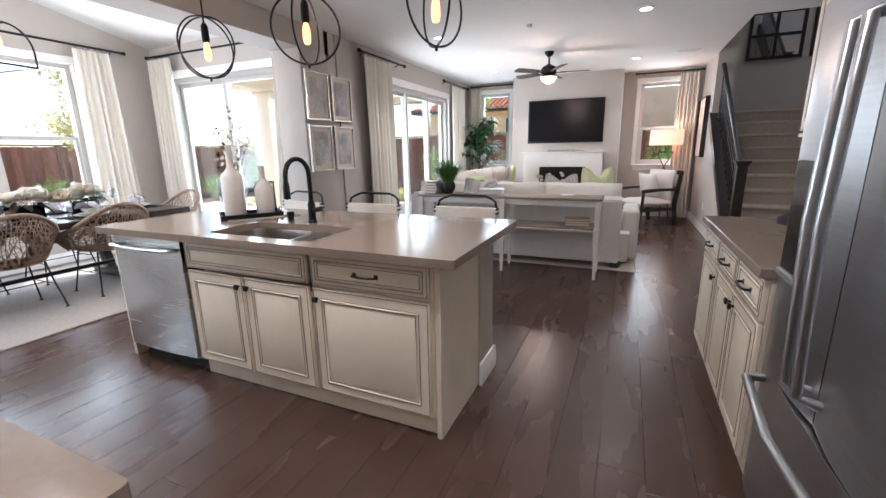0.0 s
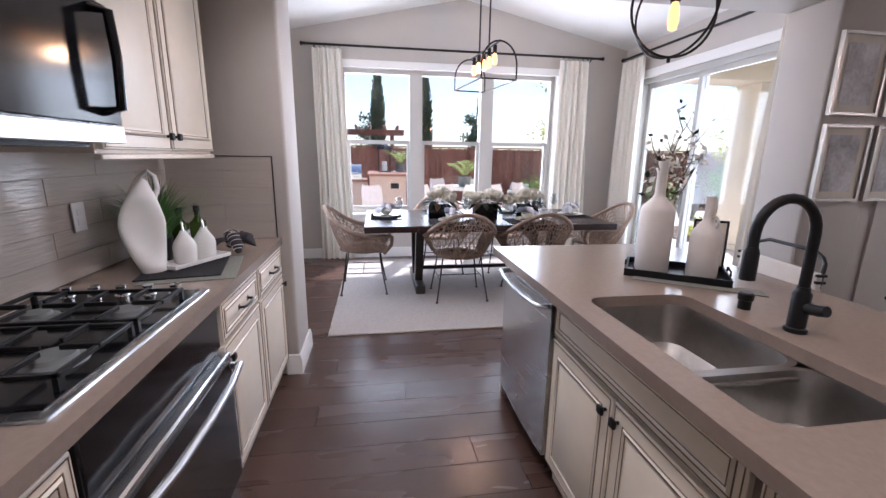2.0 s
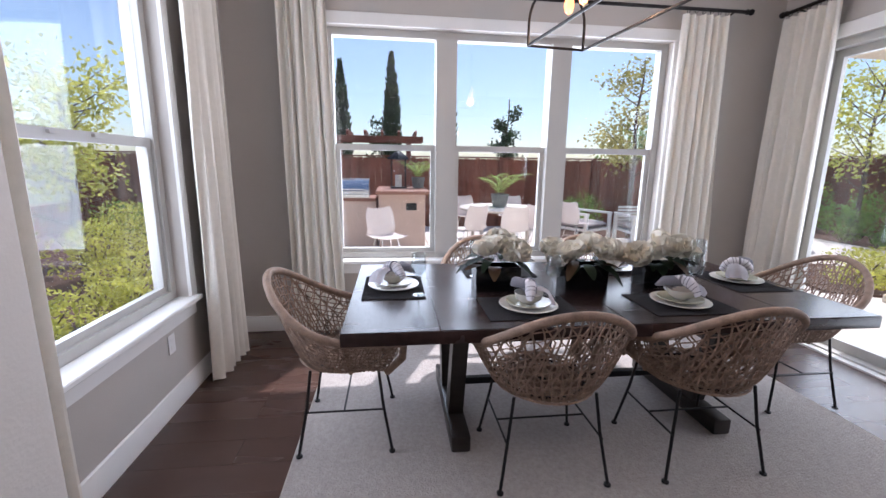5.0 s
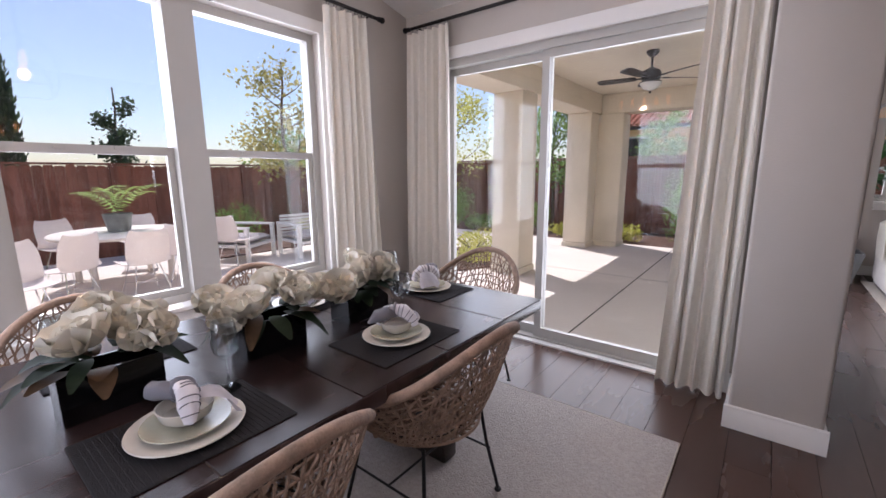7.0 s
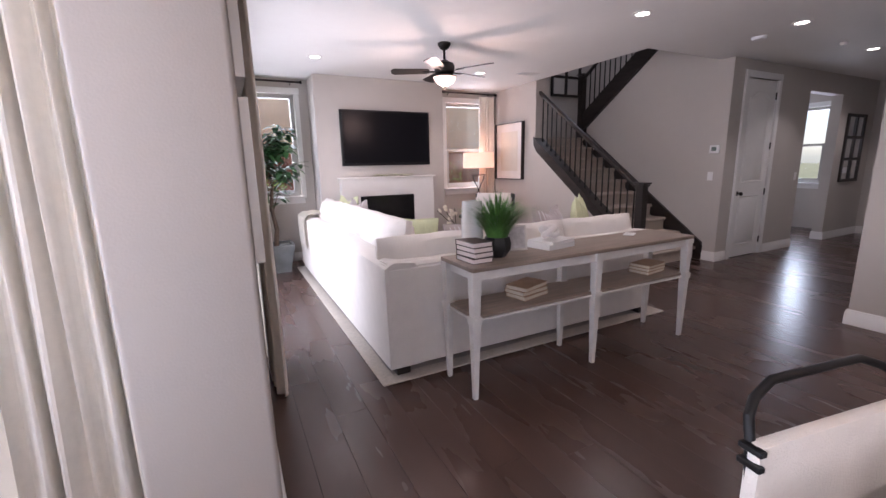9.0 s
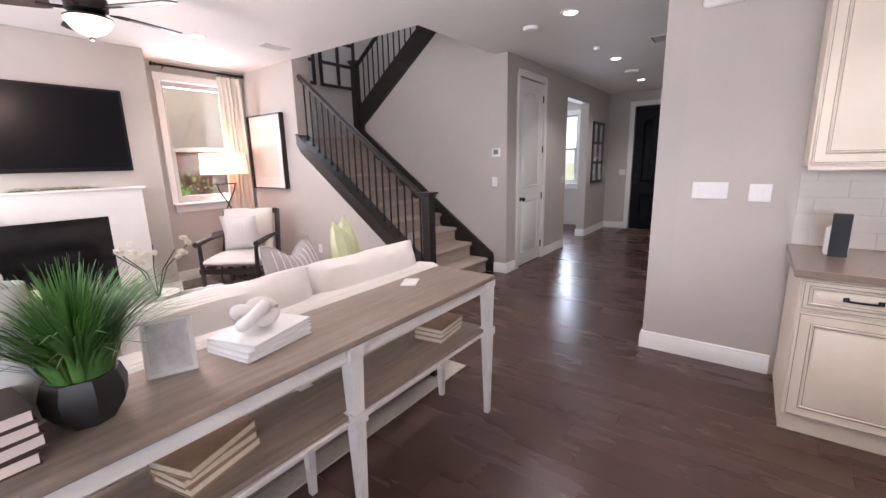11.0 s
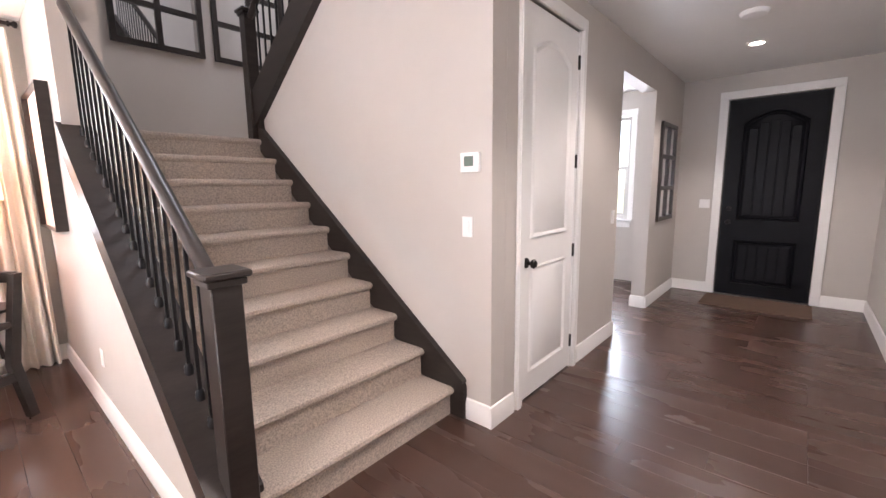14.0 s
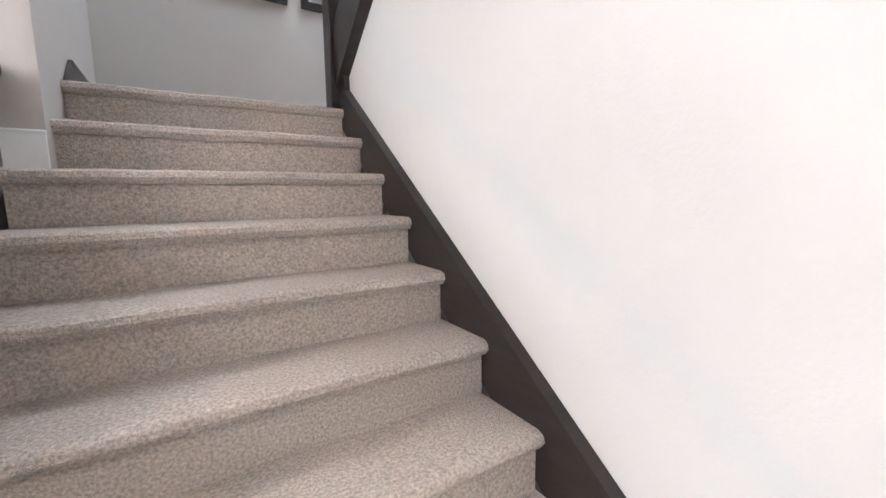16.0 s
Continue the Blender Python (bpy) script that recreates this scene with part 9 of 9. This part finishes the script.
t = thing("coffee_table", -1.0, 6.75, 0.012, 0, "dark wooden coffee table in front of the sofa", "coffee table")
part("tabletop", boxm(-0.55, 0.55, -0.33, 0.33, 0.40, 0.45, 0.006), M_BLACKWOOD, t, "dark top")
for sx in (-1, 1):
    for sy in (-1, 1):
        part("leg", boxm(sx * 0.5 - 0.03, sx * 0.5 + 0.03, sy * 0.28 - 0.03, sy * 0.28 + 0.03, 0, 0.40), M_BLACKWOOD, t, "square dark leg")
t = thing("orchid_arrangement", -1.05, 6.75, 0.465, 0, "white orchids in a low pale bowl", "flower arrangement")
part("bowl", lathem([(0.0, 0.0), (0.07, 0.0), (0.13, 0.06), (0.14, 0.12), (0.13, 0.12), (0.0, 0.06)], 28), M_GLAZEWHITE, t, "pale ceramic bowl")
for k in range(5):
    a = k * 1.26
    part("stem", tubem([(0, 0, 0.08), (0.08 * math.cos(a), 0.08 * math.sin(a), 0.3), (0.25 * math.cos(a), 0.2 * math.sin(a), 0.45)], 0.004, 5), M_LEAFDK, t, "thin green stem")
rr = random.Random(3)
for k in range(16):
    a = rr.uniform(0, 6.28)
    f = rr.uniform(0.5, 1)
    magnolia(t, (0.26 * f * math.cos(a), 0.2 * f * math.sin(a), 0.12 + 0.36 * f + rr.uniform(-0.04, 0.04)), 0.034, rr)
t = thing("mantel_garland", -1.12, 8.72, 1.296, 0, "pale green leaf garland lying on the mantel", "garland")
rr = random.Random(6)
bm = bmesh.new()
for k in range(110):
    x = rr.uniform(-0.30, 0.34)
    a = rr.uniform(0, 6.28)
    big_leaf(bm, (x, rr.uniform(-0.03, 0.03), rr.uniform(0.006, 0.03)), (math.cos(a), math.sin(a) * 0.6, rr.uniform(0, 0.3)), 0.07, 0.012, 0.25)
tagged(part("leaf", bm, M_GREEN, t, "pale narrow leaves"), kind="stuff")
part("twig", tubem([(-0.32, 0, 0.008), (0, 0.01, 0.010), (0.34, 0, 0.008)], 0.004, 5), M_BARK, t, "thin twig")
t = thing("office_daybed", 6.2, 8.2, 0, 0, "pale upholstered seat seen through the hall opening", "daybed")
part("seat", boxm(-0.6, 0.6, -0.4, 0.4, 0.05, 0.42, 0.03, 2), M_SOFA, t, "pale seat block")
part("frame", tubem([(-0.65, -0.42, 0.0), (-0.65, -0.42, 0.75), (-0.65, 0.42, 0.75), (-0.65, 0.42, 0)], 0.012, 8), M_BLACK, t, "black metal end frame")


# ---- floor planks ----
def planks():
    fl = tagged(new("floor"), "dark brown hardwood plank floor with staggered joints", "floor", kind="structure")
    rr = random.Random(11)
    regions = [(-6.62, -3.4, -0.34, 4.38), (-3.4, 1.27, -1.9, 9.3), (1.27, 2.66, 3.9, 6.14), (2.66, 7.16, 3.9, 5.85), (4.60, 7.2, 5.85, 9.2)]
    meshes, w = {}, 0.19
    for ri, (x0, x1, y0, y1) in enumerate(regions):
        x = x0
        while x < x1 - 0.005:
            xe = min(x + w, x1)
            y = y0
            first = True
            while y < y1 - 0.01:
                L = rr.choice((1.2, 1.5, 1.8, 2.1)) if not first else rr.choice((0.5, 0.9, 1.3, 1.8))
                first = False
                ye = min(y + L, y1)
                if y1 - ye < 0.3:
                    ye = y1
                key = (round(xe - x, 3), round(ye - y, 2))
                if key not in meshes:
                    bm = bmesh.new()
                    a, b, g = key[0] / 2, (ye - y) / 2, 0.0005
                    c = 0.001
                    v = [bm.verts.new(p) for p in ((-a + g, -b + g, -0.012), (a - g, -b + g, -0.012), (a - g, b - g, -0.012), (-a + g, b - g, -0.012),
                                                   (-a + g, -b + g, -c), (a - g, -b + g, -c), (a - g, b - g, -c), (-a + g, b - g, -c),
                                                   (-a + g + c, -b + g + c, 0), (a - g - c, -b + g + c, 0), (a - g - c, b - g - c, 0), (-a + g + c, b - g - c, 0))]
                    for s in (0, 4):
                        for i in range(4):
                            j = (i + 1) % 4
                            bm.faces.new((v[s + i], v[s + j], v[s + 4 + j], v[s + 4 + i]))
                    bm.faces.new(v[8:12])
                    me = bpy.data.meshes.new("plank")
                    bm.to_mesh(me)
                    bm.free()
                    me.materials.append(M_FLOOR)
                    meshes[key] = me
                p = new("plank", meshes[key])
                p.parent = fl
                p.location = ((x + xe) / 2, (y + ye) / 2, 0)
                y = ye
            x = xe


planks()
